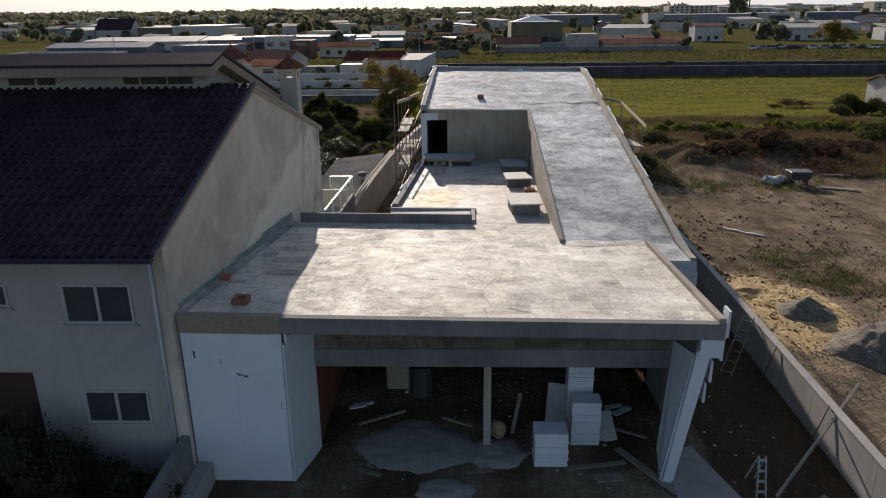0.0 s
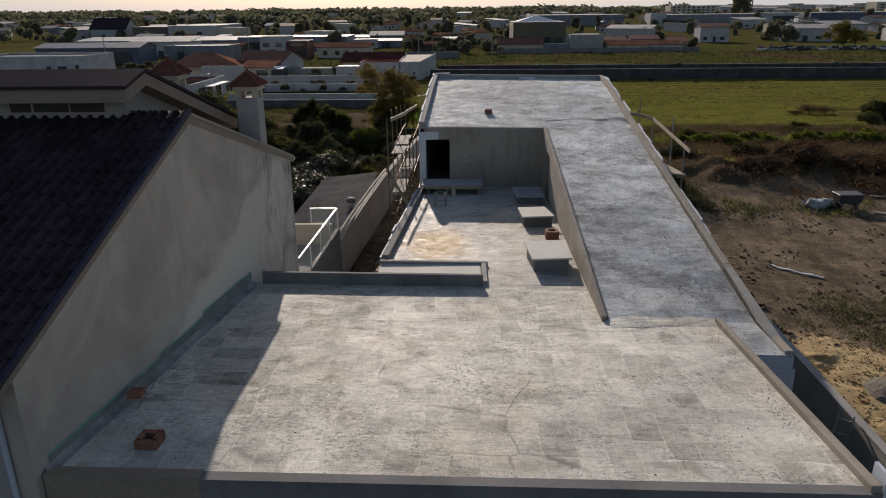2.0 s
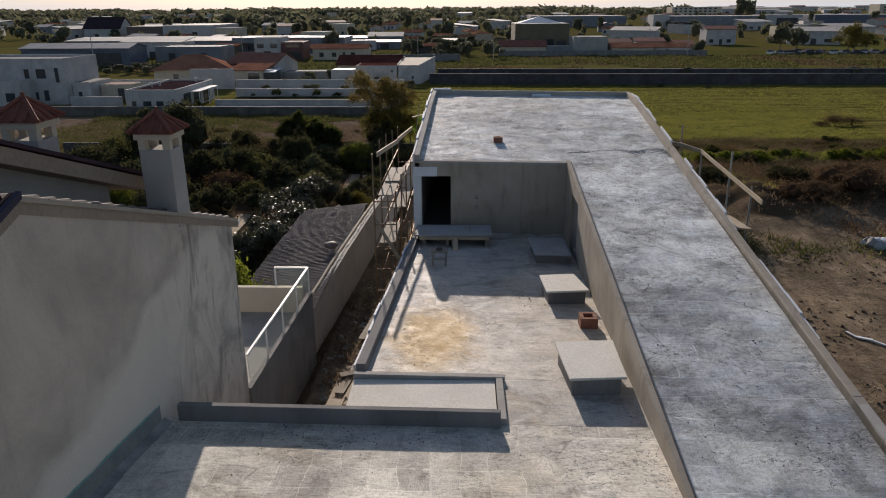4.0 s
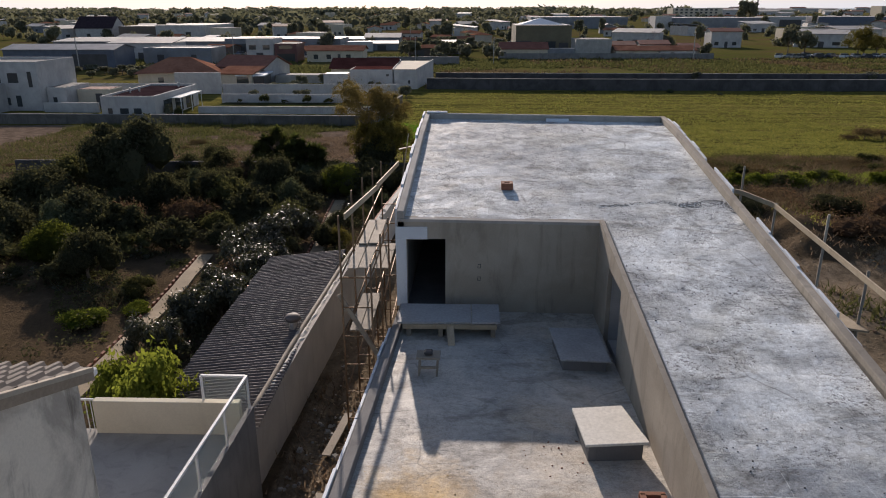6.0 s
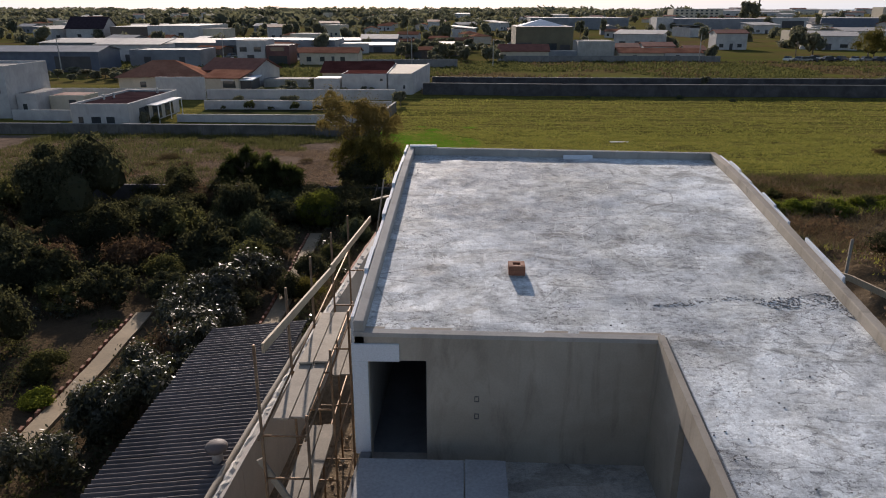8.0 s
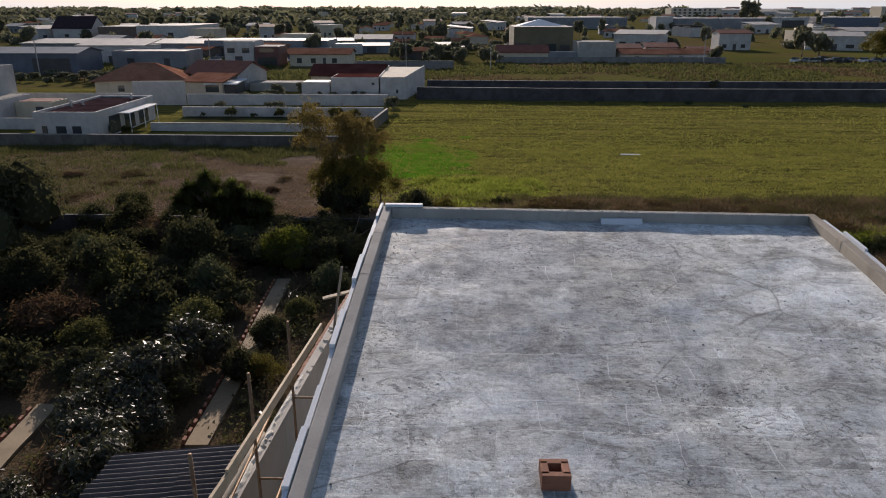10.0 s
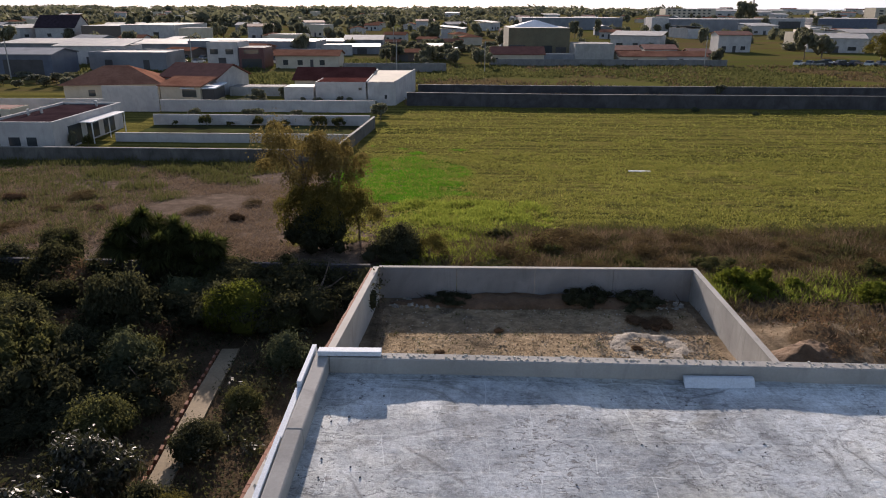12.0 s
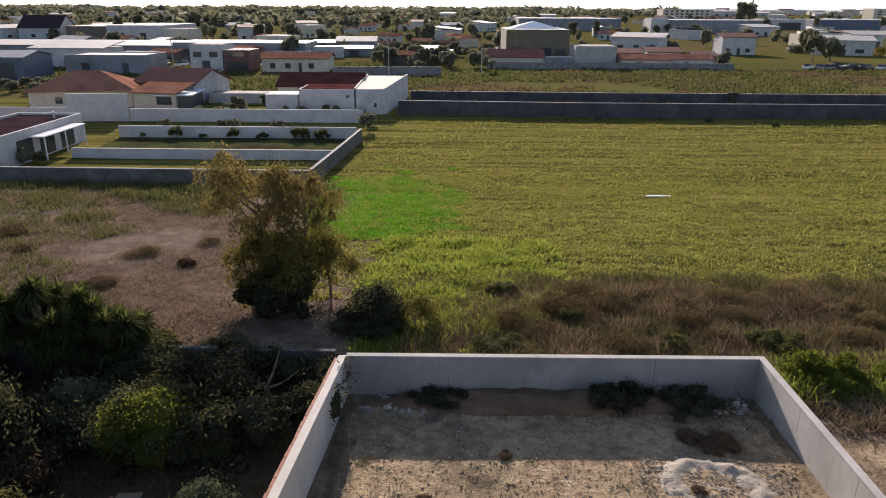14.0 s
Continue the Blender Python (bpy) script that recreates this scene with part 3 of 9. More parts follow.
    col = n.mix(edge(dry_f), col, dry)
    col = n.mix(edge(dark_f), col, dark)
    sand_a = n.node("ShaderNodeAttribute")
    sand_a.attribute_name = "sandy"
    col = n.mix(edge(sand_a.outputs["Fac"]), col, n.mix(n.ramp(n.noise(v, 2.2, 6, 0.72, 0.4), [(0.34, 0.0), (0.62, 1.0)]), (0.20, 0.148, 0.092), (0.45, 0.345, 0.225)))
    col = n.mix(0.6, col, n.ramp(c, [(0.25, 0.4), (0.72, 1.0)]), "MULTIPLY")
    n.put("Base Color", col)
    n.bump(n.math("MULTIPLY", n.math("ADD", b, c), n.ramp(n.math("DIVIDE", dist, 400.0), [(0.38, 1.0), (0.5, 0.0)])), 0.9, 0.11)
    return n.mat


M["ground"] = ground_mat()
LEFT_WALL = lambda y: -4.6 + 0.06 * (y - 45)     # garden side boundary
RIGHT_WALL = lambda y: 10.45 + 0.0225 * (y - 19)  # building-plot boundary
FIELD_EDGE = lambda x: 82.5 + 0.02 * x + 1.6 * nz(x, 0, 0.15, 4)


def zones(x, y):
    grass = dry = dark = sandy = 0.0
    n1 = nz(x, y, 0.12, 9)
    if y > FIELD_EDGE(x) + 5 and (x > -10 - 0.0 * y or y > 113):
        grass = 1.0
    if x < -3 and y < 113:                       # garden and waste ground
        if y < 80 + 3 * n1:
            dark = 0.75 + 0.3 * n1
        else:
            dry, grass = 0.9 + 0.3 * n1, 0.3
    if x >= -3 and y > 77.5 and y <= FIELD_EDGE(x) + 6:
        dry, grass = (0.8 + 0.5 * nz(x, y, 0.3, 1), 0.3) if x > 3 else (0.3 + 0.7 * nz(x, y, 0.3, 1), 0.9)
        dark = 0.35 + 0.5 * nz(x, y, 0.35, 14)
    if x > 12 and y > 50 and y <= 78:
        dark = 0.62 * step(0.25, 0.7, berm(x, y)) + 0.35 * nz(x, y, 0.3, 2)
        dry = 0.45 + 0.6 * nz(x, y, 0.2, 12) if y > 58 else 0.0
    if x > 30 and 40 < y < 80:
        grass, dry = 0.5 + 0.6 * n1, 0.5 - 0.5 * n1
    # ground set darker in the side yard and across the house's footprint
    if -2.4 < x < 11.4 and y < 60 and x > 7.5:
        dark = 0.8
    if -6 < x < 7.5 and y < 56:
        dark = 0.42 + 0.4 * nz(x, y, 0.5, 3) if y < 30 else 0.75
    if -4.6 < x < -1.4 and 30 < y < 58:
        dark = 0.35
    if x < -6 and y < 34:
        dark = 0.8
    d = ((x - 13.2) / 2.5) ** 2 + ((y - 30.6) / 4.4) ** 2
    if x > 11:
        sandy = math.exp(-d) * 1.5 + 0.35 * nz(x, y, 0.5, 44) * math.exp(-d * 0.4)
    if -2.3 < x < 11.2 and 57 < y < 76:
        sandy = 0.58 + 0.22 * nz(x, y, 0.35, 44) + 0.16 * nz(x, y, 2.2, 46)
    lush = 1.5 * math.exp(-(((x + 4.6) / 6.4) ** 2 + ((y - 107) / 11.0) ** 2)) + 0.5 * nz(x, y, 0.3, 15) * math.exp(-((x + 5) / 9) ** 2 - ((y - 104) / 14) ** 2)
    lush += 0.9 * math.exp(-(((x - 38) / 14) ** 2 + ((y - 128) / 2.0) ** 2)) + (0.7 * math.exp(-((x + 0.5) / 3.0) ** 2 - ((y - 89) / 6.0) ** 2))
    return grass, dry, dark, sandy, lush


def build_ground():
    def axis(fine0, fine1, stepf, far0, far1):
        a = list(np.arange(fine0, fine1, stepf))
        s, p = stepf, a[-1]
        while p < far1:
            s *= 1.16
            p += s
            a.append(p)
        s, p, front = stepf, fine0, []
        while p > far0:
            s *= 1.16
            p -= s
            front.append(p)
        return front[::-1] + a
    xs, ys = axis(-24, 34, 0.4, -3300, 3300), axis(14, 92, 0.4, -400, 4700)
    nx, ny = len(xs), len(ys)
    verts = [(x, y, land(x, y)) for y in ys for x in xs]
    faces = [(j * nx + i, j * nx + i + 1, (j + 1) * nx + i + 1, (j + 1) * nx + i) for j in range(ny - 1) for i in range(nx - 1)]
    me = bpy.data.meshes.new("ground")
    me.from_pydata(verts, [], faces)
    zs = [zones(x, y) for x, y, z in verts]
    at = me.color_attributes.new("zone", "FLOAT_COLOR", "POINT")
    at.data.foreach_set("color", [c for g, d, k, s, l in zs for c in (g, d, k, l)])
    sa = me.attributes.new("sandy", "FLOAT", "POINT")
    sa.data.foreach_set("value", [s for g, d, k, s, l in zs])
    me.materials.append(M["ground"])
    me.shade_smooth()
    tagged(new("ground", me), "bare earth, scrub and farmed fields running to the horizon", "ground", kind="structure")


build_ground()


def sea_mat():
    """Wind-ruffled sea water."""
    n = Nodes("sea", 0.32, 0, 0.5)
    v = n.where(scale=(1, 0.4, 1))
    n.put("Base Color", n.mix(n.noise(v, 0.01, 3), (0.03, 0.06, 0.08), (0.05, 0.09, 0.115)))
    n.put("Roughness", n.ramp(n.noise(v, 0.006, 4), [(0.3, 0.26), (0.7, 0.42)]))
    n.bump(n.noise(v, 0.12, 4), 0.5, 0.6)
    return n.mat


M["sea"] = sea_mat()
bm = bmesh.new()
vs = [bm.verts.new(p_) for p_ in ((-3300, 2050, -4.2), (3300, 2050, -4.2), (3300, 4690, -4.2), (-3300, 4690, -4.2))]
bm.faces.new(vs)
sea_me = bpy.data.meshes.new("water")
bm.to_mesh(sea_me)
bm.free()
sea_me.materials.append(M["sea"])
tagged(new("water", sea_me), "calm sea glittering below the sun", "sea", kind="structure")

# ---- the unfinished house ----
FLOOR = lambda x, y: 5.178 - 0.0138 * x - 0.048 * y       # front roof and terrace
ROOF = lambda x, y: 0.788 - 0.0139 * x + 0.1167 * y - 0.012 * max(0.0, y - 51) ** 2       # rising roof over the long wing and rear block
XH = lambda y: -5.95 + 0.073 * (y - 20)                   # neighbour's gable wall
XD = lambda y: 3.95 + 0.0147 * (y - 26.7)                 # wall between terrace and wing
XR = lambda y: 7.85 + 0.037 * (y - 27)                    # outer side of the wing
XL = lambda y: -1.47 + 0.02 * (y - 43.5)                  # left side of the rear block
XT = lambda y: -1.98 + 0.044 * (y - 31.2)                 # left side of the terrace
off = lambda f, d: (lambda x, y: f(x, y) + d)
YF, YB, YBK = 20.0, 43.5, 54.8
house = thing("unfinished_house", (1.0, 35.0, -0.5), "unfinished grey concrete house with bare screed roofs and insulation boards", "house")


def gridtop(bm, pts, z0, z1, ny=24, nx=16, amp=0.012):
    """A slab over a four-cornered plan with an uneven, hand-levelled top."""
    (ax, ay), (bx_, by), (cx, cy), (dx, dy) = pts
    rows = []
    for j in range(ny + 1):
        v = j / ny
        row = []
        for i in range(nx + 1):
            u = i / nx
            x = lerp(lerp(ax, bx_, u), lerp(dx, cx, u), v)
            y = lerp(lerp(ay, by, u), lerp(dy, cy, u), v)
            edge = 0 if i in (0, nx) or j in (0, ny) else 1
            row.append(bm.verts.new((x, y, val(z1, x, y) + edge * amp * (nz(x, y, 0.9) + 0.6 * nz(x, y, 2.4, 5)))))
        rows.append(row)
    for j in range(ny):
        for i in range(nx):
            bm.faces.new((rows[j][i], rows[j][i + 1], rows[j + 1][i + 1], rows[j + 1][i]))
    rim = rows[0] + [r[-1] for r in rows[1:]] + rows[-1][-2::-1] + [r[0] for r in rows[-2:0:-1]]
    low = [bm.verts.new((v.co.x, v.co.y, val(z0, v.co.x, v.co.y))) for v in rim]
    for k in range(len(rim)):
        k2 = (k + 1) % len(rim)
        bm.faces.new((rim[k2], rim[k], low[k], low[k2]))
    bm.faces.new(low)


bm = bmesh.new()
gridtop(bm, [(XH(YF) + 0.02, YF), (6.93, YF), (6.78, 26.75), (XH(26.75) + 0.02, 26.75)], off(FLOOR, -0.4), FLOOR, 30, 44)
part("front_roof", bm, "screed_front", house, "light screeded concrete roof with float marks and stains")
bm = bmesh.new()
gridtop(bm, [(XH(26.754) + 0.02, 26.754), (XD(26.754), 26.754), (XD(29.3), 29.3), (XH(29.3) + 0.02, 29.3)], off(FLOOR, -0.4), FLOOR, 10, 36)
part("front_roof", bm, "screed_front", house)
bm = bmesh.new()
gridtop(bm, [(1.12, 29.304), (XD(29.304), 29.304), (XD(31.2), 31.2), (1.12, 31.2)], off(FLOOR, -0.35), FLOOR, 8, 12)
part("terrace_floor", bm, "screed_terrace", house)
bm = bmesh.new()
gridtop(bm, [(XT(31.204), 31.204), (XD(31.204), 31.204), (XD(YB), YB), (XT(YB), YB)], off(FLOOR, -0.35), FLOOR, 44, 22)
part("terrace_floor", bm, "screed_terrace", house, "stained concrete terrace floor")
bm = bmesh.new()
gridtop(bm, [(XD(26.754) + 0.12, 26.754), (XR(26.754) - 0.04, 26.754), (XR(YB) - 0.04, YB), (XD(YB) + 0.12, YB)], off(ROOF, -0.3), ROOF, 60, 18, 0.02)
part("wing_roof", bm, "screed_back", house, "rough grey screed on the rising wing roof")
bm = bmesh.new()
gridtop(bm, [(6.95, 24.9), (XR(24.9) - 0.04, 24.9), (XR(26.75) - 0.04, 26.75), (6.8, 26.75)], off(FLOOR, -0.4), off(FLOOR, 0.02), 8, 5, 0.02)
part("wing_roof", bm, "screed_back", house)
bm = bmesh.new()
gridtop(bm, [(XL(YB) + 0.03, YB + 0.004), (XR(YB) - 0.04, YB + 0.004), (XR(YBK) - 0.04, YBK - 0.05), (XL(YBK) + 0.03, YBK - 0.05)], off(ROOF, -0.3), ROOF, 44, 40, 0.02)
part("rear_roof", bm, "screed_back", house, "rough grey screed roof of the rear block")

# walls below the roofs
bm = bmesh.new()
for y0, y1, zt0 in ((26.8, 40.1, None), (41.75, YB, None)):
    prism(bm, [(XD(y0) - 0.0, y0), (XD(y0) + 0.115, y0), (XD(y1) + 0.115, y1), (XD(y1), y1)], off(FLOOR, -0.3), off(ROOF, 0.10))
prism(bm, [(XD(40.1), 40.1), (XD(40.1) + 0.115, 40.1), (XD(41.75) + 0.115, 41.75), (XD(41.75), 41.75)], 5.13, off(ROOF, 0.10))
part("terrace_wall", bm, "render_grey", house, "grey rendered wall rising along the terrace, with a door opening")
bm = bmesh.new()
prism(bm, [(XD(26.8) + 0.117, 26.8), (XD(26.8) + 0.165, 26.8), (XD(YB) + 0.165, YB), (XD(YB) + 0.117, YB)], off(ROOF, -0.05), off(ROOF, 0.06))
part("membrane_strip", bm, "membrane", house, "dark waterproof membrane edge")
DX0, DX1, DZ0, DZ1 = -1.2, -0.11, 3.1, 5.3
bm = bmesh.new()
box(bm, XL(YB), DX0, YB, YB + 0.22, -0.6, off(ROOF, 0.0))
box(bm, DX1, XD(YB) + 0.11, YB, YB + 0.22, 2.6, off(ROOF, 0.0))
box(bm, DX0, DX1, YB, YB + 0.22, DZ1, off(ROOF, 0.0))
box(bm, DX0, DX1, YB, YB + 0.22, 2.6, DZ0)
part("rear_front_wall", bm, "render_grey", house, "grey rendered wall with damp marks and an open doorway")
bm = bmesh.new()
box(bm, XL(YB) - 0.005, XD(YB) + 0.1, YB - 0.03, YB + 0.12, off(ROOF, -0.07), off(ROOF, 0.015))
part("roof_edge", bm, "concrete", house)
bm = bmesh.new()
prism(bm, [(XL(YB), YB + 0.22), (XL(YB) + 0.2, YB + 0.22), (XL(YBK) + 0.2, YBK), (XL(YBK), YBK)], -1.2, off(ROOF, -0.01))
part("rear_side_wall", bm, "concrete", house)
bm = bmesh.new()
prism(bm, [(XR(24.9) - 0.2, 24.9), (XR(24.9), 24.9), (XR(YBK), YBK), (XR(YBK) - 0.2, YBK)], -1.2, lambda x, y: max(FLOOR(x, y), ROOF(x, y)) - 0.02)
part("wing_side_wall", bm, "concrete", house)
bm = bmesh.new()
box(bm, XL(YBK) + 0.2, XR(YBK) - 0.2, YBK - 0.2, YBK, -1.2, off(ROOF, -0.01))
part("rear_back_wall", bm, "concrete", house)
bm = bmesh.new()
box(bm, 6.75, XR(24.9) - 0.2, 24.95, 25.1, -0.6, off(FLOOR, -0.41))
prism(bm, [(6.72, 21.8), (6.92, 21.8), (6.85, 25.1), (6.65, 25.1)], -0.6, off(FLOOR, -0.3))
part("wing_end_wall", bm, "concrete", house)
bm = bmesh.new()      # inside of the rear room and rooms under the terrace, in darker concrete
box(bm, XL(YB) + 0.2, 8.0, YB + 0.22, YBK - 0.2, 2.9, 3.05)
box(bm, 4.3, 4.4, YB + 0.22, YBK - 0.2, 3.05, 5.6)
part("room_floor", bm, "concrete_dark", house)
bm = bmesh.new()
box(bm, 0.7, 0.8, YB + 0.23, 50, 3.05, 5.6)
part("room_wall", bm, "room_red", house, "bare red brick partition inside the doorway")
bm = bmesh.new()
prism(bm, [(XT(31.2), 31.2), (XT(31.2) + 0.2, 31.2), (XT(YB) + 0.2, YB), (XT(YB), YB)], -0.7, off(FLOOR, -0.02))
box(bm, XT(31.2), 1.3, 31.2, 31.4, -0.7, off(FLOOR, -0.02))
box(bm, 1.1, 1.3, 29.3, 31.2, -0.7, off(FLOOR, -0.02))
box(bm, XH(29.1) + 0.05, 1.3, 29.1, 29.3, -0.7, off(FLOOR, -0.02))
part("lower_wall", bm, "concrete", house)

bm = bmesh.new()
prism(bm, [(XD(39.6) + 0.9, 39.4), (XD(39.6) + 1.02, 39.4), (XD(42.6) + 1.02, 42.6), (XD(42.6) + 0.9, 42.6)], off(FLOOR, -0.3), 5.2)
prism(bm, [(XD(41.76) + 0.12, 41.76), (XD(41.76) + 0.9, 41.76), (XD(41.76) + 0.9, 41.9), (XD(41.76) + 0.12, 41.9)], off(FLOOR, -0.3), 5.2)
prism(bm, [(XD(39.4) + 0.12, 39.4), (XD(39.4) + 1.0, 39.4), (XD(42) + 1.0, 42.0), (XD(42) + 0.12, 42.0)], off(FLOOR, -0.3), off(FLOOR, -0.05))
part("passage_wall", bm, "white_paint", house, "pale wall of the passage behind the doorway")

# upstands and parapets
# shade on the upstand's near face is put into a darker concrete
bm = bmesh.new()
prism(bm, [(XH(29.1) + 0.25, 29.15), (1.12, 29.15), (1.12, 29.3), (XH(29.1) + 0.25, 29.3)], off(FLOOR, -0.1), off(FLOOR, 0.34))
part("parapet", bm, "concrete_dark", house, "low concrete upstand beside the light well, darkened for its shaded face", bevel=0.012)
bm = bmesh.new()
prism(bm, [(XT(31.1) + 0.02, 31.02), (1.3, 31.02), (1.3, 31.2), (XT(31.1) + 0.02, 31.2)], off(FLOOR, -0.1), off(FLOOR, 0.13))
part("parapet", bm, "concrete", house, bevel=0.012)
bm = bmesh.new()
prism(bm, [(1.1, 29.3), (1.25, 29.3), (1.25, 31.02), (1.1, 31.02)], off(FLOOR, -0.1), off(FLOOR, 0.12))
part("parapet", bm, "concrete", house, bevel=0.012)
bm = bmesh.new()
prism(bm, [(XT(31.35) + 0.02, 31.35), (XT(31.35) + 0.24, 31.35), (XT(43.4) + 0.24, 43.4), (XT(43.4) + 0.02, 43.4)], off(FLOOR, -0.1), off(FLOOR, 0.22))
part("parapet", bm, "concrete_dark", house, bevel=0.012)
bm = bmesh.new()
prism(bm, [(6.74, YF + 0.02), (6.91, YF + 0.02), (6.83, 26.8), (6.68, 26.8)], off(FLOOR, -0.3), off(FLOOR, 0.13))
part("kerb", bm, "render_grey", house, "narrow concrete kerb along the roof edge", bevel=0.012)
bm = bmesh.new()
top = lambda x, y: max(FLOOR(x, y), ROOF(x, y)) + 0.33
prism(bm, [(XR(24.95) - 0.2, 24.95), (XR(24.95), 24.95), (XR(26.7), 26.7), (XR(26.7) - 0.2, 26.7)], off(FLOOR, -0.3), off(FLOOR, 0.1))
part("parapet", bm, "render_grey", house, "bare concrete parapet along the wing roof", bevel=0.015)
for ya, yb in ((26.7, 29.5), (29.5, 51.0), (51.0, 53.0), (53.0, YBK)):
    bm = bmesh.new()
    prism(bm, [(XR(ya) - 0.2, ya), (XR(ya), ya), (XR(yb), yb), (XR(yb) - 0.2, yb)], off(ROOF, -0.3), lambda x, y: max(FLOOR(x, y) + 0.1, ROOF(x, y) + lerp(0.12, 0.24, step(26.5, 31, y))))
    part("parapet", bm, "render_grey", house, bevel=0.015)
bm = bmesh.new()      # ragged feather edge of screed where the wing roof meets the front roof
r = random.Random(19)
low_, high_ = [], []
for k in range(34):
    x = lerp(XD(27) + 0.14, 6.78, k / 33)
    ya, yb = 26.4 + 0.16 * nz(x, 0, 0.9, 3) + 0.1 * step(4.5, 5.2, x) + r.uniform(-0.015, 0.015), 27.0 + 0.3 * nz(x, 4, 1.2, 7) + r.uniform(-0.03, 0.03)
    row = []
    for y, e in ((ya, -0.004), (lerp(ya, yb, 0.15), 0.012), (lerp(ya, yb, 0.7), 0.014), (yb, -0.004)):
        row.append(bm.verts.new((x, y, max(FLOOR(x, y), ROOF(x, y)) + e + r.uniform(0, 0.006))))
    if k:
        for i in range(3):
            bm.faces.new((prev_row[i], row[i], row[i + 1], prev_row[i + 1]))
    prev_row = row
part("screed_fillet", bm, "screed_front", house, "ragged screed fillet with a dark crack", smooth=True)
bm = bmesh.new()
line_ = [(2.5, 26.36), (3.19, 26.23), (3.85, 26.07), (4.63, 26.17), (5.07, 26.54), (5.85, 26.58), (6.41, 26.6), (6.53, 26.1)]
pts_ = []
for (xa, ya), (xb, yb) in zip(line_, line_[1:]):
    for k in range(6):
        pts_.append((lerp(xa, xb, k / 6) + r.uniform(-0.03, 0.03), lerp(ya, yb, k / 6) + r.uniform(-0.025, 0.025)))
z_ = lambda x, y: max(FLOOR(x, y), ROOF(x, y) if x > 4.05 else -9) + 0.011
rims = [[], []]
for k, (xa, ya) in enumerate(pts_):
    w_ = r.uniform(0.004, 0.011)
    for side, rim in zip((-1, 1), rims):
        rim.append(bm.verts.new((xa, ya + side * w_, z_(xa, ya) + 0.004)))
for k in range(len(pts_) - 1):
    bm.faces.new((rims[0][k], rims[0][k + 1], rims[1][k + 1], rims[1][k]))
part("crack", bm, "concrete_dark", house)
for ya, yb in ((YB, 51.0), (51.0, 53.0), (53.0, YBK)):
    bm = bmesh.new()
    prism(bm, [(XL(ya), ya), (XL(ya) + 0.2, ya), (XL(yb) + 0.2, yb), (XL(yb), yb)], off(ROOF, -0.3), off(ROOF, 0.23))
    part("parapet", bm, "concrete", house, bevel=0.015)
bm = bmesh.new()
prism(bm, [(XL(YBK) + 0.2, YBK - 0.18), (XR(YBK) - 0.2, YBK - 0.18), (XR(YBK) - 0.2, YBK), (XL(YBK) + 0.2, YBK)], off(ROOF, -0.3), off(ROOF, 0.23))
part("parapet", bm, "concrete", house, bevel=0.015)
bm = bmesh.new()
foot = []
for k in range(31):
    y = lerp(20.05, 29.12, k / 30)
    w_ = 0.17 + 0.06 * nz(y, 0, 0.8, 3)
    foot.append([bm.verts.new((XH(y) + dx, y, FLOOR(XH(y), y) + dz)) for dx, dz in ((0.01, 0.1), (0.04, 0.05), (0.09, 0.02), (w_, -0.005))])
for a, b in zip(foot, foot[1:]):
    for i in range(3):
        bm.faces.new((a[i], a[i + 1], b[i + 1], b[i]))
part("upstand", bm, "foot_mortar", house, "dark stained mortar fillet against the neighbouring gable", smooth=True)

# front: fascia, left pier, lintels, column, leaning right pier
bm = bmesh.new()
box(bm, -3.48, 6.9, YF - 0.03, YF + 0.2, off(FLOOR, -0.40), off(FLOOR, 0.006))
part("fascia", bm, "concrete_dark", house, "bare concrete roof edge with trickles of cement")
bm = bmesh.new()
box(bm, XH(20) + 0.03, -3.48, YF - 0.035, YF + 0.2, off(FLOOR, -0.42), off(FLOOR, 0.035))
part("fascia", bm, "cream_trim", house, "bare cement-coloured roof edge over the pier")
bm = bmesh.new()
prism(bm, [(XH(20) + 0.04, YF + 0.06), (-3.50, YF + 0.06), (-3.12, 21.5), (-3.12, 29.0), (XH(29) + 0.04, 29.0)], -0.6, off(FLOOR, -0.4))
part("left_pier", bm, "room_red", house)
for k in range(2):
    bm = bmesh.new()
    box(bm, lerp(XH(20) + 0.05, -3.48, k / 2) + 0.004, lerp(XH(20) + 0.05, -3.48, (k + 1) / 2), YF, YF + 0.058, -0.6, 3.92)
    part("insulation_board", bm, "eps", house, "white insulation board cladding, scuffed" if k == 0 else "")
bm = bmesh.new()
prism(bm, [(-3.498, YF + 0.0), (-3.44, YF + 0.0), (-3.06, 21.5), (-3.118, 21.5)], -0.6, 3.55)
part("insulation_board", bm, "eps", house)
for k, (y0, z0, w) in enumerate(((20.1, 3.55, 0.22), (20.36, 3.4, 0.3), (20.75, 3.42, 0.3), (21.1, 3.36, 0.3))):
    bm = bmesh.new()
    solid(bm, [(-3.47 + (y0 - 20) * 0.253, y0, 3.54), (-3.40 + (y0 - 20) * 0.253, y0, 3.54), (-3.40 + (y0 + w - 20) * 0.253, y0 + w, 3.54), (-3.47 + (y0 + w - 20) * 0.253, y0 + w, 3.54)],
          [(-3.47 + (y0 - 20) * 0.253, y0, z0 + 0.25), (-3.40 + (y0 - 20) * 0.253, y0, z0 + 0.25), (-3.40 + (y0 + 0.06 - 20) * 0.253, y0 + 0.06, z0 + 0.25), (-3.47 + (y0 + 0.06 - 20) * 0.253, y0 + 0.06, z0 + 0.25)])
    part("board_offcut", bm, "eps", house)
# set-back lintel and infill use the darker concrete
bm = bmesh.new()
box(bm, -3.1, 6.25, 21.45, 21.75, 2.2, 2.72)
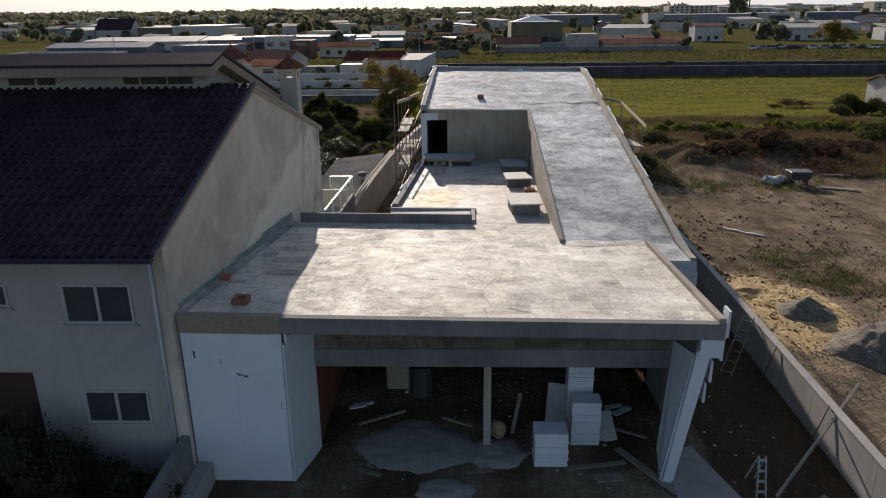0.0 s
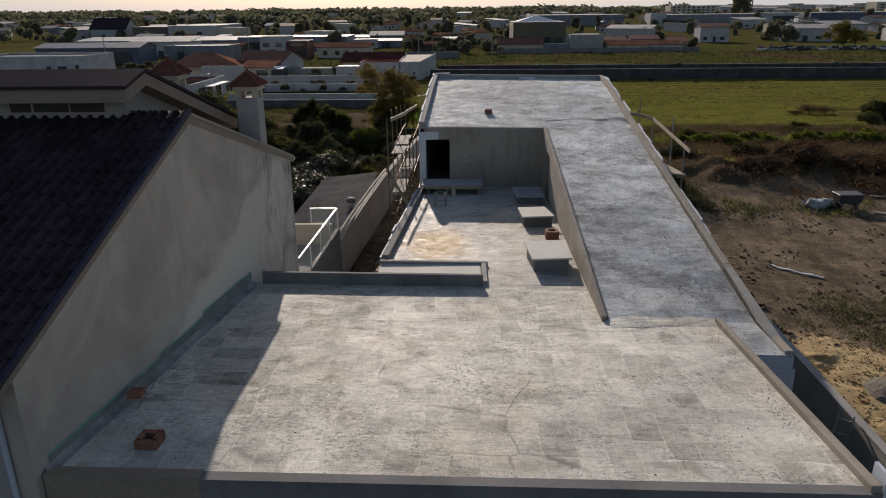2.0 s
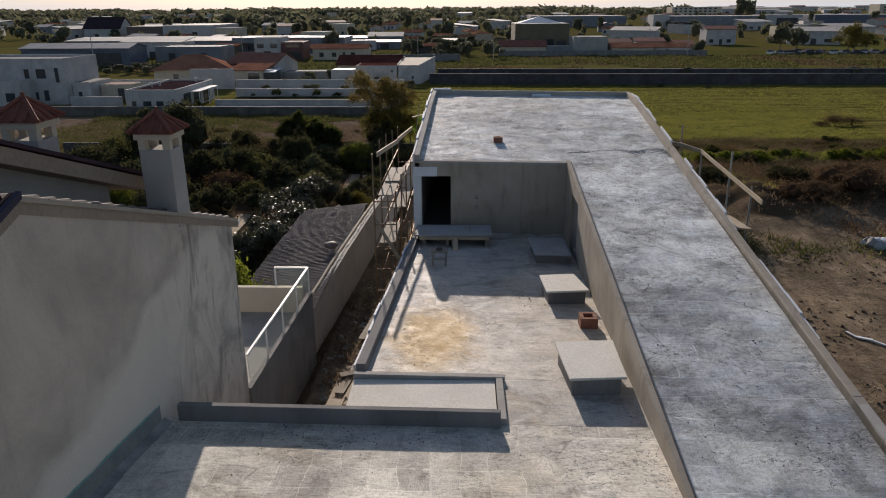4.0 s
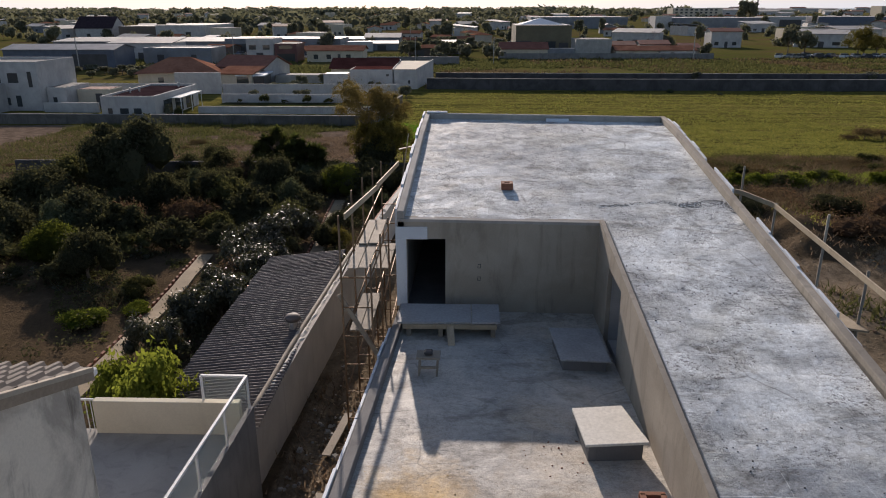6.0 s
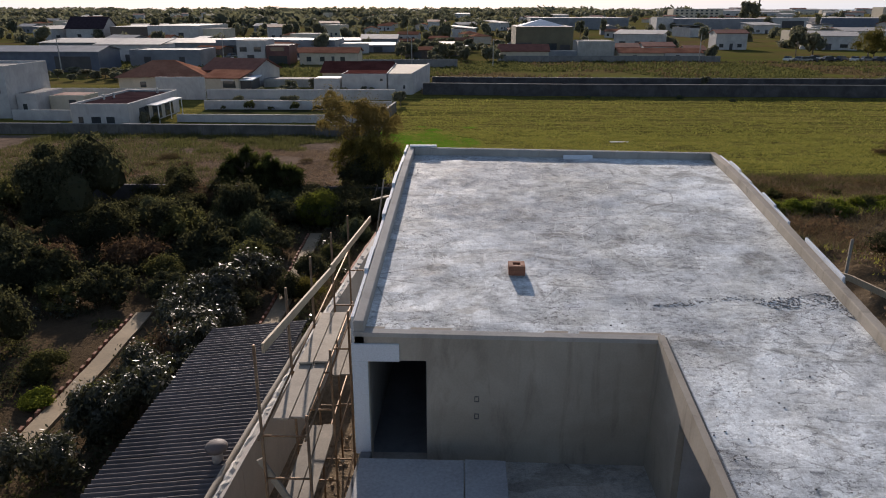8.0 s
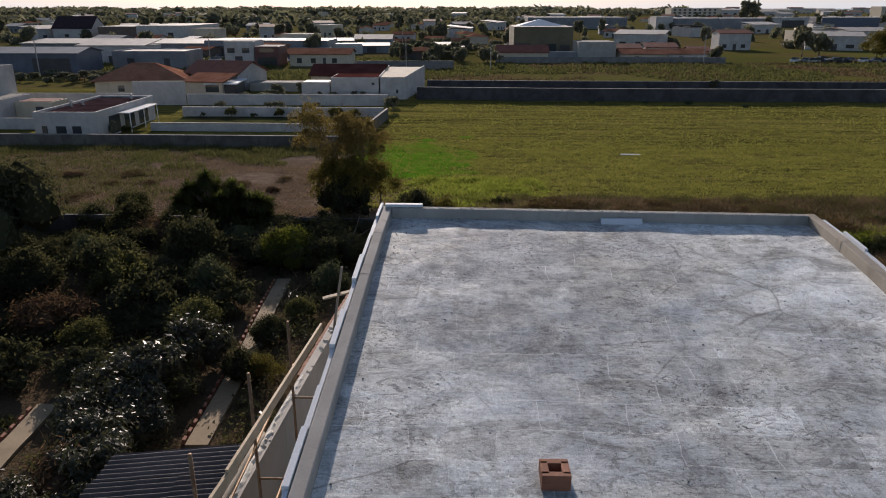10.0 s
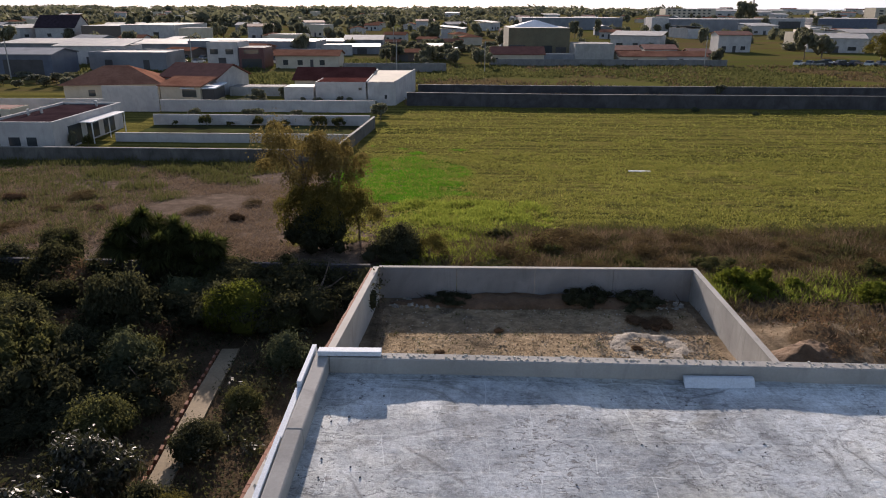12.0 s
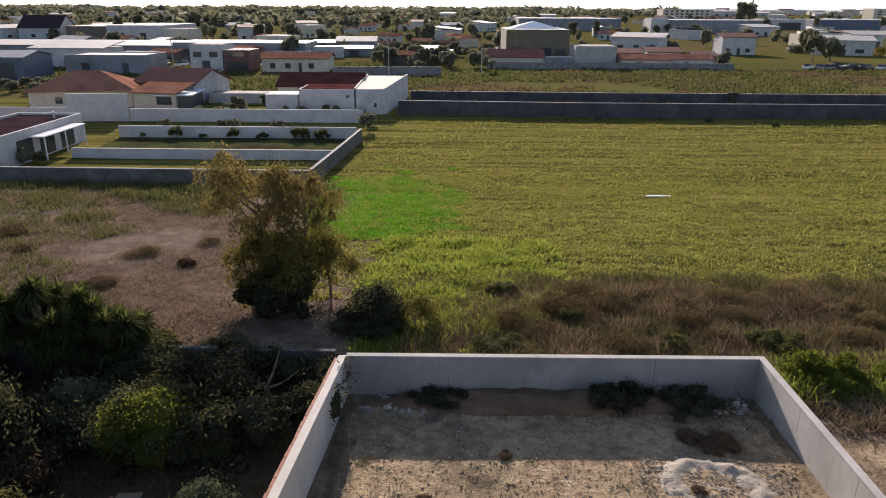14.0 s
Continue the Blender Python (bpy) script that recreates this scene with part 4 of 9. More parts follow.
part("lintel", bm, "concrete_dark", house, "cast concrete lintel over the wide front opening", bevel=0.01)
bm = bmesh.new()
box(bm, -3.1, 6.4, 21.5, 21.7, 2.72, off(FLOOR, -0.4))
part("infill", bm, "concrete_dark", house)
bm = bmesh.new()
box(bm, 1.37, 1.57, 21.5, 21.7, -0.6, 2.2)
part("column", bm, "concrete", house, "slim square concrete column", bevel=0.01)
bm = bmesh.new()
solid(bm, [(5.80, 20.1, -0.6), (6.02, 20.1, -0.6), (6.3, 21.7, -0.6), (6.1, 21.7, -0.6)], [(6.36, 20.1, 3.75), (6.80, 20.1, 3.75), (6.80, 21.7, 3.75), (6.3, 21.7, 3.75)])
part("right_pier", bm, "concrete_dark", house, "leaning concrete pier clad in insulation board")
bm = bmesh.new()
solid(bm, [(5.80, 20.03, -0.5), (6.05, 20.03, -0.5), (6.05, 20.09, -0.5), (5.80, 20.09, -0.5)], [(6.33, 20.03, 3.4), (6.66, 20.03, 3.4), (6.66, 20.09, 3.4), (6.33, 20.09, 3.4)])
part("insulation_board", bm, "eps", house)
bm = bmesh.new()
box(bm, 6.38, 6.86, 20.0, 20.08, 3.25, 4.12)
part("insulation_board", bm, "eps", house)
bm = bmesh.new()
solid(bm, [(5.74, 20.1, -0.5), (5.79, 20.1, -0.5), (6.09, 21.48, -0.5), (6.04, 21.48, -0.5)], [(6.28, 20.1, 3.3), (6.33, 20.1, 3.3), (6.26, 21.48, 3.0), (6.21, 21.48, 3.0)])
part("insulation_board", bm, "eps", house)
for k, (y0, y1, z0, z1, dx) in enumerate(((20.05, 20.4, 3.75, 4.42, 6.95), (20.05, 20.35, 3.15, 3.72, 6.88), (20.1, 20.32, 2.55, 3.1, 6.7), (20.1, 20.3, 2.0, 2.52, 6.6))):
    bm = bmesh.new()
    box(bm, dx, dx + 0.06, y0, y1, z0, z1)
    part("board_offcut", bm, "eps", house, "loose white insulation board on the side wall" if k == 0 else "")
for k, (x, z, w, h) in enumerate(((-4.55, 2.75, 0.16, 0.03), (-4.42, 2.71, 0.1, 0.05), (-4.62, 2.79, 0.05, 0.04), (-5.0, 3.1, 0.015, 0.14), (-3.62, 1.9, 0.015, 0.2), (-5.62, 3.3, 0.04, 0.2))):
    bm = bmesh.new()
    box(bm, x - w / 2, x + w / 2, YF - 0.006, YF - 0.001, z - h / 2, z + h / 2)
    part("scuff", bm, "membrane", house)
# brick courses that show over the lintel
bm0 = bmesh.new()
box(bm0, -0.145, 0.145, -0.012, 0.012, -0.09, 0.09)
brick_mesh = mesh_of("brick", bm0, M["brick_dark"], bevel=0.006)
for r in range(2):
    for k in range(30):
        ob = new("brick", brick_mesh)
        ob.parent = house
        ob.location = Vector((-2.9 + k * 0.305 + 0.15 * (r % 2), 21.492, 2.84 + r * 0.2)) - Vector(ORIGIN[house.name])

# white boards: rear block front, parapet sides, terrace edge
for x0, x1, z0, z1 in ((XL(YB) - 0.05, DX0 - 0.02, 3.25, 5.3), (XL(YB) - 0.05, -0.62, 5.302, 5.66)):
    bm = bmesh.new()
    box(bm, x0, x1, YB - 0.055, YB - 0.003, z0, z1)
    part("insulation_board", bm, "eps", house, "white insulation board beside the doorway", bevel=0.004)
rng = random.Random(4)
y = 43.7
while y < 54.4:
    L = rng.uniform(0.9, 1.1)
    bm = bmesh.new()
    d, t = rng.uniform(-0.01, 0.03), rng.uniform(0.16, 0.27)
    prism(bm, [(XL(y) - 0.09 - d, y), (XL(y) - 0.02, y), (XL(y + L) - 0.02, y + L), (XL(y + L) - 0.09 - d, y + L)], off(ROOF, -1.0), off(ROOF, t))
    part("insulation_board", bm, "eps", house, bevel=0.004)
    y += L + 0.012
y = 27.4
while y < 54.4:
    L = rng.uniform(0.9, 1.1)
    if rng.random() < 0.8 and y > 31:
        bm = bmesh.new()
        t = rng.uniform(0.22, 0.31) if y > 38 else rng.uniform(0.1, 0.24)
        prism(bm, [(XR(y) + 0.01, y), (XR(y) + 0.07, y), (XR(y + L) + 0.07, y + L), (XR(y + L) + 0.01, y + L)], off(ROOF, -1.0), off(ROOF, t))
        part("insulation_board", bm, "eps", house, bevel=0.004)
    y += L + 0.012
y = 31.5
while y < 41.0:
    L = rng.uniform(0.8, 1.1)
    bm = bmesh.new()
    t = rng.uniform(0.08, 0.26)
    prism(bm, [(XT(y) - 0.07, y), (XT(y) - 0.01, y), (XT(y + L) - 0.01, y + L), (XT(y + L) - 0.07, y + L)], off(FLOOR, -0.9), off(FLOOR, t))
    part("insulation_board", bm, "eps", house, bevel=0.004)
    y += L + 0.012
bm = bmesh.new()
prism(bm, [(XT(31.0) + 0.04, 29.36), (1.08, 29.36), (1.08, 31.0), (XT(31.0) + 0.04, 31.0)], 3.66, 3.745)
part("light_well_cover", bm, "cover_white", house, "whitewashed cover slab over the light well", bevel=0.008)
# white boards given a bluish grey that holds the shade on them
bm = bmesh.new()
box(bm, 6.99, 7.72, 24.83, 24.892, 3.3, off(FLOOR, -0.01))
part("insulation_board", bm, "board_face", house)
bm = bmesh.new()
box(bm, 7.3, 7.78, 24.79, 24.828, 2.85, 3.62)
part("insulation_board", bm, "board_face", house)

# ---- neighbouring house ----
nb = thing("neighbour_house", (-10.0, 26.0, -0.3), "white two-storey house with dark tiled roof and stained gable", "house")
XF = -17.0
EY, EZ, RY, RZ, BY, BZ = 19.27, 6.0, 26.4, 8.95, 33.2, 6.66
bm = bmesh.new()
gw = [(19.85, -0.6), (33.1, -0.6), (33.1, BZ - 0.03), (RY, RZ - 0.05), (19.85, 6.2)]
solid(bm, [(XH(y) - 0.28, y, z) for y, z in gw], [(XH(y), y, z) for y, z in gw])
part("gable_wall", bm, "gable_white", nb, "weathered white gable wall with grey runs")
WIN = [(-8.47, -6.83, 4.18, 5.17), (-8.42, -6.81, 1.49, 2.40), (-11.2, -9.75, 4.6, 5.17), (-10.9, -9.57, -0.2, 2.87)]
cuts = sorted({XF, XH(19.85) - 0.28, *[w[0] for w in WIN], *[w[1] for w in WIN]})
bm = bmesh.new()
for xa, xb in zip(cuts, cuts[1:]):
    holes = sorted((w[2], w[3]) for w in WIN if w[0] <= (xa + xb) / 2 <= w[1])
    z = -0.6
    for h0, h1 in holes + [(6.15, 6.15)]:
        if h0 > z:
            box(bm, xa, xb, 19.85, 20.1, z, h0)
        z = h1
bmesh.ops.remove_doubles(bm, verts=bm.verts[:], dist=0.0005)
part("front_wall", bm, "house_white", nb, "white painted front wall")
bm = bmesh.new()
box(bm, XF, XH(33) - 0.28, 32.85, 33.1, -0.6, BZ)
box(bm, XF, XF + 0.2, 20.1, 32.85, -0.6, 6.2)
part("back_wall", bm, "house_white", nb)
for k, (a, b, c, d) in enumerate(WIN[:3]):
    bm = bmesh.new()
    for p in ((a, a + 0.06, c, d), (b - 0.06, b, c, d), (a + 0.06, b - 0.06, c, c + 0.06), (a + 0.06, b - 0.06, d - 0.06, d), ((a + b) / 2 - 0.035, (a + b) / 2 + 0.035, c + 0.06, d - 0.06)):
        box(bm, p[0], p[1], 19.82, 19.9, p[2], p[3])
    wf = part("window", bm, "alu_dull", nb, "sliding window with white aluminium surround")
    for q in ((a + 0.06, (a + b) / 2 - 0.035), ((a + b) / 2 + 0.035, b - 0.06)):
        bm = bmesh.new()
        box(bm, q[0], q[1], 19.86, 19.872, c + 0.06, d - 0.06)
        part("pane", bm, "pane", wf)
    bm = bmesh.new()
    box(bm, a - 0.08, b + 0.08, 19.78, 19.849, c - 0.07, c - 0.004)
    part("sill", bm, "house_white", wf)
bm = bmesh.new()
box(bm, WIN[3][0], WIN[3][1], 19.95, 20.0, -0.5, 2.87)
part("door", bm, "door_dark", nb, "dark red front door in shade")
# roof deck, eaves and gutter
bm = bmesh.new()
sec = [(EY + 0.1, EZ - 0.14), (EY + 0.1, EZ), (RY, RZ - 0.02), (BY + 0.25, BZ - 0.12), (BY + 0.25, BZ - 0.26), (RY, RZ - 0.2)]
solid(bm, [(XF, y, z) for y, z in sec], [(XH(y) + 0.02, y, z) for y, z in sec])
part("roof_deck", bm, "cream_trim", nb, "cream painted eaves")
bm = bmesh.new()
box(bm, XF, XH(19.3) + 0.06, EY - 0.1, EY + 0.1, EZ - 0.10, EZ + 0.03)
part("gutter", bm, "gutter_blue", nb, "dark blue eaves gutter", bevel=0.02)
bm = bmesh.new()
solid(bm, [(XH(EY) + 0.02, EY, EZ + 0.02), (XH(EY) + 0.1, EY, EZ + 0.02), (XH(EY) + 0.1, EY, EZ + 0.12), (XH(EY) + 0.02, EY, EZ + 0.12)],
      [(XH(RY) + 0.02, RY, RZ + 0.02), (XH(RY) + 0.1, RY, RZ + 0.02), (XH(RY) + 0.1, RY, RZ + 0.12), (XH(RY) + 0.02, RY, RZ + 0.12)])
part("verge", bm, "gutter_blue", nb, "dark blue verge trim")
bm = bmesh.new()
for p, q in (((-6.28, 19.8, 5.85), (-6.28, 19.78, 0.4)),):
    tube(bm, p, q, 0.045, n=8)
part("downpipe", bm, "board_face", nb, "grey downpipe", smooth=True)

bm = bmesh.new()
box(bm, XF, XH(33.4) + 0.03, BY + 0.25, BY + 0.36, BZ - 0.22, BZ - 0.1)
part("gutter", bm, "alu_white", nb, "white eaves gutter at the back", bevel=0.02)
bm = bmesh.new()
solid(bm, [(XH(RY) - 0.03, RY, RZ - 0.02), (XH(RY) + 0.05, RY, RZ - 0.02), (XH(RY) + 0.05, RY, RZ + 0.05), (XH(RY) - 0.03, RY, RZ + 0.05)],
      [(XH(BY) - 0.03, BY + 0.25, BZ - 0.12), (XH(BY) + 0.05, BY + 0.25, BZ - 0.12), (XH(BY) + 0.05, BY + 0.25, BZ - 0.05), (XH(BY) - 0.03, BY + 0.25, BZ - 0.05)])
part("verge", bm, "render_grey", nb, "grey mortar verge of the back slope")
# teal primer daubed along the foot of the gable
bm = bmesh.new()
r = random.Random(6)
low_row, top_row, line_row = [], [], []
for k in range(90):
    y = lerp(20.2, 29.0, k / 89)
    h = 0.2 + (0.22 if y > 25.9 else 0.1 if y > 23.8 else 0.03) + 0.03 * nz(y, 0, 2.0, 3) + r.uniform(0, 0.012)
    z0 = FLOOR(XH(y), y)
    low_row.append(bm.verts.new((XH(y) + 0.006, y, z0 + 0.08)))
    top_row.append(bm.verts.new((XH(y) + 0.006, y, z0 + h)))
    line_row.append((XH(y) + 0.012, y, z0 + h))
for k in range(89):
    bm.faces.new((low_row[k], low_row[k + 1], top_row[k + 1], top_row[k]))
part("primer_strip", bm, "primer_wash", nb, "thin primer wash along the wall foot")
bm = bmesh.new()
rims = [[bm.verts.new((x, y, z + d * (0.012 + 0.012 * (nz(y, 0, 5, 2) + 0.4)))) for x, y, z in line_row] for d in (-1, 1)]
for k in range(len(line_row) - 1):
    bm.faces.new((rims[0][k], rims[0][k + 1], rims[1][k + 1], rims[1][k]))
part("primer_line", bm, "teal_paint", nb, "teal brush line along the wall foot")
# raised clerestory with its own roof
CE, CZ, CP, CPZ, CB, CBZ = 25.55, 9.58, 26.4, 9.86, 31.2, 8.13
bm = bmesh.new()
wall_c = [(26.2, 8.6), (30.6, 7.2), (30.6, 8.15), (26.5, 9.62), (26.2, 9.5)]
solid(bm, [(XF, y, z) for y, z in wall_c], [(XH(y) - 1.25, y, z) for y, z in wall_c])
part("clerestory_wall", bm, "house_white", nb, "raised white clerestory wall")
for k, (x0, x1) in enumerate(((-7.93, -7.21), (-8.74, -8.0), (-9.26, -8.83), (-11.88, -11.36), (-12.75, -12.0))):
    bm = bmesh.new()
    box(bm, x0, x1, 26.15, 26.22, 9.04, 9.24)
    w = part("window", bm, "pane", nb, "narrow dark clerestory window" if k == 0 else "")
bm = bmesh.new()
sec = [(CE, CZ - 0.27), (CE, CZ), (CP, CPZ - 0.02), (CB, CBZ), (CB, CBZ - 0.26), (CP, CPZ - 0.28)]
solid(bm, [(XF, y, z) for y, z in sec], [(XH(y) - 0.82, y, z) for y, z in sec])
part("clerestory_fascia", bm, "cream_trim", nb, "cream fascia of the raised roof")
bm = bmesh.new()
for (ya, za), (yb, zb) in (((CE - 0.06, CZ + 0.01), (CP, CPZ)), ((CP, CPZ), (CB + 0.05, CBZ + 0.02))):
    solid(bm, [(XF, ya, za), (XF, ya, za + 0.07), (XF, yb, zb + 0.07), (XF, yb, zb)], [(XH(ya) - 0.78, ya, za), (XH(ya) - 0.78, ya, za + 0.07), (XH(yb) - 0.78, yb, zb + 0.07), (XH(yb) - 0.78, yb, zb)])
part("clerestory_roof", bm, "tile_dark", nb)


def roof_tile():
    """One interlocking tile: a shallow pan and a roll."""
    bm = bmesh.new()
    prof = [(-0.13, 0.0), (-0.06, -0.012), (0.0, 0.0), (0.035, 0.058), (0.09, 0.066), (0.13, 0.0)]
    a = [bm.verts.new((x, -0.21, z + 0.045)) for x, z in prof]
    b = [bm.verts.new((x, 0.21, z)) for x, z in prof]
    c = [bm.verts.new((x, -0.21, z - 0.005)) for x, z in prof]
    for i in range(len(prof) - 1):
        bm.faces.new((a[i], a[i + 1], b[i + 1], b[i]))
        bm.faces.new((c[i], c[i + 1], a[i + 1], a[i]))
    return bm


def tile_field(parent, mat, x_left, x_right, ya, za, yb, zb, count, cat_near):
    """Tiles in courses up a slope: the nearest are parts, the rest one joined part."""
    L = math.hypot(yb - ya, zb - za)
    rows, ang, flip = int(L / 0.36), math.atan2(zb - za, abs(yb - ya)), (math.pi if yb < ya else 0.0)
    me = mesh_of("tile", roof_tile(), M[mat])
    base = [(v.co.copy()) for v in me.vertices]
    polys = [tuple(p.vertices) for p in me.polygons]
    V, F, made = [], [], 0
    rot = Matrix.Rotation(flip, 3, "Z") @ Matrix.Rotation(ang, 3, "X")
    r0 = random.Random(7)
    for r in range(rows):
        f = (r + 0.55) / rows
        y, z = lerp(ya, yb, f), lerp(za, zb, f) + 0.012
        xr = x_right(y)
        k = 0
        while xr - 0.13 - 0.25 * k > x_left:
            pos = Vector((xr - 0.13 - 0.25 * k, y + r0.uniform(-0.012, 0.012), z + r0.uniform(0, 0.008)))
            if made < count and k < cat_near:
                ob = new("tile", me)
                ob.parent = parent
                ob.location = pos - Vector(ORIGIN[parent.name])
                ob.rotation_euler = (ang, 0, flip + r0.uniform(-0.012, 0.012))
                made += 1
            else:
                o = len(V)
                V.extend([tuple(rot @ c + pos) for c in base])
                F.extend([tuple(i + o for i in p) for p in polys])
            k += 1
    me2 = bpy.data.meshes.new("tiles")
    offv = Vector(ORIGIN[parent.name])
    me2.from_pydata([tuple(Vector(v) - offv) for v in V], [], F)
    me2.materials.append(M[mat])
    ob = new("tiles", me2)
    ob.parent = parent
    tagged(ob, kind="stuff")


def chimney(at, w, h, label):
    x, y, z = at
    c = thing("chimney", (x, y, z), label, "chimney", "chimneys of the neighbouring house")
    bm = bmesh.new()
    box(bm, x - w / 2, x + w / 2, y - w / 2, y + w / 2, z, z + h - 0.32)
    part("shaft", bm, "house_white", c, bevel=0.01)
    bm = bmesh.new()
    box(bm, x - w / 2 - 0.05, x + w / 2 + 0.05, y - w / 2 - 0.05, y + w / 2 + 0.05, z + h - 0.12, z + h)
    for sx in (-1, 1):
        for sy in (-1, 1):
            box(bm, x + sx * (w / 2 - 0.07) - 0.07, x + sx * (w / 2 - 0.07) + 0.07, y + sy * (w / 2 - 0.07) - 0.07, y + sy * (w / 2 - 0.07) + 0.07, z + h - 0.32, z + h - 0.12)
    part("vent_head", bm, "beige_paint", c, "vent openings under a cream band")
    bm = bmesh.new()
    e, zt = w / 2 + 0.12, z + h
    solid(bm, [(x - e, y - e, zt), (x + e, y - e, zt), (x + e, y + e, zt), (x - e, y + e, zt)], [(x - 0.04, y - 0.04, zt + 0.34), (x + 0.04, y - 0.04, zt + 0.34), (x + 0.04, y + 0.04, zt + 0.34), (x - 0.04, y + 0.04, zt + 0.34)])
    cap = part("cap", bm, "tile_red", c, "red tiled pyramid cap")
    for sx, sy in ((-1, -1), (1, -1), (1, 1), (-1, 1)):
        bm = bmesh.new()
        tube(bm, (x + sx * e, y + sy * e, zt + 0.03), (x, y, zt + 0.38), 0.045, n=6)
        part("hip_tile", bm, "tile_red", cap)
    for side in range(4):
        for k in (-0.5, 0.0, 0.5):
            bm = bmesh.new()
            dx, dy = ((0, -1), (1, 0), (0, 1), (-1, 0))[side]
            px, py = -dy, dx
            tube(bm, (x + dx * e + px * k * e, y + dy * e + py * k * e, zt + 0.02), (x + dx * e * abs(k) * 0.9 + px * k * e * 0.9, y + dy * e * abs(k) * 0.9 + py * k * e * 0.9, zt + 0.34 * (1 - abs(k)) + 0.02), 0.035, n=5)
            part("cap_tile", bm, "tile_red", cap)
    bm = bmesh.new()
    tube(bm, (x, y, zt + 0.32), (x, y, zt + 0.46), 0.05, 0.03, 6)
    part("finial", bm, "tile_red", c)
    return c


chimney((-5.45, 30.95, 7.25), 0.6, 1.85, "white chimney with a red tiled cap over the gable")
chimney((-7.0, 29.4, 8.6), 0.6, 0.95, "low white chimney with a red tiled cap")

# back balcony of the neighbouring house with its glass guard
BALZ = 1.58
bal = thing("balcony", (-7.0, 36.3, -0.6), "paved back balcony with cream parapet and glass guard", "balcony")
bm = bmesh.new()
prism(bm, [(-13.0, 33.1), (XH(33.1), 33.1), (-4.78, 39.45), (-13.0, 39.45)], -0.6, BALZ)
part("deck", bm, "concrete", bal, "grey paved deck")
bm = bmesh.new()
box(bm, -8.6, -5.0, 39.25, 39.45, BALZ, 2.48)
part("parapet", bm, "balcony_cream", bal, "cream parapet", bevel=0.01)
bm = bmesh.new()
prism(bm, [(XH(33.1) - 0.08, 33.12), (XH(33.1) + 0.06, 33.12), (-4.72, 39.5), (-4.86, 39.5)], -0.6, 2.25)
part("side_wall", bm, "concrete_dark", bal, "dark unrendered side wall")
for k in range(4):
    f0, f1 = k / 4, (k + 1) / 4
    p, q = Vector((lerp(XH(33.1), -4.79, f0), lerp(33.2, 39.4, f0), 0)), Vector((lerp(XH(33.1), -4.79, f1), lerp(33.2, 39.4, f1), 0))
    bm = bmesh.new()
    bar(bm, (p.x, p.y + 0.04, 2.70), (q.x, q.y - 0.04, 2.70), 0.012, 0.78)
    part("glass_panel", bm, "glass", bal, "clear glass guard panel").visible_shadow = False
    bm = bmesh.new()
    bar(bm, (q.x, q.y, 2.25), (q.x, q.y, 3.15), 0.05, 0.05)
    part("post", bm, "alu_white", bal)
bm = bmesh.new()
bar(bm, (XH(33.1), 33.2, 3.14), (-4.79, 39.4, 3.14), 0.06, 0.05)
bar(bm, (-4.82, 39.4, 3.14), (-5.9, 39.4, 3.14), 0.06, 0.05)
bar(bm, (-5.9, 39.4, 2.48), (-5.9, 39.4, 3.12), 0.05, 0.05)
part("handrail", bm, "alu_white", bal, "white metal handrail")
bm = bmesh.new()
bar(bm, (-5.86, 39.4, 2.81), (-4.84, 39.4, 2.81), 0.012, 0.6)
part("glass_panel", bm, "glass", bal).visible_shadow = False
for k in range(14):
    bm = bmesh.new()
    tube(bm, (-8.7 - k * 0.12, 39.35, BALZ), (-8.7 - k * 0.12, 39.35, 2.46), 0.012, n=6)
    part("baluster", bm, "alu_white", bal)
bm = bmesh.new()
bar(bm, (-8.6, 39.35, 2.47), (-10.5, 39.35, 2.47), 0.05, 0.04)
part("top_rail", bm, "alu_white", bal)

# ---- boundary walls ----
LW_TOP = [(28, 1.0), (36, 1.2), (45, 1.5), (52, 1.55), (60, 1.3), (76.4, 0.42)]
RW_TOP = [(8, 1.2), (19, 1.0), (40, 0.85), (64, 0.5), (76.6, 0.38)]


def wall_run(name, xf, tops, y0, y1, th, side, mat, cap, label, n=16):
    w = thing(name, (xf((y0 + y1) / 2), (y0 + y1) / 2, -1.3), label, "wall", kind="structure")
    for k in range(n):
        ya, yb = lerp(y0, y1, k / n), lerp(y0, y1, (k + 1) / n) - 0.015
        bm = bmesh.new()
        prism(bm, [(xf(ya), ya), (xf(ya) + side * th, ya), (xf(yb) + side * th, yb), (xf(yb), yb)], -1.7, lambda x, y: table(tops, y))
        part("wall_panel", bm, mat, w)
        bm = bmesh.new()
        prism(bm, [(xf(ya) - side * 0.02, ya), (xf(ya) + side * (th + 0.02), ya), (xf(yb) + side * (th + 0.02), yb + 0.015), (xf(yb) - side * 0.02, yb + 0.015)], lambda x, y: table(tops, y) + 0.002, lambda x, y: table(tops, y) + 0.045)
        part("coping", bm, cap, w)
    return w


wall_run("wall_west", LEFT_WALL, LW_TOP, 30, 76.35, 0.22, -1, "boundary", "boundary", "rendered grey boundary wall with pale mortar on top", 15)
wall_run("wall_east", RIGHT_WALL, RW_TOP, 9, 76.6, 0.2, 1, "concrete", "concrete", "rendered grey boundary wall beside the earth plot", 20)
bw = thing("wall_north", (4.5, 76.5, -1.4), "rendered grey back wall of the plot", "wall", kind="structure")
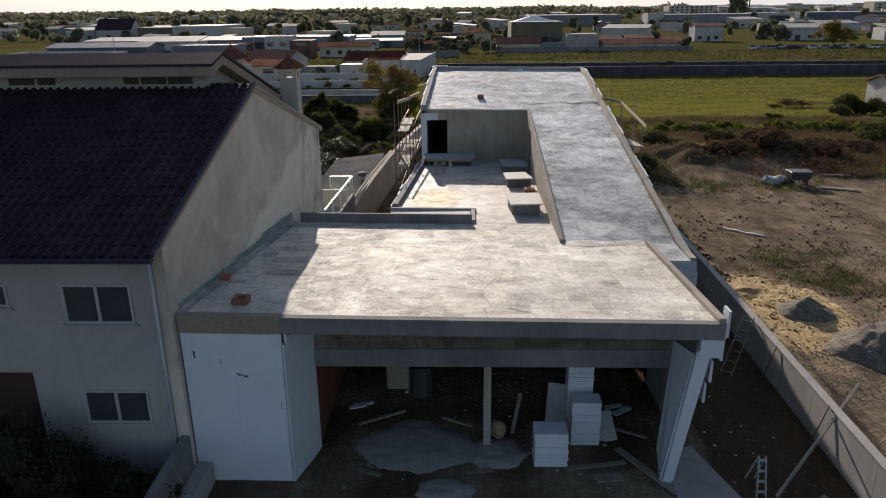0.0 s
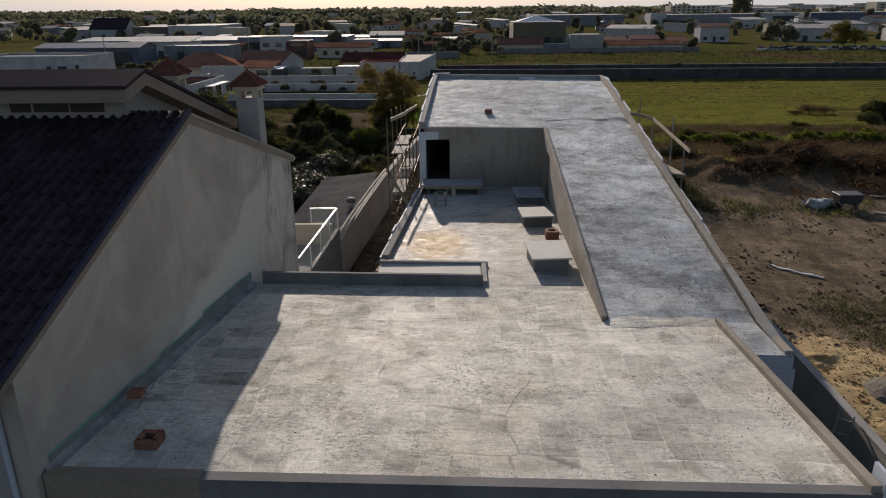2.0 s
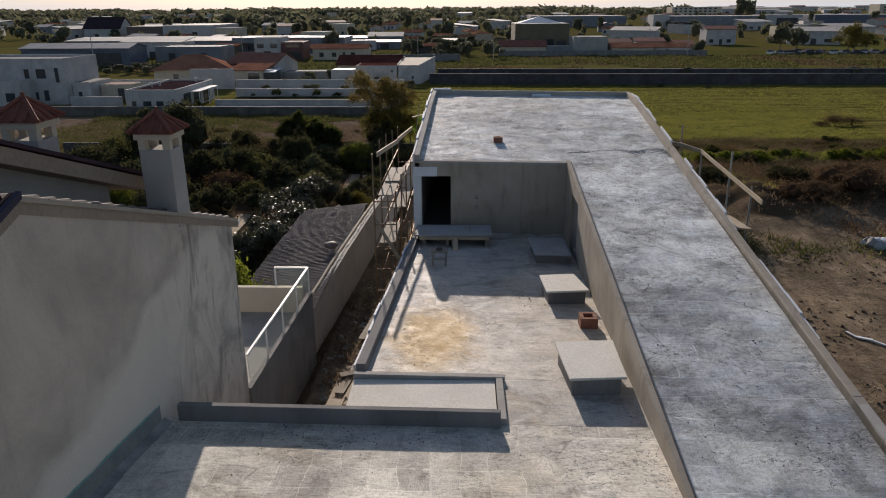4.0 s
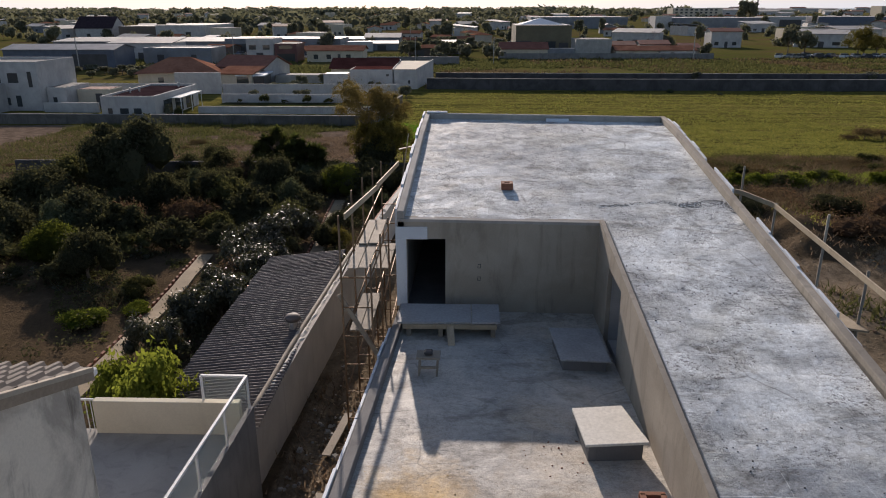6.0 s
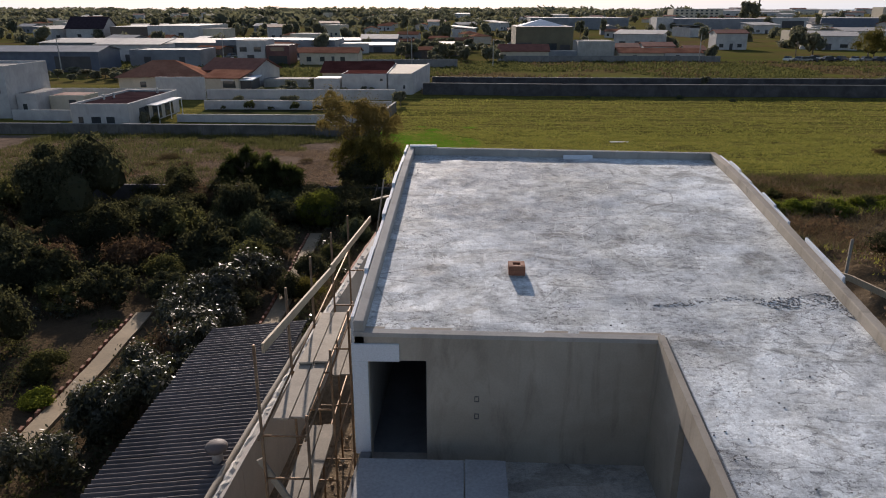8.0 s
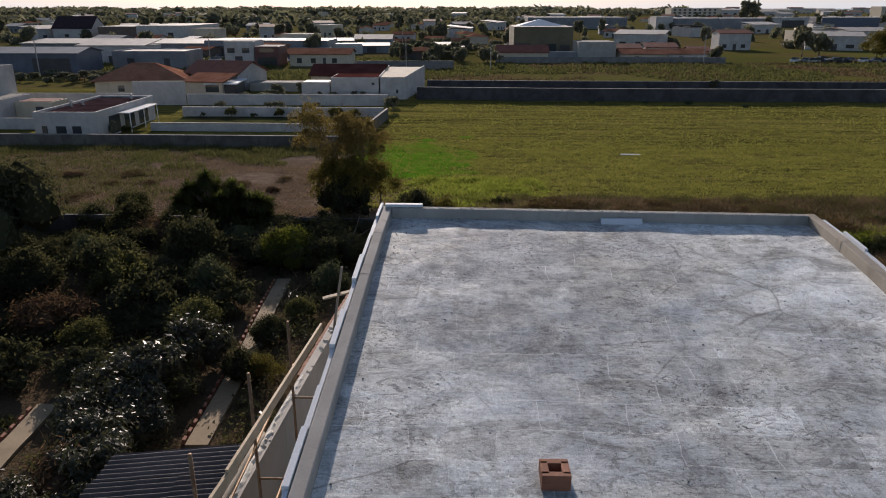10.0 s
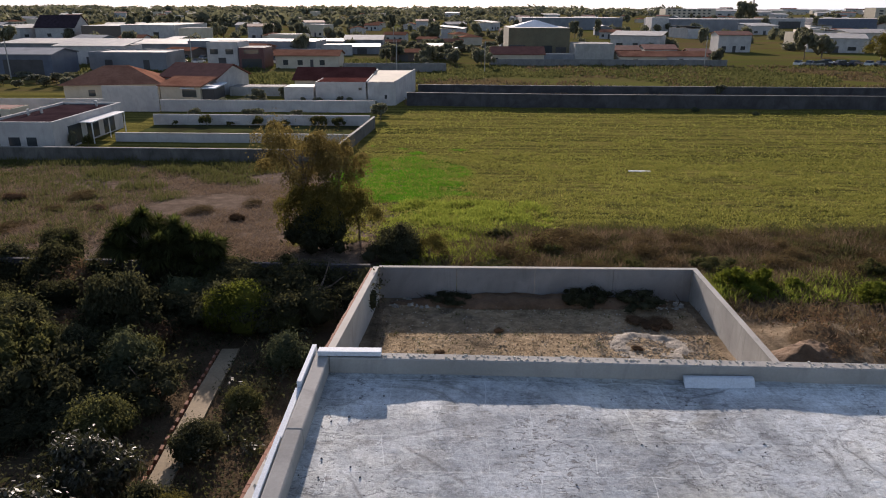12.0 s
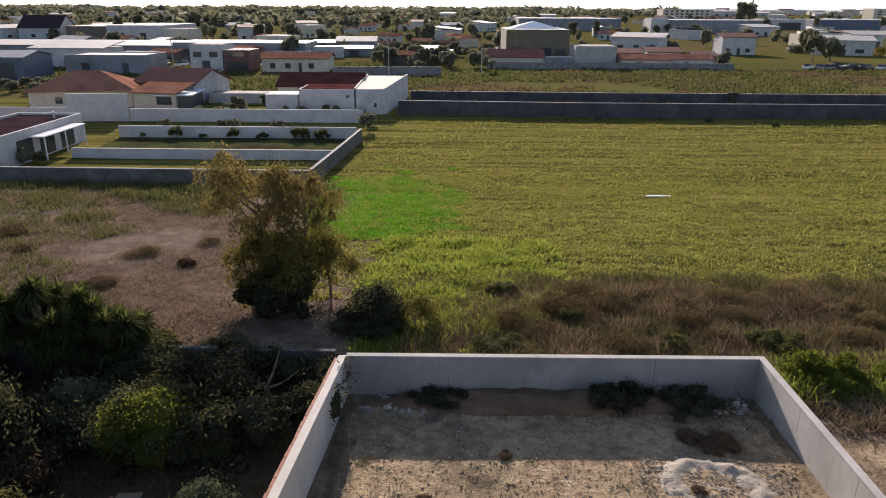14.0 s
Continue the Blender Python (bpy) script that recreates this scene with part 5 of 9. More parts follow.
for k in range(4):
    xa, xb = lerp(LEFT_WALL(76.4) + 0.003, RIGHT_WALL(76.5) - 0.003, k / 4), lerp(LEFT_WALL(76.4), RIGHT_WALL(76.5), (k + 1) / 4) - 0.02
    bm = bmesh.new()
    box(bm, xa, xb, 76.4, 76.6, -1.8, 0.38)
    part("wall_panel", bm, "wall_grey", bw)
    bm = bmesh.new()
    box(bm, xa, xb + 0.02, 76.38, 76.62, 0.382, 0.42)
    part("coping", bm, "concrete", bw)

brick_bm = bmesh.new()
box(brick_bm, -0.055, 0.055, -0.145, 0.145, -0.095, 0.095)
top_brick = mesh_of("brick", brick_bm, M["brick"], bevel=0.008)
ww = bpy.data.objects["wall_west"]
r = random.Random(23)
for k in range(62):
    y = 57.2 + k * 0.308
    ob = new("brick", top_brick)
    ob.parent = ww
    ob.location = Vector((LEFT_WALL(y) - 0.29 + r.uniform(-0.01, 0.01), y, table(LW_TOP, y) - 0.06 + r.uniform(-0.012, 0.012))) - Vector(ORIGIN[ww.name])
    ob.rotation_euler = (0, r.uniform(-0.05, 0.05), -0.06 + r.uniform(-0.03, 0.03))
# this wall stands in shadow; the darkness is put into its panels' colour
gb = thing("wall_garden_back", (-18.0, 78.0, -1.5), "wall at the back of the garden, its shadow put into a near-black coat", "wall", kind="structure")
for k in range(8):
    xa, xb = -35.0 + k * 3.98, -35.0 + (k + 1) * 3.98 - 0.02
    bm = bmesh.new()
    box(bm, xa, xb, 78.3 - (xa + 35) * 0.05, 78.5 - (xa + 35) * 0.05, -1.9, 0.15 + 0.006 * (xa + 35))
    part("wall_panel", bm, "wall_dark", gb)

# ---- things on the roofs and terrace ----
def quad_scale(q, f):
    cx, cy = sum(p[0] for p in q) / 4, sum(p[1] for p in q) / 4
    return [(cx + (x - cx) * f, cy + (y - cy) * f) for x, y in q]


M["board_grey"] = plain("board_grey", (0.33, 0.33, 0.33), (0.42, 0.42, 0.42), 0.8, big=1.0, fine=16)
for k, (q, zt) in enumerate((([(2.58, 30.41), (3.76, 30.5), (3.8, 32.21), (2.46, 32.11)], 4.13), ([(2.7, 35.76), (3.91, 35.88), (3.65, 37.18), (2.62, 37.05)], 3.84), ([(2.74, 39.62), (3.93, 39.54), (3.9, 41.34), (2.66, 41.39)], 3.58))):
    c = (sum(p[0] for p in q) / 4, sum(p[1] for p in q) / 4)
    t = thing("roof_hatch", (*c, FLOOR(*c)), "pale cement cover over a raised roof opening on the terrace", "hatch", "hatches on the terrace")
    bm = bmesh.new()
    prism(bm, q, zt - 0.055, zt)
    part("cover", bm, "cover_white" if k < 2 else "board_grey", t, bevel=0.012)
    # dark colour holds both membrane and the cover's shadow on the upstand
    bm = bmesh.new()
    prism(bm, quad_scale(q, 0.86), off(FLOOR, -0.01), zt - 0.057)
    part("upstand", bm, "concrete_dark", t, "upstand darkened for membrane and the shadow below the cover")

bench = thing("work_bench", (0.0, 42.1, 3.15), "two grey boards laid on trestles before the doorway", "bench")
for x0, x1, dz in ((-1.34, 0.62, 0.0), (0.64, 1.40, 0.006)):
    bm = bmesh.new()
    prism(bm, [(x0, 41.55), (x1, 41.6), (x1, 42.78), (x0, 42.8)], 3.56 + dz, 3.61 + dz)
    part("board", bm, "board_grey", bench, bevel=0.006)
bm = bmesh.new()
box(bm, -1.2, 1.3, 41.5, 41.56, 3.44, 3.56)
part("edge_beam", bm, "wood", bench, "timber edge beam")
for x in (-1.1, -0.25, -0.05, 1.15):
    bm = bmesh.new()
    box(bm, x, x + 0.12, 41.58, 42.6, FLOOR(x, 42.1) - 0.04, 3.555)
    part("trestle", bm, "wood_old", bench)
bm = bmesh.new()
solid(bm, [(0.02, 41.0, 3.21), (0.2, 41.0, 3.21), (0.2, 41.04, 3.25), (0.02, 41.04, 3.25)], [(-0.02, 41.5, 3.5), (0.16, 41.5, 3.5), (0.16, 41.53, 3.54), (-0.02, 41.53, 3.54)])
single("plank_offcut", bm, "wood", "short pale plank leaning on the work bench", "plank")

st = thing("saw_stool", (-0.39, 39.4, FLOOR(-0.39, 39.4)), "small worn wooden work stool with tools", "stool")
zf = FLOOR(-0.39, 39.4)
bm = bmesh.new()
box(bm, -0.68, -0.12, 39.2, 39.6, zf + 0.45, zf + 0.5)
part("seat", bm, "wood_old", st, bevel=0.006)
for dx, dy in ((-0.62, 39.24), (-0.2, 39.24), (-0.62, 39.54), (-0.2, 39.54)):
    bm = bmesh.new()
    bar(bm, (dx, dy, zf), (dx + 0.02, dy, zf + 0.45), 0.05, 0.05)
    part("leg", bm, "wood_old", st)
bm = bmesh.new()
box(bm, -0.62, -0.2, 39.22, 39.26, zf + 0.2, zf + 0.26)
part("stretcher", bm, "wood_old", st)
bm = bmesh.new()
box(bm, -0.5, -0.3, 39.3, 39.5, zf + 0.502, zf + 0.6)
part("tool", bm, "dark_metal", st, "dark power tool", bevel=0.03)


def flue(x, y, zf, w, h, label, cap=False):
    f = thing("brick_flue", (x, y, zf), label, "flue", "brick flues on the roofs")
    for c in range(2):
        for s in range(4):
            a = s * math.pi / 2
            d = w / 2 - 0.05
            bm = bmesh.new()
            cx, cy = x + math.cos(a) * d, y + math.sin(a) * d
            hx, hy = (0.05, w / 2 - 0.052) if s % 2 == 0 else (w / 2 if c == 0 else w / 2, 0.05)
            box(bm, cx - hx, cx + hx, cy - hy, cy + hy, zf - 0.06 + c * (h / 2) + (0.03 if c == 0 else 0.033), zf - 0.03 + (c + 1) * (h / 2) + 0.02)
            part("brick", bm, "brick", f, bevel=0.008)
    # black block set inside the open flue to stand for its shade
    bm = bmesh.new()
    box(bm, x - w / 2 + 0.1, x + w / 2 - 0.1, y - w / 2 + 0.1, y + w / 2 - 0.1, zf - 0.06, zf + 0.06)
    part("lining", bm, "membrane", f)
    return f


flue(-4.66, 20.95, FLOOR(-4.66, 20.95), 0.38, 0.17, "open red brick flue collar on the front roof")
flue(1.75, 46.1, ROOF(1.75, 46.1), 0.36, 0.2, "open red brick flue collar on the rear roof")
flue(3.62, 34.35, FLOOR(3.62, 34.35), 0.44, 0.30, "open red brick flue collar beside the terrace wall")
bm = bmesh.new()
box(bm, -5.62, -5.36, 22.2, 22.45, FLOOR(-5.5, 22.3) + 0.14, FLOOR(-5.5, 22.3) + 0.27)
single("loose_brick", bm, "brick", "red brick lying on the membrane upstand", "brick", bevel=0.01)


def heap(name, cx, cy, rx, ry, h, mat, label, zf, category="heap", seed=1, lump=0.3, n=26, ring=False, clip=None, sharp=1.0, grit=0.04):
    """A heap of loose stuff: an uneven mound whose rim dies away into the ground."""
    bm = bmesh.new()
    g = {}
    for j in range(n + 1):
        for i in range(n + 1):
            u, v = 2 * i / n - 1, 2 * j / n - 1
            r = math.hypot(u, v) * (1 + 0.22 * nz(u, v, 1.6, seed))
            x, y = cx + u * rx, cy + v * ry
            if ring:
                k = math.exp(-((r - 0.66) / 0.17) ** 2) * (0.55 + 0.75 * step(-0.6, 0.8, v + 0.3 * u)) + 0.25 * max(0.0, 1 - r)
            else:
                k = max(0.0, 1 - r ** sharp) if r < 1 else 0.0
                k = k * (2 - k) if sharp > 1.5 else k
            base = val(zf, x, y)
            z = base - 0.03 + h * k * (1 + lump * nz(x, y, 2.2, seed)) + (grit * nz(x, y, 5, seed) if k > 0.03 else -0.05)
            g[i, j] = bm.verts.new((x, y, z))
    for j in range(n):
        for i in range(n):
            bm.faces.new((g[i, j], g[i + 1, j], g[i + 1, j + 1], g[i, j + 1]))
    return single(name, bm, mat, label, category, smooth=True, kind="")


rng = random.Random(11)


def scatter(name, n, area, zf, size, mat, label, category, seed, flat=0.5, kind="stuff"):
    """Crumbs and stones too small to pick up one by one: one mesh."""
    r = random.Random(seed)
    V, F = [], []
    for _ in range(n):
        x, y = r.uniform(area[0], area[1]), r.uniform(area[2], area[3])
        if len(area) > 4 and not area[4](x, y):
            continue
        s = size * r.uniform(0.35, 1.0) ** 1.5
        z = val(zf, x, y)
        o = len(V)
        a = r.uniform(0, 6.28)
        pts = [(math.cos(a + k * 1.57) * s * r.uniform(0.7, 1.2), math.sin(a + k * 1.57) * s * r.uniform(0.5, 1.1)) for k in range(4)]
        V += [(x + p, y + q, z - 0.01) for p, q in pts] + [(x + p * 0.6, y + q * 0.6, z + s * flat * r.uniform(0.7, 1.4)) for p, q in pts]
        F += [(o + 4, o + 5, o + 6, o + 7)] + [(o + k, o + (k + 1) % 4, o + 4 + (k + 1) % 4, o + 4 + k) for k in range(4)]
    me = bpy.data.meshes.new(name)
    me.from_pydata(V, [], F)
    me.materials.append(M[mat])
    return tagged(new(name, me), label, category, kind=kind)


scatter("sand_crumbs", 160, (-1.4, 0.6, 31.6, 35.4), FLOOR, 0.02, "sand", "loose crumbs of yellow sand on the terrace", "sand", 64)
scatter("brick_crumbs", 26, (1.6, 2.7, 35.3, 36.6), FLOOR, 0.035, "brick", "broken red brick crumbs on the terrace", "rubble", 5)
scatter("cement_crumbs", 260, (-5.4, 6.6, 20.2, 29.0), FLOOR, 0.022, "concrete_dark", "small cement crumbs on the front roof", "rubble", 6)
scatter("cement_crumbs", 420, (6.2, 6.68, 20.3, 27.0), FLOOR, 0.016, "cement_heap", "dirt gathered along the roof kerb", "dirt", 61)
scatter("cement_crumbs", 200, (3.6, 3.95, 26.8, 34.0), FLOOR, 0.018, "cement_heap", "dirt gathered along the terrace wall", "dirt", 62)
scatter("cement_crumbs", 160, (-5.2, 0.9, 28.5, 29.1), FLOOR, 0.025, "concrete_dark", "crumbs along the dark upstand", "rubble", 63)
scatter("cement_crumbs", 420, (4.4, 7.6, 27.0, 43.0), ROOF, 0.026, "concrete_dark", "small cement crumbs on the wing roof", "rubble", 7)
scatter("cement_crumbs", 420, (-1.1, 8.2, 43.8, 54.4), ROOF, 0.022, "concrete_dark", "small cement crumbs on the rear roof", "rubble", 8)

for k_, mat_ in enumerate(("concrete_dark", "cement_heap")):
    scatter("mortar_lumps", 1500, (4.4, 8.3, 44.2, 45.7, lambda x, y: abs(y - 44.9 - 0.35 * nz(x, 0, 0.9, 5)) < 0.05 + 0.12 * max(0.0, x - 4.6) * (0.6 + nz(x, y, 1.3, 15))), ROOF, 0.04, mat_, "torn ridge of rough cement across the roof", "mortar", 90 + k_, 0.35)
bm = bmesh.new()
solid(bm, [(3.84, 54.42, ROOF(4, 54.4)), (4.80, 54.42, ROOF(4.8, 54.4)), (4.80, 54.48, ROOF(4.8, 54.4)), (3.84, 54.48, ROOF(4, 54.4))], [(3.84, 54.52, ROOF(4, 54.4) + 0.11), (4.80, 54.52, ROOF(4, 54.4) + 0.11), (4.80, 54.58, ROOF(4, 54.4) + 0.11), (3.84, 54.58, ROOF(4, 54.4) + 0.11)])
single("insulation_offcut", bm, "eps", "white insulation offcut leaning on the rear parapet", "board", bevel=0.006)

scatter("mortar_lumps", 420, (-1.1, 8.6, YBK - 0.17, YBK - 0.02), lambda x, y: ROOF(x, y) + 0.23, 0.03, "slab_pale", "ragged mortar along the rear parapet", "mortar", 73, 0.5)
bm = bmesh.new()
box(bm, -1.2, -0.32, YBK - 0.16, YBK - 0.02, ROOF(-0.8, YBK) + 0.24, ROOF(-0.8, YBK) + 0.31)
single("insulation_offcut", bm, "eps", "white insulation offcut lying on the rear parapet corner", "board", bevel=0.006)

# ---- scaffold along the rear block ----
sc = thing("scaffold", (-2.5, 46.5, -0.7), "rusty tube scaffold with plank decks beside the rear block", "scaffold")
SX0, SX1 = -2.8, -2.02
for y, zt in ((41.7, 6.5), (43.9, 6.6), (46.1, 6.45), (48.6, 6.2), (51.2, 5.9)):
    for x, top_z in ((SX0, zt - 1.2 if y < 42 else zt - 1.0), (SX1, zt - 1.3)):
        bm = bmesh.new()
        tube(bm, (x, y, -0.8), (x, y, top_z if x == SX1 else zt), 0.028, n=7)
        part("pole", bm, "steel_rust", sc, smooth=True)
    for k in range(7 if y < 45 else 4):
        z = -0.3 + k * (0.85 if y < 45 else 1.5)
        bm = bmesh.new()
        tube(bm, (SX0, y, z), (SX1, y, z), 0.02, n=6)
        part("rung", bm, "steel_rust", sc, smooth=True)
for z in (1.4, 3.1, 4.85):
    for x in (SX0, SX1):
        bm = bmesh.new()
        tube(bm, (x, 41.5, z), (x, 51.4, z), 0.022, n=6)
        part("ledger", bm, "steel_rust", sc, smooth=True)
for k, (y0, y1, z) in enumerate(((42.0, 44.3, 4.92), (43.9, 46.3, 4.98), (41.9, 44.5, 3.16), (46.6, 49.2, 3.2))):
    for j in range(2):
        x = SX0 + 0.12 + j * 0.29 + (0.03 if k % 2 else 0)
        bm = bmesh.new()
        box(bm, x, x + 0.27, y0 + 0.05 * j, y1 + 0.04 * j, z, z + 0.04)
        part("plank", bm, "wood_old", sc, bevel=0.004)
for p, q in (((-2.62, 41.6, 6.5), (-2.3, 46.3, 6.15)), ((-2.32, 46.0, 6.22), (-2.1, 51.0, 5.88))):
    bm = bmesh.new()
    bar(bm, p, q, 0.04, 0.16)
    part("guard_board", bm, "wood", sc, "pale guard board")
bm = bmesh.new()
bar(bm, (-2.9, 41.75, 4.3), (-1.9, 41.62, 2.6), 0.05, 0.12)
part("brace", bm, "wood_old", sc)
bm = bmesh.new()
bar(bm, (-2.05, 50.9, 4.6), (-1.75, 51.6, 6.9), 0.14, 0.03, (1, 0, 0))
part("upright_board", bm, "wood_old", sc)
bm = bmesh.new()
bar(bm, (-2.1, 51.3, 6.35), (-1.3, 51.5, 6.5), 0.12, 0.03)
part("tie_board", bm, "wood", sc)

# planks and rubbish in the side passage
for k, (p, q, w) in enumerate((((-3.3, 36.6, -0.35), (-2.9, 38.9, -0.2), 0.28), ((-2.75, 36.2, -0.3), (-2.6, 38.4, -0.3), 0.22), ((-2.4, 34.5, -0.4), (-2.2, 36.4, -0.1), 0.24), ((-3.6, 36.9, -0.38), (-3.5, 38.3, -0.36), 0.5), ((-2.5, 39.2, -0.3), (-2.3, 41.0, -0.2), 0.2))):
    bm = bmesh.new()
    bar(bm, p, q, w, 0.05)
    single("plank", bm, "wood", "pale scaffold plank lying in the side passage", "plank", group="planks in the passage", bevel=0.005)
scatter("rubble", 260, (-4.4, -2.0, 31, 44), land, 0.16, "cement_heap", "broken cement and stones along the passage", "rubble", 21)
bm = bmesh.new()
pipe(bm, [(LEFT_WALL(y) - 0.27, y, table(LW_TOP, y) + 0.09 + 0.03 * nz(y, 0, 1)) for y in np.linspace(40, 53.8, 13)], 0.075)
single("timber_pole", bm, "wood_old", "long weathered round timber laid along the boundary wall", "pole", smooth=True)
scatter("mortar_lumps", 420, (-4.95, -2.7, 38, 62, lambda x, y: -0.17 < x - LEFT_WALL(y) < 0.0), lambda x, y: table(LW_TOP, y) + 0.04, 0.11, "slab_pale", "lumps of pale mortar on the boundary wall", "mortar", 22)

# ---- guard rail on the open side of the wing ----
gr = thing("guard_rail", (9.2, 43.0, -0.5), "makeshift guard rail of pale boards on steel props", "guard rail")
for p, q in (((8.72, 47.4, 5.9), (9.15, 46.2, 6.0)), ((9.12, 46.25, 6.0), (9.5, 44.6, 6.02)), ((9.48, 44.7, 6.02), (9.32, 38.3, 5.72))):
    bm = bmesh.new()
    bar(bm, p, q, 0.04, 0.14)
    part("board", bm, "wood", gr)
for x, y, zt in ((9.5, 44.65, 6.1), (9.62, 41.9, 6.55), (9.5, 39.6, 5.9), (9.35, 46.9, 6.7)):
    bm = bmesh.new()
    tube(bm, (x, y, -0.6), (x, y, zt), 0.035, n=7)
    part("prop", bm, "wood_old", gr, smooth=True)
bm = bmesh.new()
prism(bm, [(8.62, 39.6), (9.55, 39.2), (9.3, 41.4), (8.7, 42.2)], 4.55, 4.6)
part("platform", bm, "wood", gr, "plywood platform")

# ---- the open ground floor at the front ----
def board_stack(x, y, w, d, n, th, zf, label, dark_top=True):
    s = thing("insulation_stack", (x, y, zf), label, "board stack", "stacks of insulation boards")
    r = random.Random(int(x * 100))
    for k in range(n):
        dx, dy = r.uniform(-0.015, 0.015), r.uniform(-0.015, 0.015)
        bm = bmesh.new()
        box(bm, x - w / 2 + dx, x + w / 2 + dx, y - d / 2 + dy, y + d / 2 + dy, zf + k * th, zf + (k + 1) * th - 0.004)
        part("board", bm, "eps", s)
    return s


board_stack(3.12, 21.0, 0.86, 0.6, 10, 0.1, -0.33, "stack of white insulation boards on the earth floor")
board_stack(4.16, 21.95, 0.78, 0.5, 11, 0.12, -0.33, "tall stack of white insulation boards by the front opening")
board_stack(4.1, 22.7, 0.7, 0.5, 17, 0.12, -0.33, "tall stack of white insulation boards deep in the opening")
for p, q, w in (((3.45, 22.3, -0.3), (3.6, 22.9, 0.9), 0.7), ((4.85, 21.9, -0.33), (4.7, 22.35, 0.35), 0.5)):
    bm = bmesh.new()
    bar(bm, p, q, w, 0.05, (0, 1, 0))
    single("leaning_board", bm, "board_grey", "grey board leaning against the insulation stack", "board", bevel=0.006)
heap("cement_heap", -0.5, 21.55, 1.75, 1.25, 0.12, "cement_heap", "low heap of grey cement on the garage floor", land, "heap", 2, 0.2, 24, sharp=2.2)
heap("cement_heap", 1.75, 21.3, 0.85, 0.8, 0.12, "cement_heap", "small heap of grey cement beside the column", land, "heap", 4, 0.2, 20, sharp=2.0)
heap("cement_heap", 0.35, 19.7, 0.8, 0.5, 0.14, "cement_heap", "small spill of grey cement before the opening", land, "heap", 6, 0.2, 18, sharp=2.0)
for k, (p, q, w) in enumerate((((5.0, 21.5, -0.28), (6.1, 19.6, -0.26), 0.2), ((3.5, 20.6, -0.3), (5.1, 20.9, -0.3), 0.14), ((4.2, 20.2, -0.3), (4.9, 20.3, -0.3), 0.3), ((9.35, 24.4, -0.36), (9.9, 21.9, -0.34), 0.3), ((8.9, 26.5, -0.4), (9.6, 25.8, -0.38), 0.16), ((9.4, 19.3, -0.3), (10.1, 19.0, -0.3), 0.14), ((9.6, 19.6, -0.28), (9.9, 18.8, -0.26), 0.12))):
    bm = bmesh.new()
    bar(bm, p, q, w, 0.05)
    single("plank", bm, "wood_old", "weathered plank lying on the dark earth", "plank", group="planks on site", bevel=0.005)
scatter("building_rubble", 110, (-3.0, 6.0, 19.6, 27), land, 0.07, "cement_heap", "scattered building rubble on the garage floor", "rubble", 31)
scatter("building_rubble", 260, (6.9, 10.4, 18, 34), land, 0.08, "earth_heap", "scattered rubble in the side yard", "rubble", 32)
scatter("white_scraps", 8, (-2.6, 5.8, 19.8, 25), land, 0.08, "eps", "white insulation scraps on the floor", "scraps", 33, 0.2)
scatter("white_scraps", 22, (7.0, 9.6, 19, 28), land, 0.07, "eps", "white insulation scraps in the side yard", "scraps", 34, 0.2)
bm = bmesh.new()
box(bm, -1.55, -0.85, 24.2, 24.5, -0.1, 0.9)
single("mixer_tub", bm, "wood_old", "old mixing tub in the shaded garage", "tub", bevel=0.05)
bm = bmesh.new()
tube(bm, (-0.5, 24.4, -0.3), (-0.5, 24.5, 0.6), 0.42, 0.34, 12)
single("drum", bm, "dark_metal", "dark steel drum in the shaded garage", "drum", smooth=False)
bm = bmesh.new()
prism(bm, [(5.9, 15.5), (8.2, 17.2), (7.0, 21.6), (6.1, 21.2)], -0.6, -0.22)
single("apron", bm, "concrete", "cast concrete apron beside the leaning pier", "paving", kind="structure", bevel=0.02)


bm = bmesh.new()
bmesh.ops.create_icosphere(bm, subdivisions=3, radius=0.24)
for v in bm.verts:
    v.co *= 1 + 0.22 * nz(v.co.x * 5, v.co.y * 5 + v.co.z * 4, 1, 3)
    v.co.z *= 1.15
bmesh.ops.translate(bm, vec=(1.78, 21.95, 0.0), verts=bm.verts[:])
single("sack", bm, "clod", "crumpled ochre sack beside the column", "sack", smooth=True)
for k, (p, q, w) in enumerate((((-2.5, 23.6, 0.55), (-1.9, 23.7, 0.6), 0.12), ((-2.6, 23.4, 0.35), (-2.1, 23.5, 0.42), 0.14), ((-1.0, 24.3, 0.98), (-0.45, 24.3, 1.0), 0.1), ((5.0, 23.4, 0.5), (5.5, 23.5, 0.75), 0.16), ((5.2, 23.0, 0.1), (5.7, 23.3, 0.3), 0.2))):
    bm = bmesh.new()
    bar(bm, (p[0], p[1], -0.28 + 0.03 * k), (q[0], q[1], -0.24 + 0.03 * k), w, 0.05)
    single("board_scrap", bm, "eps", "pale board scrap lying in the shaded garage", "board", group="board scraps in the garage", bevel=0.005)
for k, (p, q) in enumerate((((-2.2, 22.6, -0.3), (-0.9, 23.3, -0.26)), ((0.2, 23.0, -0.3), (1.1, 22.5, -0.26)), ((2.2, 22.2, -0.3), (2.5, 23.2, 0.4)), ((4.9, 22.6, -0.3), (5.9, 21.9, -0.2)), ((-1.9, 20.5, -0.3), (-1.3, 20.2, -0.26)), ((0.9, 20.4, -0.3), (1.6, 20.5, -0.28)))):
    bm = bmesh.new()
    bar(bm, p, q, 0.11, 0.05)
    single("plank", bm, "wood_old", "weathered plank lying in the shaded garage", "plank", group="planks on site", bevel=0.005)


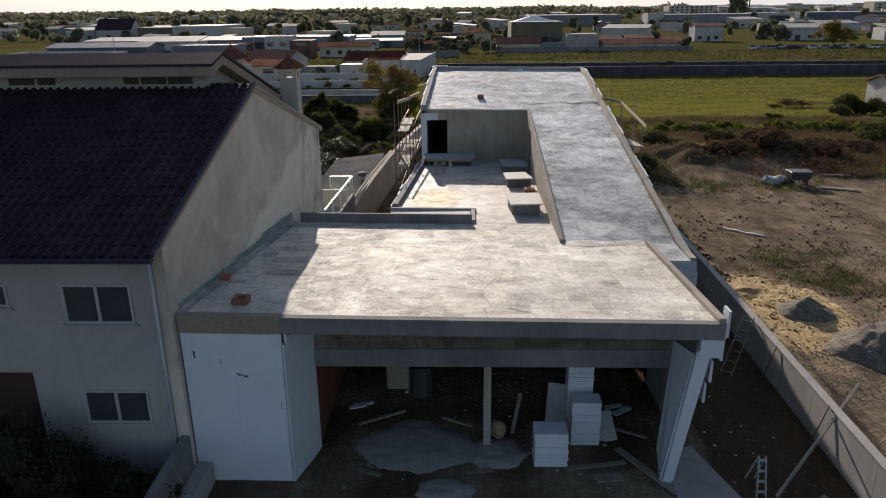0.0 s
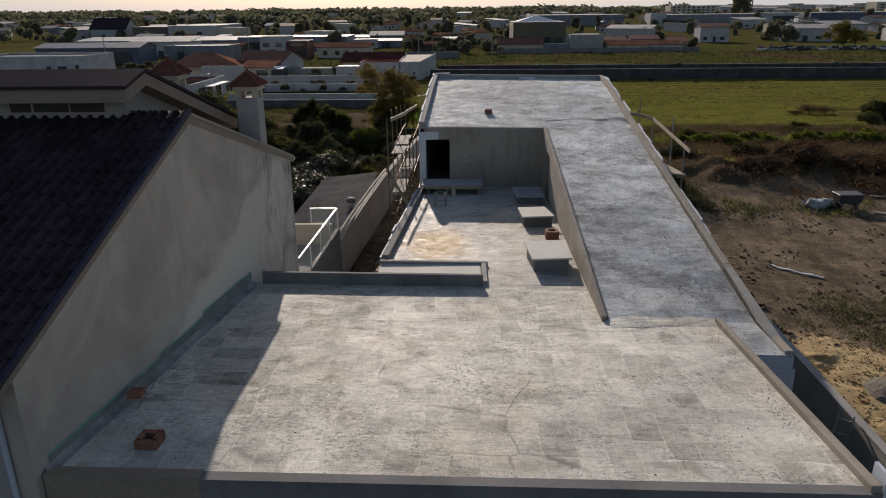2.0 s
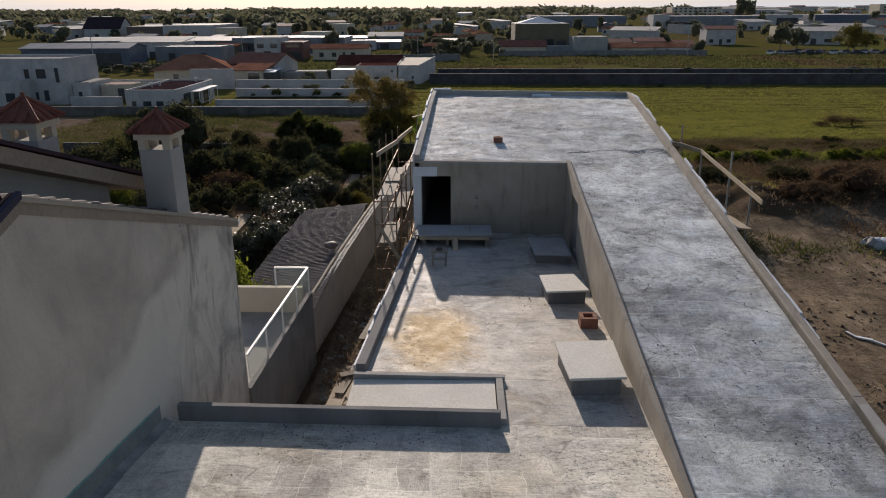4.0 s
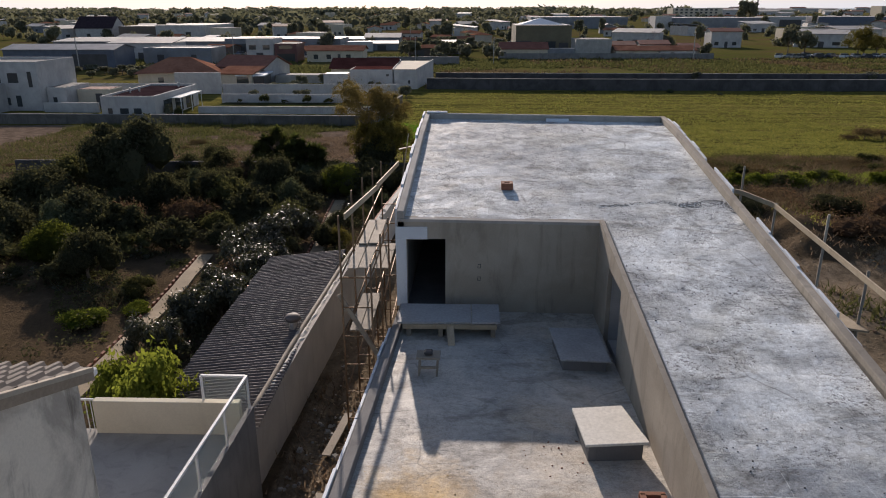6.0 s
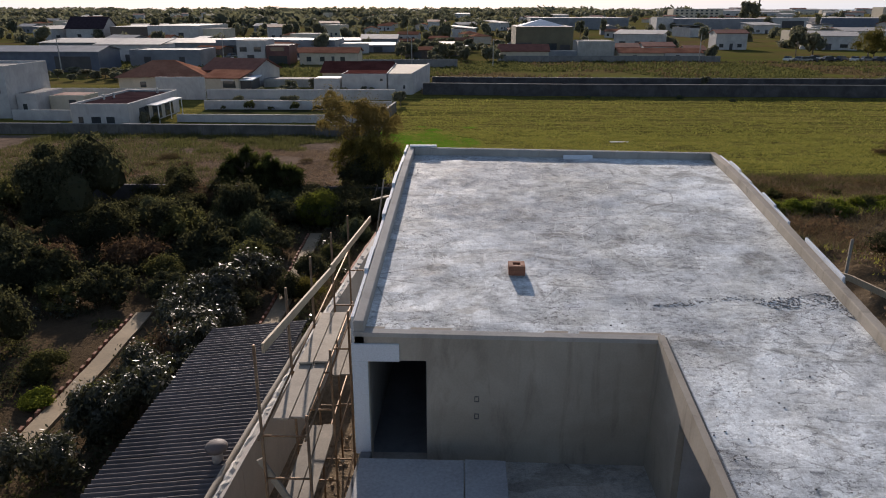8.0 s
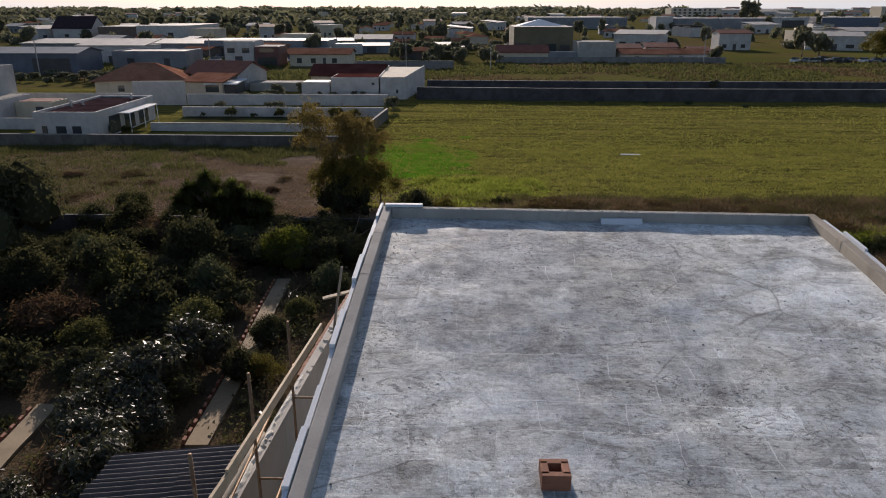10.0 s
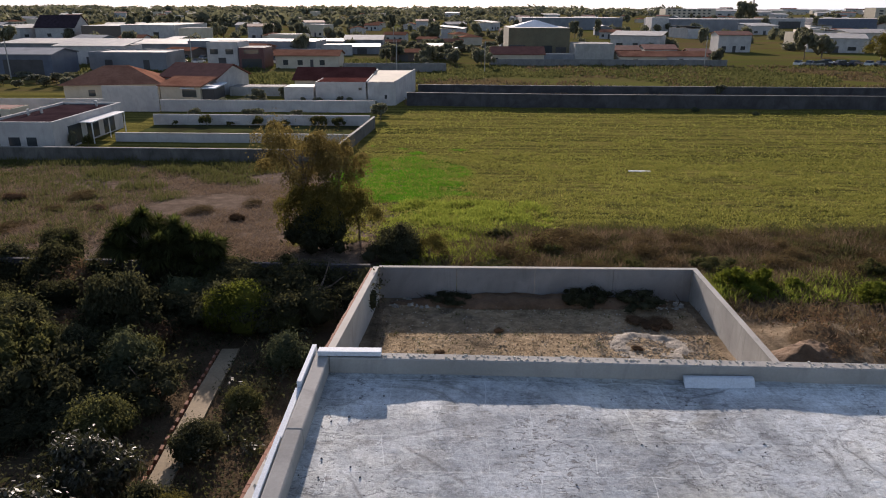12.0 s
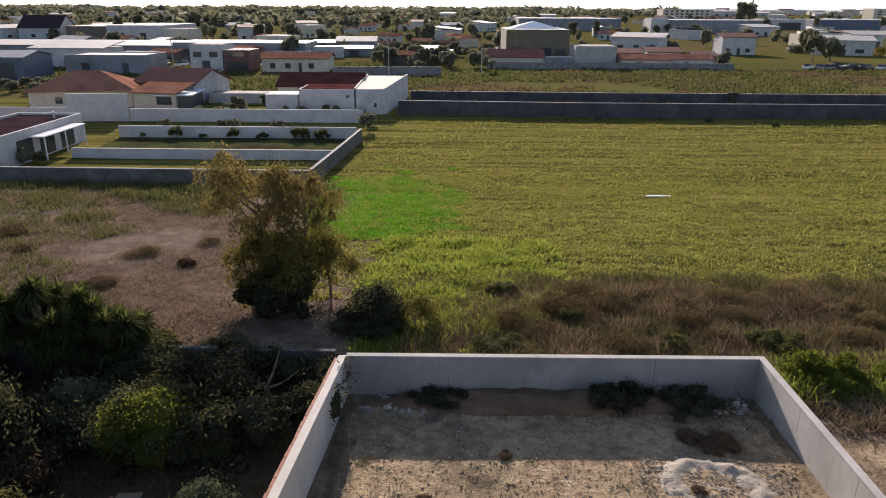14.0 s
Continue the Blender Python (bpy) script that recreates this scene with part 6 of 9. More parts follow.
def ladder(name, p, q, w, n, mat, label, legs=False):
    l = thing(name, p, label, "ladder")
    p, q = Vector(p), Vector(q)
    side = (q - p).cross(Vector((0, 0, 1))).normalized() * w / 2 if not legs else Vector((w / 2, 0, 0))
    for s in (-1, 1):
        bm = bmesh.new()
        bar(bm, p + side * s, q + side * s * (0.75 if legs else 1), 0.03, 0.07)
        part("rail", bm, mat, l)
        if legs:
            bm = bmesh.new()
            bar(bm, p + Vector((0, 0.75, 0)) + side * s, q + side * s * 0.75, 0.03, 0.04)
            part("back_leg", bm, mat, l)
    for k in range(n):
        c = p.lerp(q, (k + 0.6) / n)
        bm = bmesh.new()
        bar(bm, c - side * 0.95, c + side * 0.95, 0.08 if legs else 0.03, 0.03)
        part("rung", bm, mat, l)
    return l


ladder("step_ladder", (8.1, 19.55, -0.32), (8.1, 19.8, 0.7), 0.22, 4, "alu_dull", "white aluminium step ladder standing in the side yard", True)
ladder("timber_ladder", (9.3, 25.6, -0.4), (10.42, 27.0, 1.12), 0.35, 6, "wood_old", "weathered timber ladder leaning on the boundary wall")
bm = bmesh.new()
bar(bm, (8.4, 19.4, -0.15), (11.6, 22.3, 1.3), 0.07, 0.07)
single("timber_pole", bm, "wood_old", "long grey timber resting over the boundary wall", "pole")
for k, (ya, yb) in enumerate(((25.0, 25.1), (21.5, 21.6))):
    bm = bmesh.new()
    tube(bm, (RIGHT_WALL(ya) - 0.05, ya, table(RW_TOP, ya) + 0.1), (RIGHT_WALL(ya) - 0.25, ya + 0.3, -0.4), 0.02, n=6)
    single("steel_bar", bm, "steel_rust", "thin rusty bar hanging down the boundary wall", "bar", smooth=True)

# ---- neighbour's front garden ----
bm = bmesh.new()
prism(bm, [(-6.15, 9), (-5.93, 9), (-5.93, 19.82), (-6.15, 19.82)], -0.7, lambda x, y: 1.15 if y > 15 else 0.6)
single("wall_front", bm, "concrete_dark", "low dark concrete wall between the front gardens", "wall", kind="structure", bevel=0.01)
bm = bmesh.new()
box(bm, -5.92, -5.5, 12.0, 19.95, -0.6, 0.28)
single("kerb_block", bm, "concrete", "concrete strip along the low wall", "kerb", kind="structure", bevel=0.02)
stp = thing("front_steps", (-10.6, 18.6, -0.5), "grey concrete steps to the neighbour's door", "steps")
for k in range(5):
    bm = bmesh.new()
    box(bm, -11.6, -9.7, 17.0 + k * 0.32, 19.8, -0.5 + k * 0.002, -0.32 + k * 0.17)
    part("step", bm, "concrete", stp, bevel=0.01)

# ---- garden shed ----
shed = thing("garden_shed", (-6.4, 47.0, -0.9), "long low shed with a dark corrugated sheet roof", "shed")
SHZ = lambda x, y: 1.14 + 0.36 * (x + 8.0) / 3.4
bm = bmesh.new()
box(bm, -7.7, -4.95, 39.8, 53.4, -1.0, lambda x, y: SHZ(x, y) - 0.06)
part("shed_body", bm, "concrete_dark", shed)


def corrugated(parent, xa, xb, ya, yb, zf, pitch, amp, mat, name="sheet"):
    """One corrugated sheet with ribs running across its slope."""
    bm = bmesh.new()
    n = max(10, int(round((yb - ya) / pitch)) * 10)
    lo, hi, lo2, hi2 = [], [], [], []
    for k in range(n + 1):
        y = lerp(ya, yb, k / n)
        dz = amp * math.sin(2 * math.pi * k / 10)
        for lst, x, d in ((lo, xa, 0), (hi, xb, 0)):
            lst.append(bm.verts.new((x, y, zf(x, y) + dz)))
    for k in range(n):
        bm.faces.new((lo[k], hi[k], hi[k + 1], lo[k + 1]))
    ob = part(name, bm, mat, parent, smooth=True)
    return ob


rng = random.Random(9)
for i in range(13):
    y0 = 39.7 + i * 1.06
    for j, (xa, xb) in enumerate(((-8.06, -6.9), (-6.98, -5.8), (-5.88, -4.72))):
        d = rng.uniform(0, 0.012) + 0.012 * j
        corrugated(shed, xa + rng.uniform(-0.04, 0.04), xb, y0 - 0.04, y0 + 1.06, lambda x, y, d=d: SHZ(x, y) + d, 0.19, 0.036, "fibre_dark")
vent = thing("vent_cowl", (-5.2, 45.6, 1.4), "grey domed vent cowl on the shed roof", "vent")
bm = bmesh.new()
tube(bm, (-5.2, 45.6, 1.3), (-5.2, 45.6, 1.78), 0.13, n=12)
part("pipe", bm, "fibre_grey", vent, smooth=True)
bm = bmesh.new()
bmesh.ops.create_uvsphere(bm, u_segments=14, v_segments=8, radius=0.27)
bmesh.ops.scale(bm, vec=(1, 1, 0.55), verts=bm.verts[:])
bmesh.ops.translate(bm, vec=(-5.2, 45.6, 1.84), verts=bm.verts[:])
part("cowl", bm, "fibre_dark", vent, smooth=True)

# white mortar slopped along the top of the garden-side wall
bm = bmesh.new()
r = random.Random(14)
rows_ = []
y = 31.0
while y < 57.0:
    zt, x0 = table(LW_TOP, y) + 0.044, LEFT_WALL(y)
    w_, h = 0.13 + 0.07 * nz(y, 0, 1.9, 8) + r.uniform(-0.02, 0.02), 0.035 + 0.03 * nz(y, 3, 2.3, 9) + r.uniform(0, 0.025)
    a = x0 - 0.21 + r.uniform(-0.015, 0.015)
    rows_.append([bm.verts.new(p_) for p_ in ((a, y, zt - 0.03), (a + 0.02, y, zt + h * 0.8), (a + w_ * 0.6, y, zt + h), (a + w_, y, zt + 0.004), (a + w_ + 0.02, y, zt - 0.03))])
    y += r.uniform(0.09, 0.2)
for a, b in zip(rows_, rows_[1:]):
    for i in range(4):
        bm.faces.new((a[i], b[i], b[i + 1], a[i + 1]))
single("mortar_coping", bm, "cover_white", "pale lumps of mortar along the wall top", "mortar", kind="structure")
# two open junction boxes in the rear wall
for z in (4.49, 4.11):
    bm = bmesh.new()
    for q in ((0.815, 0.83, z - 0.06, z + 0.06), (0.89, 0.905, z - 0.06, z + 0.06), (0.83, 0.89, z - 0.06, z - 0.045), (0.83, 0.89, z + 0.045, z + 0.06)):
        box(bm, q[0], q[1], YB - 0.012, YB + 0.002, q[2], q[3])
    jb = single("junction_box", bm, "dark_metal", "small open junction box in the grey wall", "junction box")
# ---- garden path with brick edging ----
gp = thing("garden_path", (-10.0, 62.0, -1.0), "narrow cement garden path with red brick edging", "path", kind="structure")
PTS_A = [(-7.2, 56.4), (-7.42, 62.0), (-7.7, 66.5), (-7.97, 70.6)]
PTS_B = [(-12.25, 44.0), (-12.3, 47.5), (-12.5, 51.0), (-12.65, 54.5), (-12.9, 58.6)]
brick_edge_bm = bmesh.new()
box(brick_edge_bm, -0.05, 0.05, -0.12, 0.12, -0.08, 0.12)
edge_mesh = mesh_of("brick", brick_edge_bm, M["brick"], bevel=0.01)
for (xa, ya), (xb, yb) in [*zip(PTS_A, PTS_A[1:]), *zip(PTS_B, PTS_B[1:])]:
    bm = bmesh.new()
    d = Vector((xb - xa, yb - ya, 0))
    s = Vector((d.y, -d.x, 0)).normalized() * 0.34
    n = 5
    prev = None
    for k in range(n + 1):
        c = Vector((lerp(xa, xb, k / n), lerp(ya, yb, k / n), 0))
        row = [bm.verts.new((c.x + s.x * f, c.y + s.y * f, land(c.x, c.y) + 0.10)) for f in (-1, -0.3, 0.3, 1)]
        if prev:
            for i in range(3):
                bm.faces.new((prev[i], prev[i + 1], row[i + 1], row[i]))
        prev = row
    r = bmesh.ops.extrude_face_region(bm, geom=bm.faces[:])
    bmesh.ops.translate(bm, vec=(0, 0, -0.25), verts=[v for v in r["geom"] if isinstance(v, bmesh.types.BMVert)])
    part("path_strip", bm, "path", gp)
    L = d.length
    for k in range(int(L / 0.5)):
        c = Vector((xa, ya, 0)).lerp(Vector((xb, yb, 0)), (k + 0.5) * 0.5 / L) - s * 1.3
        ob = new("brick", edge_mesh)
        ob.parent = gp
        ob.location = Vector((c.x, c.y, land(c.x, c.y) + 0.06)) - Vector(ORIGIN[gp.name])
        ob.rotation_euler = (0, 0.25, math.atan2(-d.x, d.y))

M["gravel_pale"] = plain("gravel_pale", (0.25, 0.215, 0.17), (0.36, 0.32, 0.265), 0.95, big=1.0, fine=18, bump=0.9, dist=0.04)
# ---- back yard of the plot ----
heap("gravel_ring", 8.5, 71.2, 1.9, 1.7, 0.08, "gravel_pale", "hollowed grey gravel heap in the back yard", land, "heap", 13, 0.9, 60, ring=True, grit=0.035)
scatter("rubble_heap", 480, (4.35, 5.85, 68.7, 70.1, lambda x, y: (x - 5.1) ** 2 / 0.56 + (y - 69.4) ** 2 / 0.5 < 1), lambda x, y: land(x, y) + 0.32 * max(0.0, 1 - ((x - 5.1) ** 2 / 0.56 + (y - 69.4) ** 2 / 0.5)), 0.085, "cover_white", "heap of white plaster rubble", "rubble", 41, 0.9)
heap("rubble_base", 5.1, 69.4, 0.85, 0.8, 0.12, "cement_heap", "grey base of the plaster rubble heap", land, "heap", 17, 0.4, 16)
bm = bmesh.new()
pts = [(7.0, 66.1), (7.5, 66.3), (7.9, 66.8), (8.0, 67.4), (8.1, 67.9), (8.4, 68.3), (8.9, 68.45)]
pipe(bm, [(x, y, land(x, y) + 0.05) for x, y in pts], 0.045, 7)
single("drain_hose", bm, "dark_metal", "black drain hose curled on the bare earth", "hose", smooth=True)
scatter("stones", 1500, (-2.4, 11.3, 56.5, 76.2), land, 0.045, "slab_pale", "small stones on the bare earth of the yard", "stones", 42, 0.6)
scatter("gravel_spill", 1600, (6.3, 11.0, 69.0, 73.4, lambda x, y: ((x - 8.7) / 2.3) ** 2 + ((y - 71.2) / 2.0) ** 2 < 1), land, 0.05, "gravel_pale", "loose grey gravel round the hollowed heap", "gravel", 49, 0.7)
scatter("clods", 2800, (-2.4, 11.3, 56.5, 76.2), land, 0.075, "clod", "dry clods of earth in the yard", "earth", 43, 0.6)
scatter("wall_rubble", 46, (-2.2, 11.2, 75.3, 76.2), land, 0.2, "slab_pale", "pale broken slabs along the foot of the back wall", "rubble", 54, 0.4)
scatter("gravel_spill", 1500, (6.2, 10.6, 68.9, 73.6, lambda x, y: ((x - 8.3) / 2.2) ** 2 + ((y - 71.2) / 2.2) ** 2 < 1 + 0.3 * nz(x, y, 1.2, 5)), land, 0.035, "gravel_pale", "pale gravel trodden round the hollow heap", "gravel", 55, 0.5)
scatter("wall_rubble", 170, (-2.2, 11.2, 75.2, 76.3), land, 0.16, "cement_heap", "rubble along the foot of the back wall", "rubble", 44, 0.7)
heap("earth_bank", 4.0, 75.9, 6.5, 0.9, 0.35, "earth_heap", "low bank of earth along the back wall", land, "earth", 19, 0.5, 30, sharp=1.6)

# ---- earth plot beside the site ----
heap("gravel_heap", 14.0, 30.4, 1.25, 1.05, 0.85, "gravel", "heap of dark gravel on yellow sand", land, "heap", 23, 0.22, 60, grit=0.035)
heap("gravel_heap", 15.4, 27.2, 2.1, 1.8, 1.1, "gravel", "large heap of grey gravel", land, "heap", 25, 0.22, 70, grit=0.04)
heap("sand_heap", 13.2, 30.9, 2.5, 4.4, 0.1, "sand", "low spread heap of yellow sand with hollows", land, "heap", 27, 0.5, 60, sharp=2.4, grit=0.018)
heap("sand_heap", 12.7, 32.7, 0.9, 0.8, 0.35, "sand", "small heap of yellow sand", land, "heap", 37, 0.5, 36, grit=0.04)
scatter("sand_clods", 1400, (11.0, 15.6, 26.8, 35.2), lambda x, y: land(x, y) + 0.07 * max(0.0, 1 - ((x - 13.2) / 2.5) ** 2 - ((y - 30.9) / 4.4) ** 2), 0.07, "sand", "clods of damp yellow sand", "sand", 67, 0.6)
scatter("sand_clods", 700, (11.0, 15.6, 26.8, 35.2), lambda x, y: land(x, y) + 0.07 * max(0.0, 1 - ((x - 13.2) / 2.5) ** 2 - ((y - 30.9) / 4.4) ** 2), 0.05, "clod", "dark clods strewn on the sand", "earth", 68, 0.6)
heap("earth_heap", 13.6, 69.4, 1.6, 1.3, 0.85, "earth_heap", "heap of red-brown earth by the boundary wall", land, "heap", 29, 0.25, 60, grit=0.05)
heap("earth_heap", 14.2, 66.6, 1.5, 1.3, 0.6, "earth_heap", "heap of brown earth by the boundary wall", land, "heap", 35, 0.25, 60, grit=0.05)
scatter("stones", 1200, (11.4, 32, 20, 58), land, 0.035, "slab_pale", "stones strewn over the earth plot", "stones", 45, 0.6)
scatter("clods", 1600, (11.2, 26, 24, 60), land, 0.06, "clod", "clods of dug earth", "earth", 46, 0.7)
scatter("gravel_spill", 1500, (11.2, 17, 24, 31), land, 0.045, "gravel", "spilled gravel by the boundary wall", "gravel", 47, 0.6)
scatter("clods", 1500, (11.6, 26, 27, 52, lambda x, y: nz(x, y, 0.3, 83) > -0.05), land, 0.12, "earth_heap", "dark lumps of dug earth on the plot", "earth", 50, 0.6)
scatter("spoil", 700, (8.6, 12.6, 34, 56, lambda x, y: x > RIGHT_WALL(y) + 0.3), land, 0.2, "earth_heap", "dark dug spoil along the boundary wall", "earth", 48, 0.7)
bm = bmesh.new()
pts = [(14.95, 42.4), (15.1, 41.95), (15.5, 41.6), (15.8, 41.2), (16.2, 40.9), (16.5, 40.6)]
for k, ((xa, ya), (xb, yb)) in enumerate(zip(pts, pts[1:])):
    bar(bm, (xa, ya, land(xa, ya) + 0.06), (xb, yb, land(xb, yb) + 0.05 + 0.03 * (k % 2)), 0.09 + 0.05 * (k % 2), 0.05)
single("plastic_strip", bm, "eps", "crumpled white plastic strip on the bare earth", "plastic")
jk = thing("rubbish_heap", (22.3, 52.9, -0.5), "heap of rubbish with bags and boards on the plot", "rubbish")
zj = land(22.3, 52.9)
rng = random.Random(12)
for k in range(9):
    bm = bmesh.new()
    x, y = 21.4 + rng.uniform(0, 1.5), 52.4 + rng.uniform(0, 0.9)
    bmesh.ops.create_icosphere(bm, subdivisions=2, radius=rng.uniform(0.25, 0.42))
    for v in bm.verts:
        v.co *= 1 + 0.35 * nz(v.co.x * 4 + k, v.co.y * 4 + v.co.z * 3, 1, k)
    bmesh.ops.translate(bm, vec=(x, y, zj + rng.uniform(0.1, 0.35)), verts=bm.verts[:])
    part("bag", bm, ("eps", "fibre_grey", "board_grey")[k % 3], jk, "crumpled sack" if k == 0 else "")
for k in range(6):
    bm = bmesh.new()
    x, y = 21.5 + rng.uniform(0, 2.6), 52.5 + rng.uniform(-0.4, 0.9)
    bar(bm, (x, y, zj + 0.2), (x + rng.uniform(-1, 1), y + rng.uniform(-0.5, 0.6), zj + rng.uniform(0.1, 1.4)), 0.09, 0.04)
    part("board", bm, "wood_old", jk)
bm = bmesh.new()
solid(bm, [(23.0, 52.4, zj + 0.35), (24.2, 52.4, zj + 0.35), (24.2, 53.2, zj + 0.35), (23.0, 53.2, zj + 0.35)], [(22.85, 52.25, zj + 0.95), (24.35, 52.25, zj + 0.95), (24.35, 53.35, zj + 0.95), (22.85, 53.35, zj + 0.95)])
part("crate", bm, "dark_metal", jk, "dark metal skip", bevel=0.03)
for x in (23.1, 24.0):
    bm = bmesh.new()
    box(bm, x, x + 0.15, 52.5, 53.1, zj - 0.05, zj + 0.35)
    part("foot", bm, "dark_metal", jk)
for p, q, w in (((24.6, 51.6, -0.4), (26.6, 50.6, -0.35), 0.35), ((25.2, 57.0, -0.3), (27.6, 56.2, -0.25), 0.3), ((26.4, 55.4, -0.3), (28.2, 54.9, -0.28), 0.3)):
    bm = bmesh.new()
    bar(bm, (p[0], p[1], land(p[0], p[1]) + 0.08), (q[0], q[1], land(q[0], q[1]) + 0.1), w, 0.06)
    single("plank", bm, "wood_old", "grey plank lying on the earth plot", "plank", group="planks on site", bevel=0.005)
bm = bmesh.new()
bar(bm, (17.0, 110.4, land(17, 110.4) + 0.1), (19.1, 110.6, land(19, 110.6) + 0.1), 0.3, 0.08)
single("white_pipe", bm, "eps", "white length of pipe lying in the field", "pipe")

# boards and debris in the side passage
for k, (p, q, w) in enumerate((((-3.55, 37.2, 0), (-3.2, 39.6, 0), 0.3), ((-3.05, 37.6, 0), (-2.85, 40.3, 0), 0.22), ((-3.7, 38.3, 0), (-2.7, 38.7, 0), 0.3), ((-2.75, 40.6, 0), (-2.55, 43.0, 0), 0.2), ((-3.4, 41.2, 0), (-3.1, 43.4, 0), 0.25), ((-3.75, 35.0, 0), (-3.5, 36.6, 0), 0.5))):
    bm = bmesh.new()
    bar(bm, (p[0], p[1], land(p[0], p[1]) + 0.07 + 0.04 * (k % 3)), (q[0], q[1], land(q[0], q[1]) + 0.1 + 0.05 * (k % 3)), w, 0.05)
    single("plank", bm, "wood" if k % 2 else "wood_old", "site plank lying in the side passage", "plank", group="planks on site", bevel=0.005)
scatter("passage_rubble", 420, (-4.2, -2.1, 33, 50), land, 0.1, "clod", "broken blocks and dirt in the side passage", "rubble", 71, 0.7)
scatter("passage_rubble", 90, (-4.1, -2.1, 33, 50), land, 0.09, "slab_pale", "pale rubble in the side passage", "rubble", 72, 0.7)

# ---- plants ----
def rand_dirs(r, n):
    v = r.normal(size=(n, 3))
    return v / np.linalg.norm(v, axis=1)[:, None]


def leaf_mesh(name, seed, n, leaf, lumps, mat, spread=0.62, lump_r=0.45, flat=0.85, core=True, narrow=0.55, sprays=0):
    """A crown about 1 m in radius: lumps of small leaves with gaps between, uneven at the rim."""
    r = np.random.default_rng(seed)
    cs = rand_dirs(r, lumps) * (r.uniform(0.25, 1.0, (lumps, 1)) ** 0.6) * spread
    cs[:, 2] = np.abs(cs[:, 2]) * flat + 0.1
    rs = lump_r * r.uniform(0.55, 1.15, lumps)
    pick = r.integers(0, lumps, n)
    d = rand_dirs(r, n)
    d[:, 2] = np.where(d[:, 2] < -0.35, -d[:, 2], d[:, 2])
    rad = rs[pick] * (r.uniform(0.55, 1.08, n) ** 0.45)
    p = cs[pick] + d * rad[:, None] * np.array([1, 1, 0.85])
    if sprays:
        k = n // 6
        p[:k] += d[:k] * r.uniform(0, 0.22, (k, 1))
    nrm = d + r.normal(scale=0.6, size=(n, 3)) + np.array([0, 0, 0.3])
    nrm /= np.linalg.norm(nrm, axis=1)[:, None]
    t = np.cross(nrm, rand_dirs(r, n))
    t /= np.linalg.norm(t, axis=1)[:, None]
    b = np.cross(nrm, t)
    s = (leaf * r.uniform(0.55, 1.25, n))[:, None]
    quad = np.stack([p - t * s, p + b * s * narrow, p + t * s, p - b * s * narrow], 1).reshape(-1, 3)
    V = quad.tolist()
    F = [(4 * i, 4 * i + 1, 4 * i + 2, 4 * i + 3) for i in range(n)]
    if core:
        for c, rr in zip(cs, rs):
            o = len(V)
            ico = [(0, 0, 1), (0.89, 0, 0.45), (0.28, 0.85, 0.45), (-0.72, 0.53, 0.45), (-0.72, -0.53, 0.45), (0.28, -0.85, 0.45), (0.72, 0.53, -0.45), (-0.28, 0.85, -0.45), (-0.89, 0, -0.45), (-0.28, -0.85, -0.45), (0.72, -0.53, -0.45), (0, 0, -1)]
            V += [[c[k] + v[k] * rr * 0.72 for k in range(3)] for v in ico]
            tri = [(0, 1, 2), (0, 2, 3), (0, 3, 4), (0, 4, 5), (0, 5, 1), (1, 6, 2), (2, 7, 3), (3, 8, 4), (4, 9, 5), (5, 10, 1), (6, 7, 2), (7, 8, 3), (8, 9, 4), (9, 10, 5), (10, 6, 1), (11, 7, 6), (11, 8, 7), (11, 9, 8), (11, 10, 9), (11, 6, 10)]
            F += [tuple(i + o for i in f) for f in tri]
    me = bpy.data.meshes.new(name)
    me.from_pydata(V, [], F)
    me.materials.append(M[mat])
    return me


def stems(seed, h, r0, limbs, reach):
    """Tapered trunk with limbs that rise into the crown, for a crown 1 m in radius."""
    r = random.Random(seed)
    bm = bmesh.new()
    top_p = Vector((r.uniform(-0.06, 0.06), r.uniform(-0.06, 0.06), h))
    mid = Vector((top_p.x * 0.3 + r.uniform(-0.04, 0.04), r.uniform(-0.04, 0.04), h * 0.5))
    tube(bm, (0, 0, -0.12), mid, r0, r0 * 0.8, 7)
    tube(bm, mid, top_p, r0 * 0.8, r0 * 0.6, 7)
    for k in range(limbs):
        a = k * 6.28 / limbs + r.uniform(-0.4, 0.4)
        s = mid.lerp(top_p, r.uniform(0.3, 1.0))
        e = s + Vector((math.cos(a) * reach * r.uniform(0.6, 1), math.sin(a) * reach * r.uniform(0.6, 1), reach * r.uniform(0.5, 1.0)))
        m = s.lerp(e, 0.5) + Vector((0, 0, -0.04))
        tube(bm, s, m, r0 * 0.45, r0 * 0.3, 5)
        tube(bm, m, e, r0 * 0.3, r0 * 0.12, 5)
    return bm


PROTO = {}


def proto(kind, mat, seed, n, leaf, lumps, trunk_h=0.15, trunk_r=0.05, limbs=4, name="bush", **kw):
    """A plant built once about the origin, to be copied."""
    me = leaf_mesh("crown", seed, n, leaf, lumps, mat, **kw)
    bm = stems(seed, trunk_h + 0.25, trunk_r, limbs, 0.45)
    PROTO[kind] = (name, me, mesh_of("trunk", bm, M["bark"], smooth=True), trunk_h)


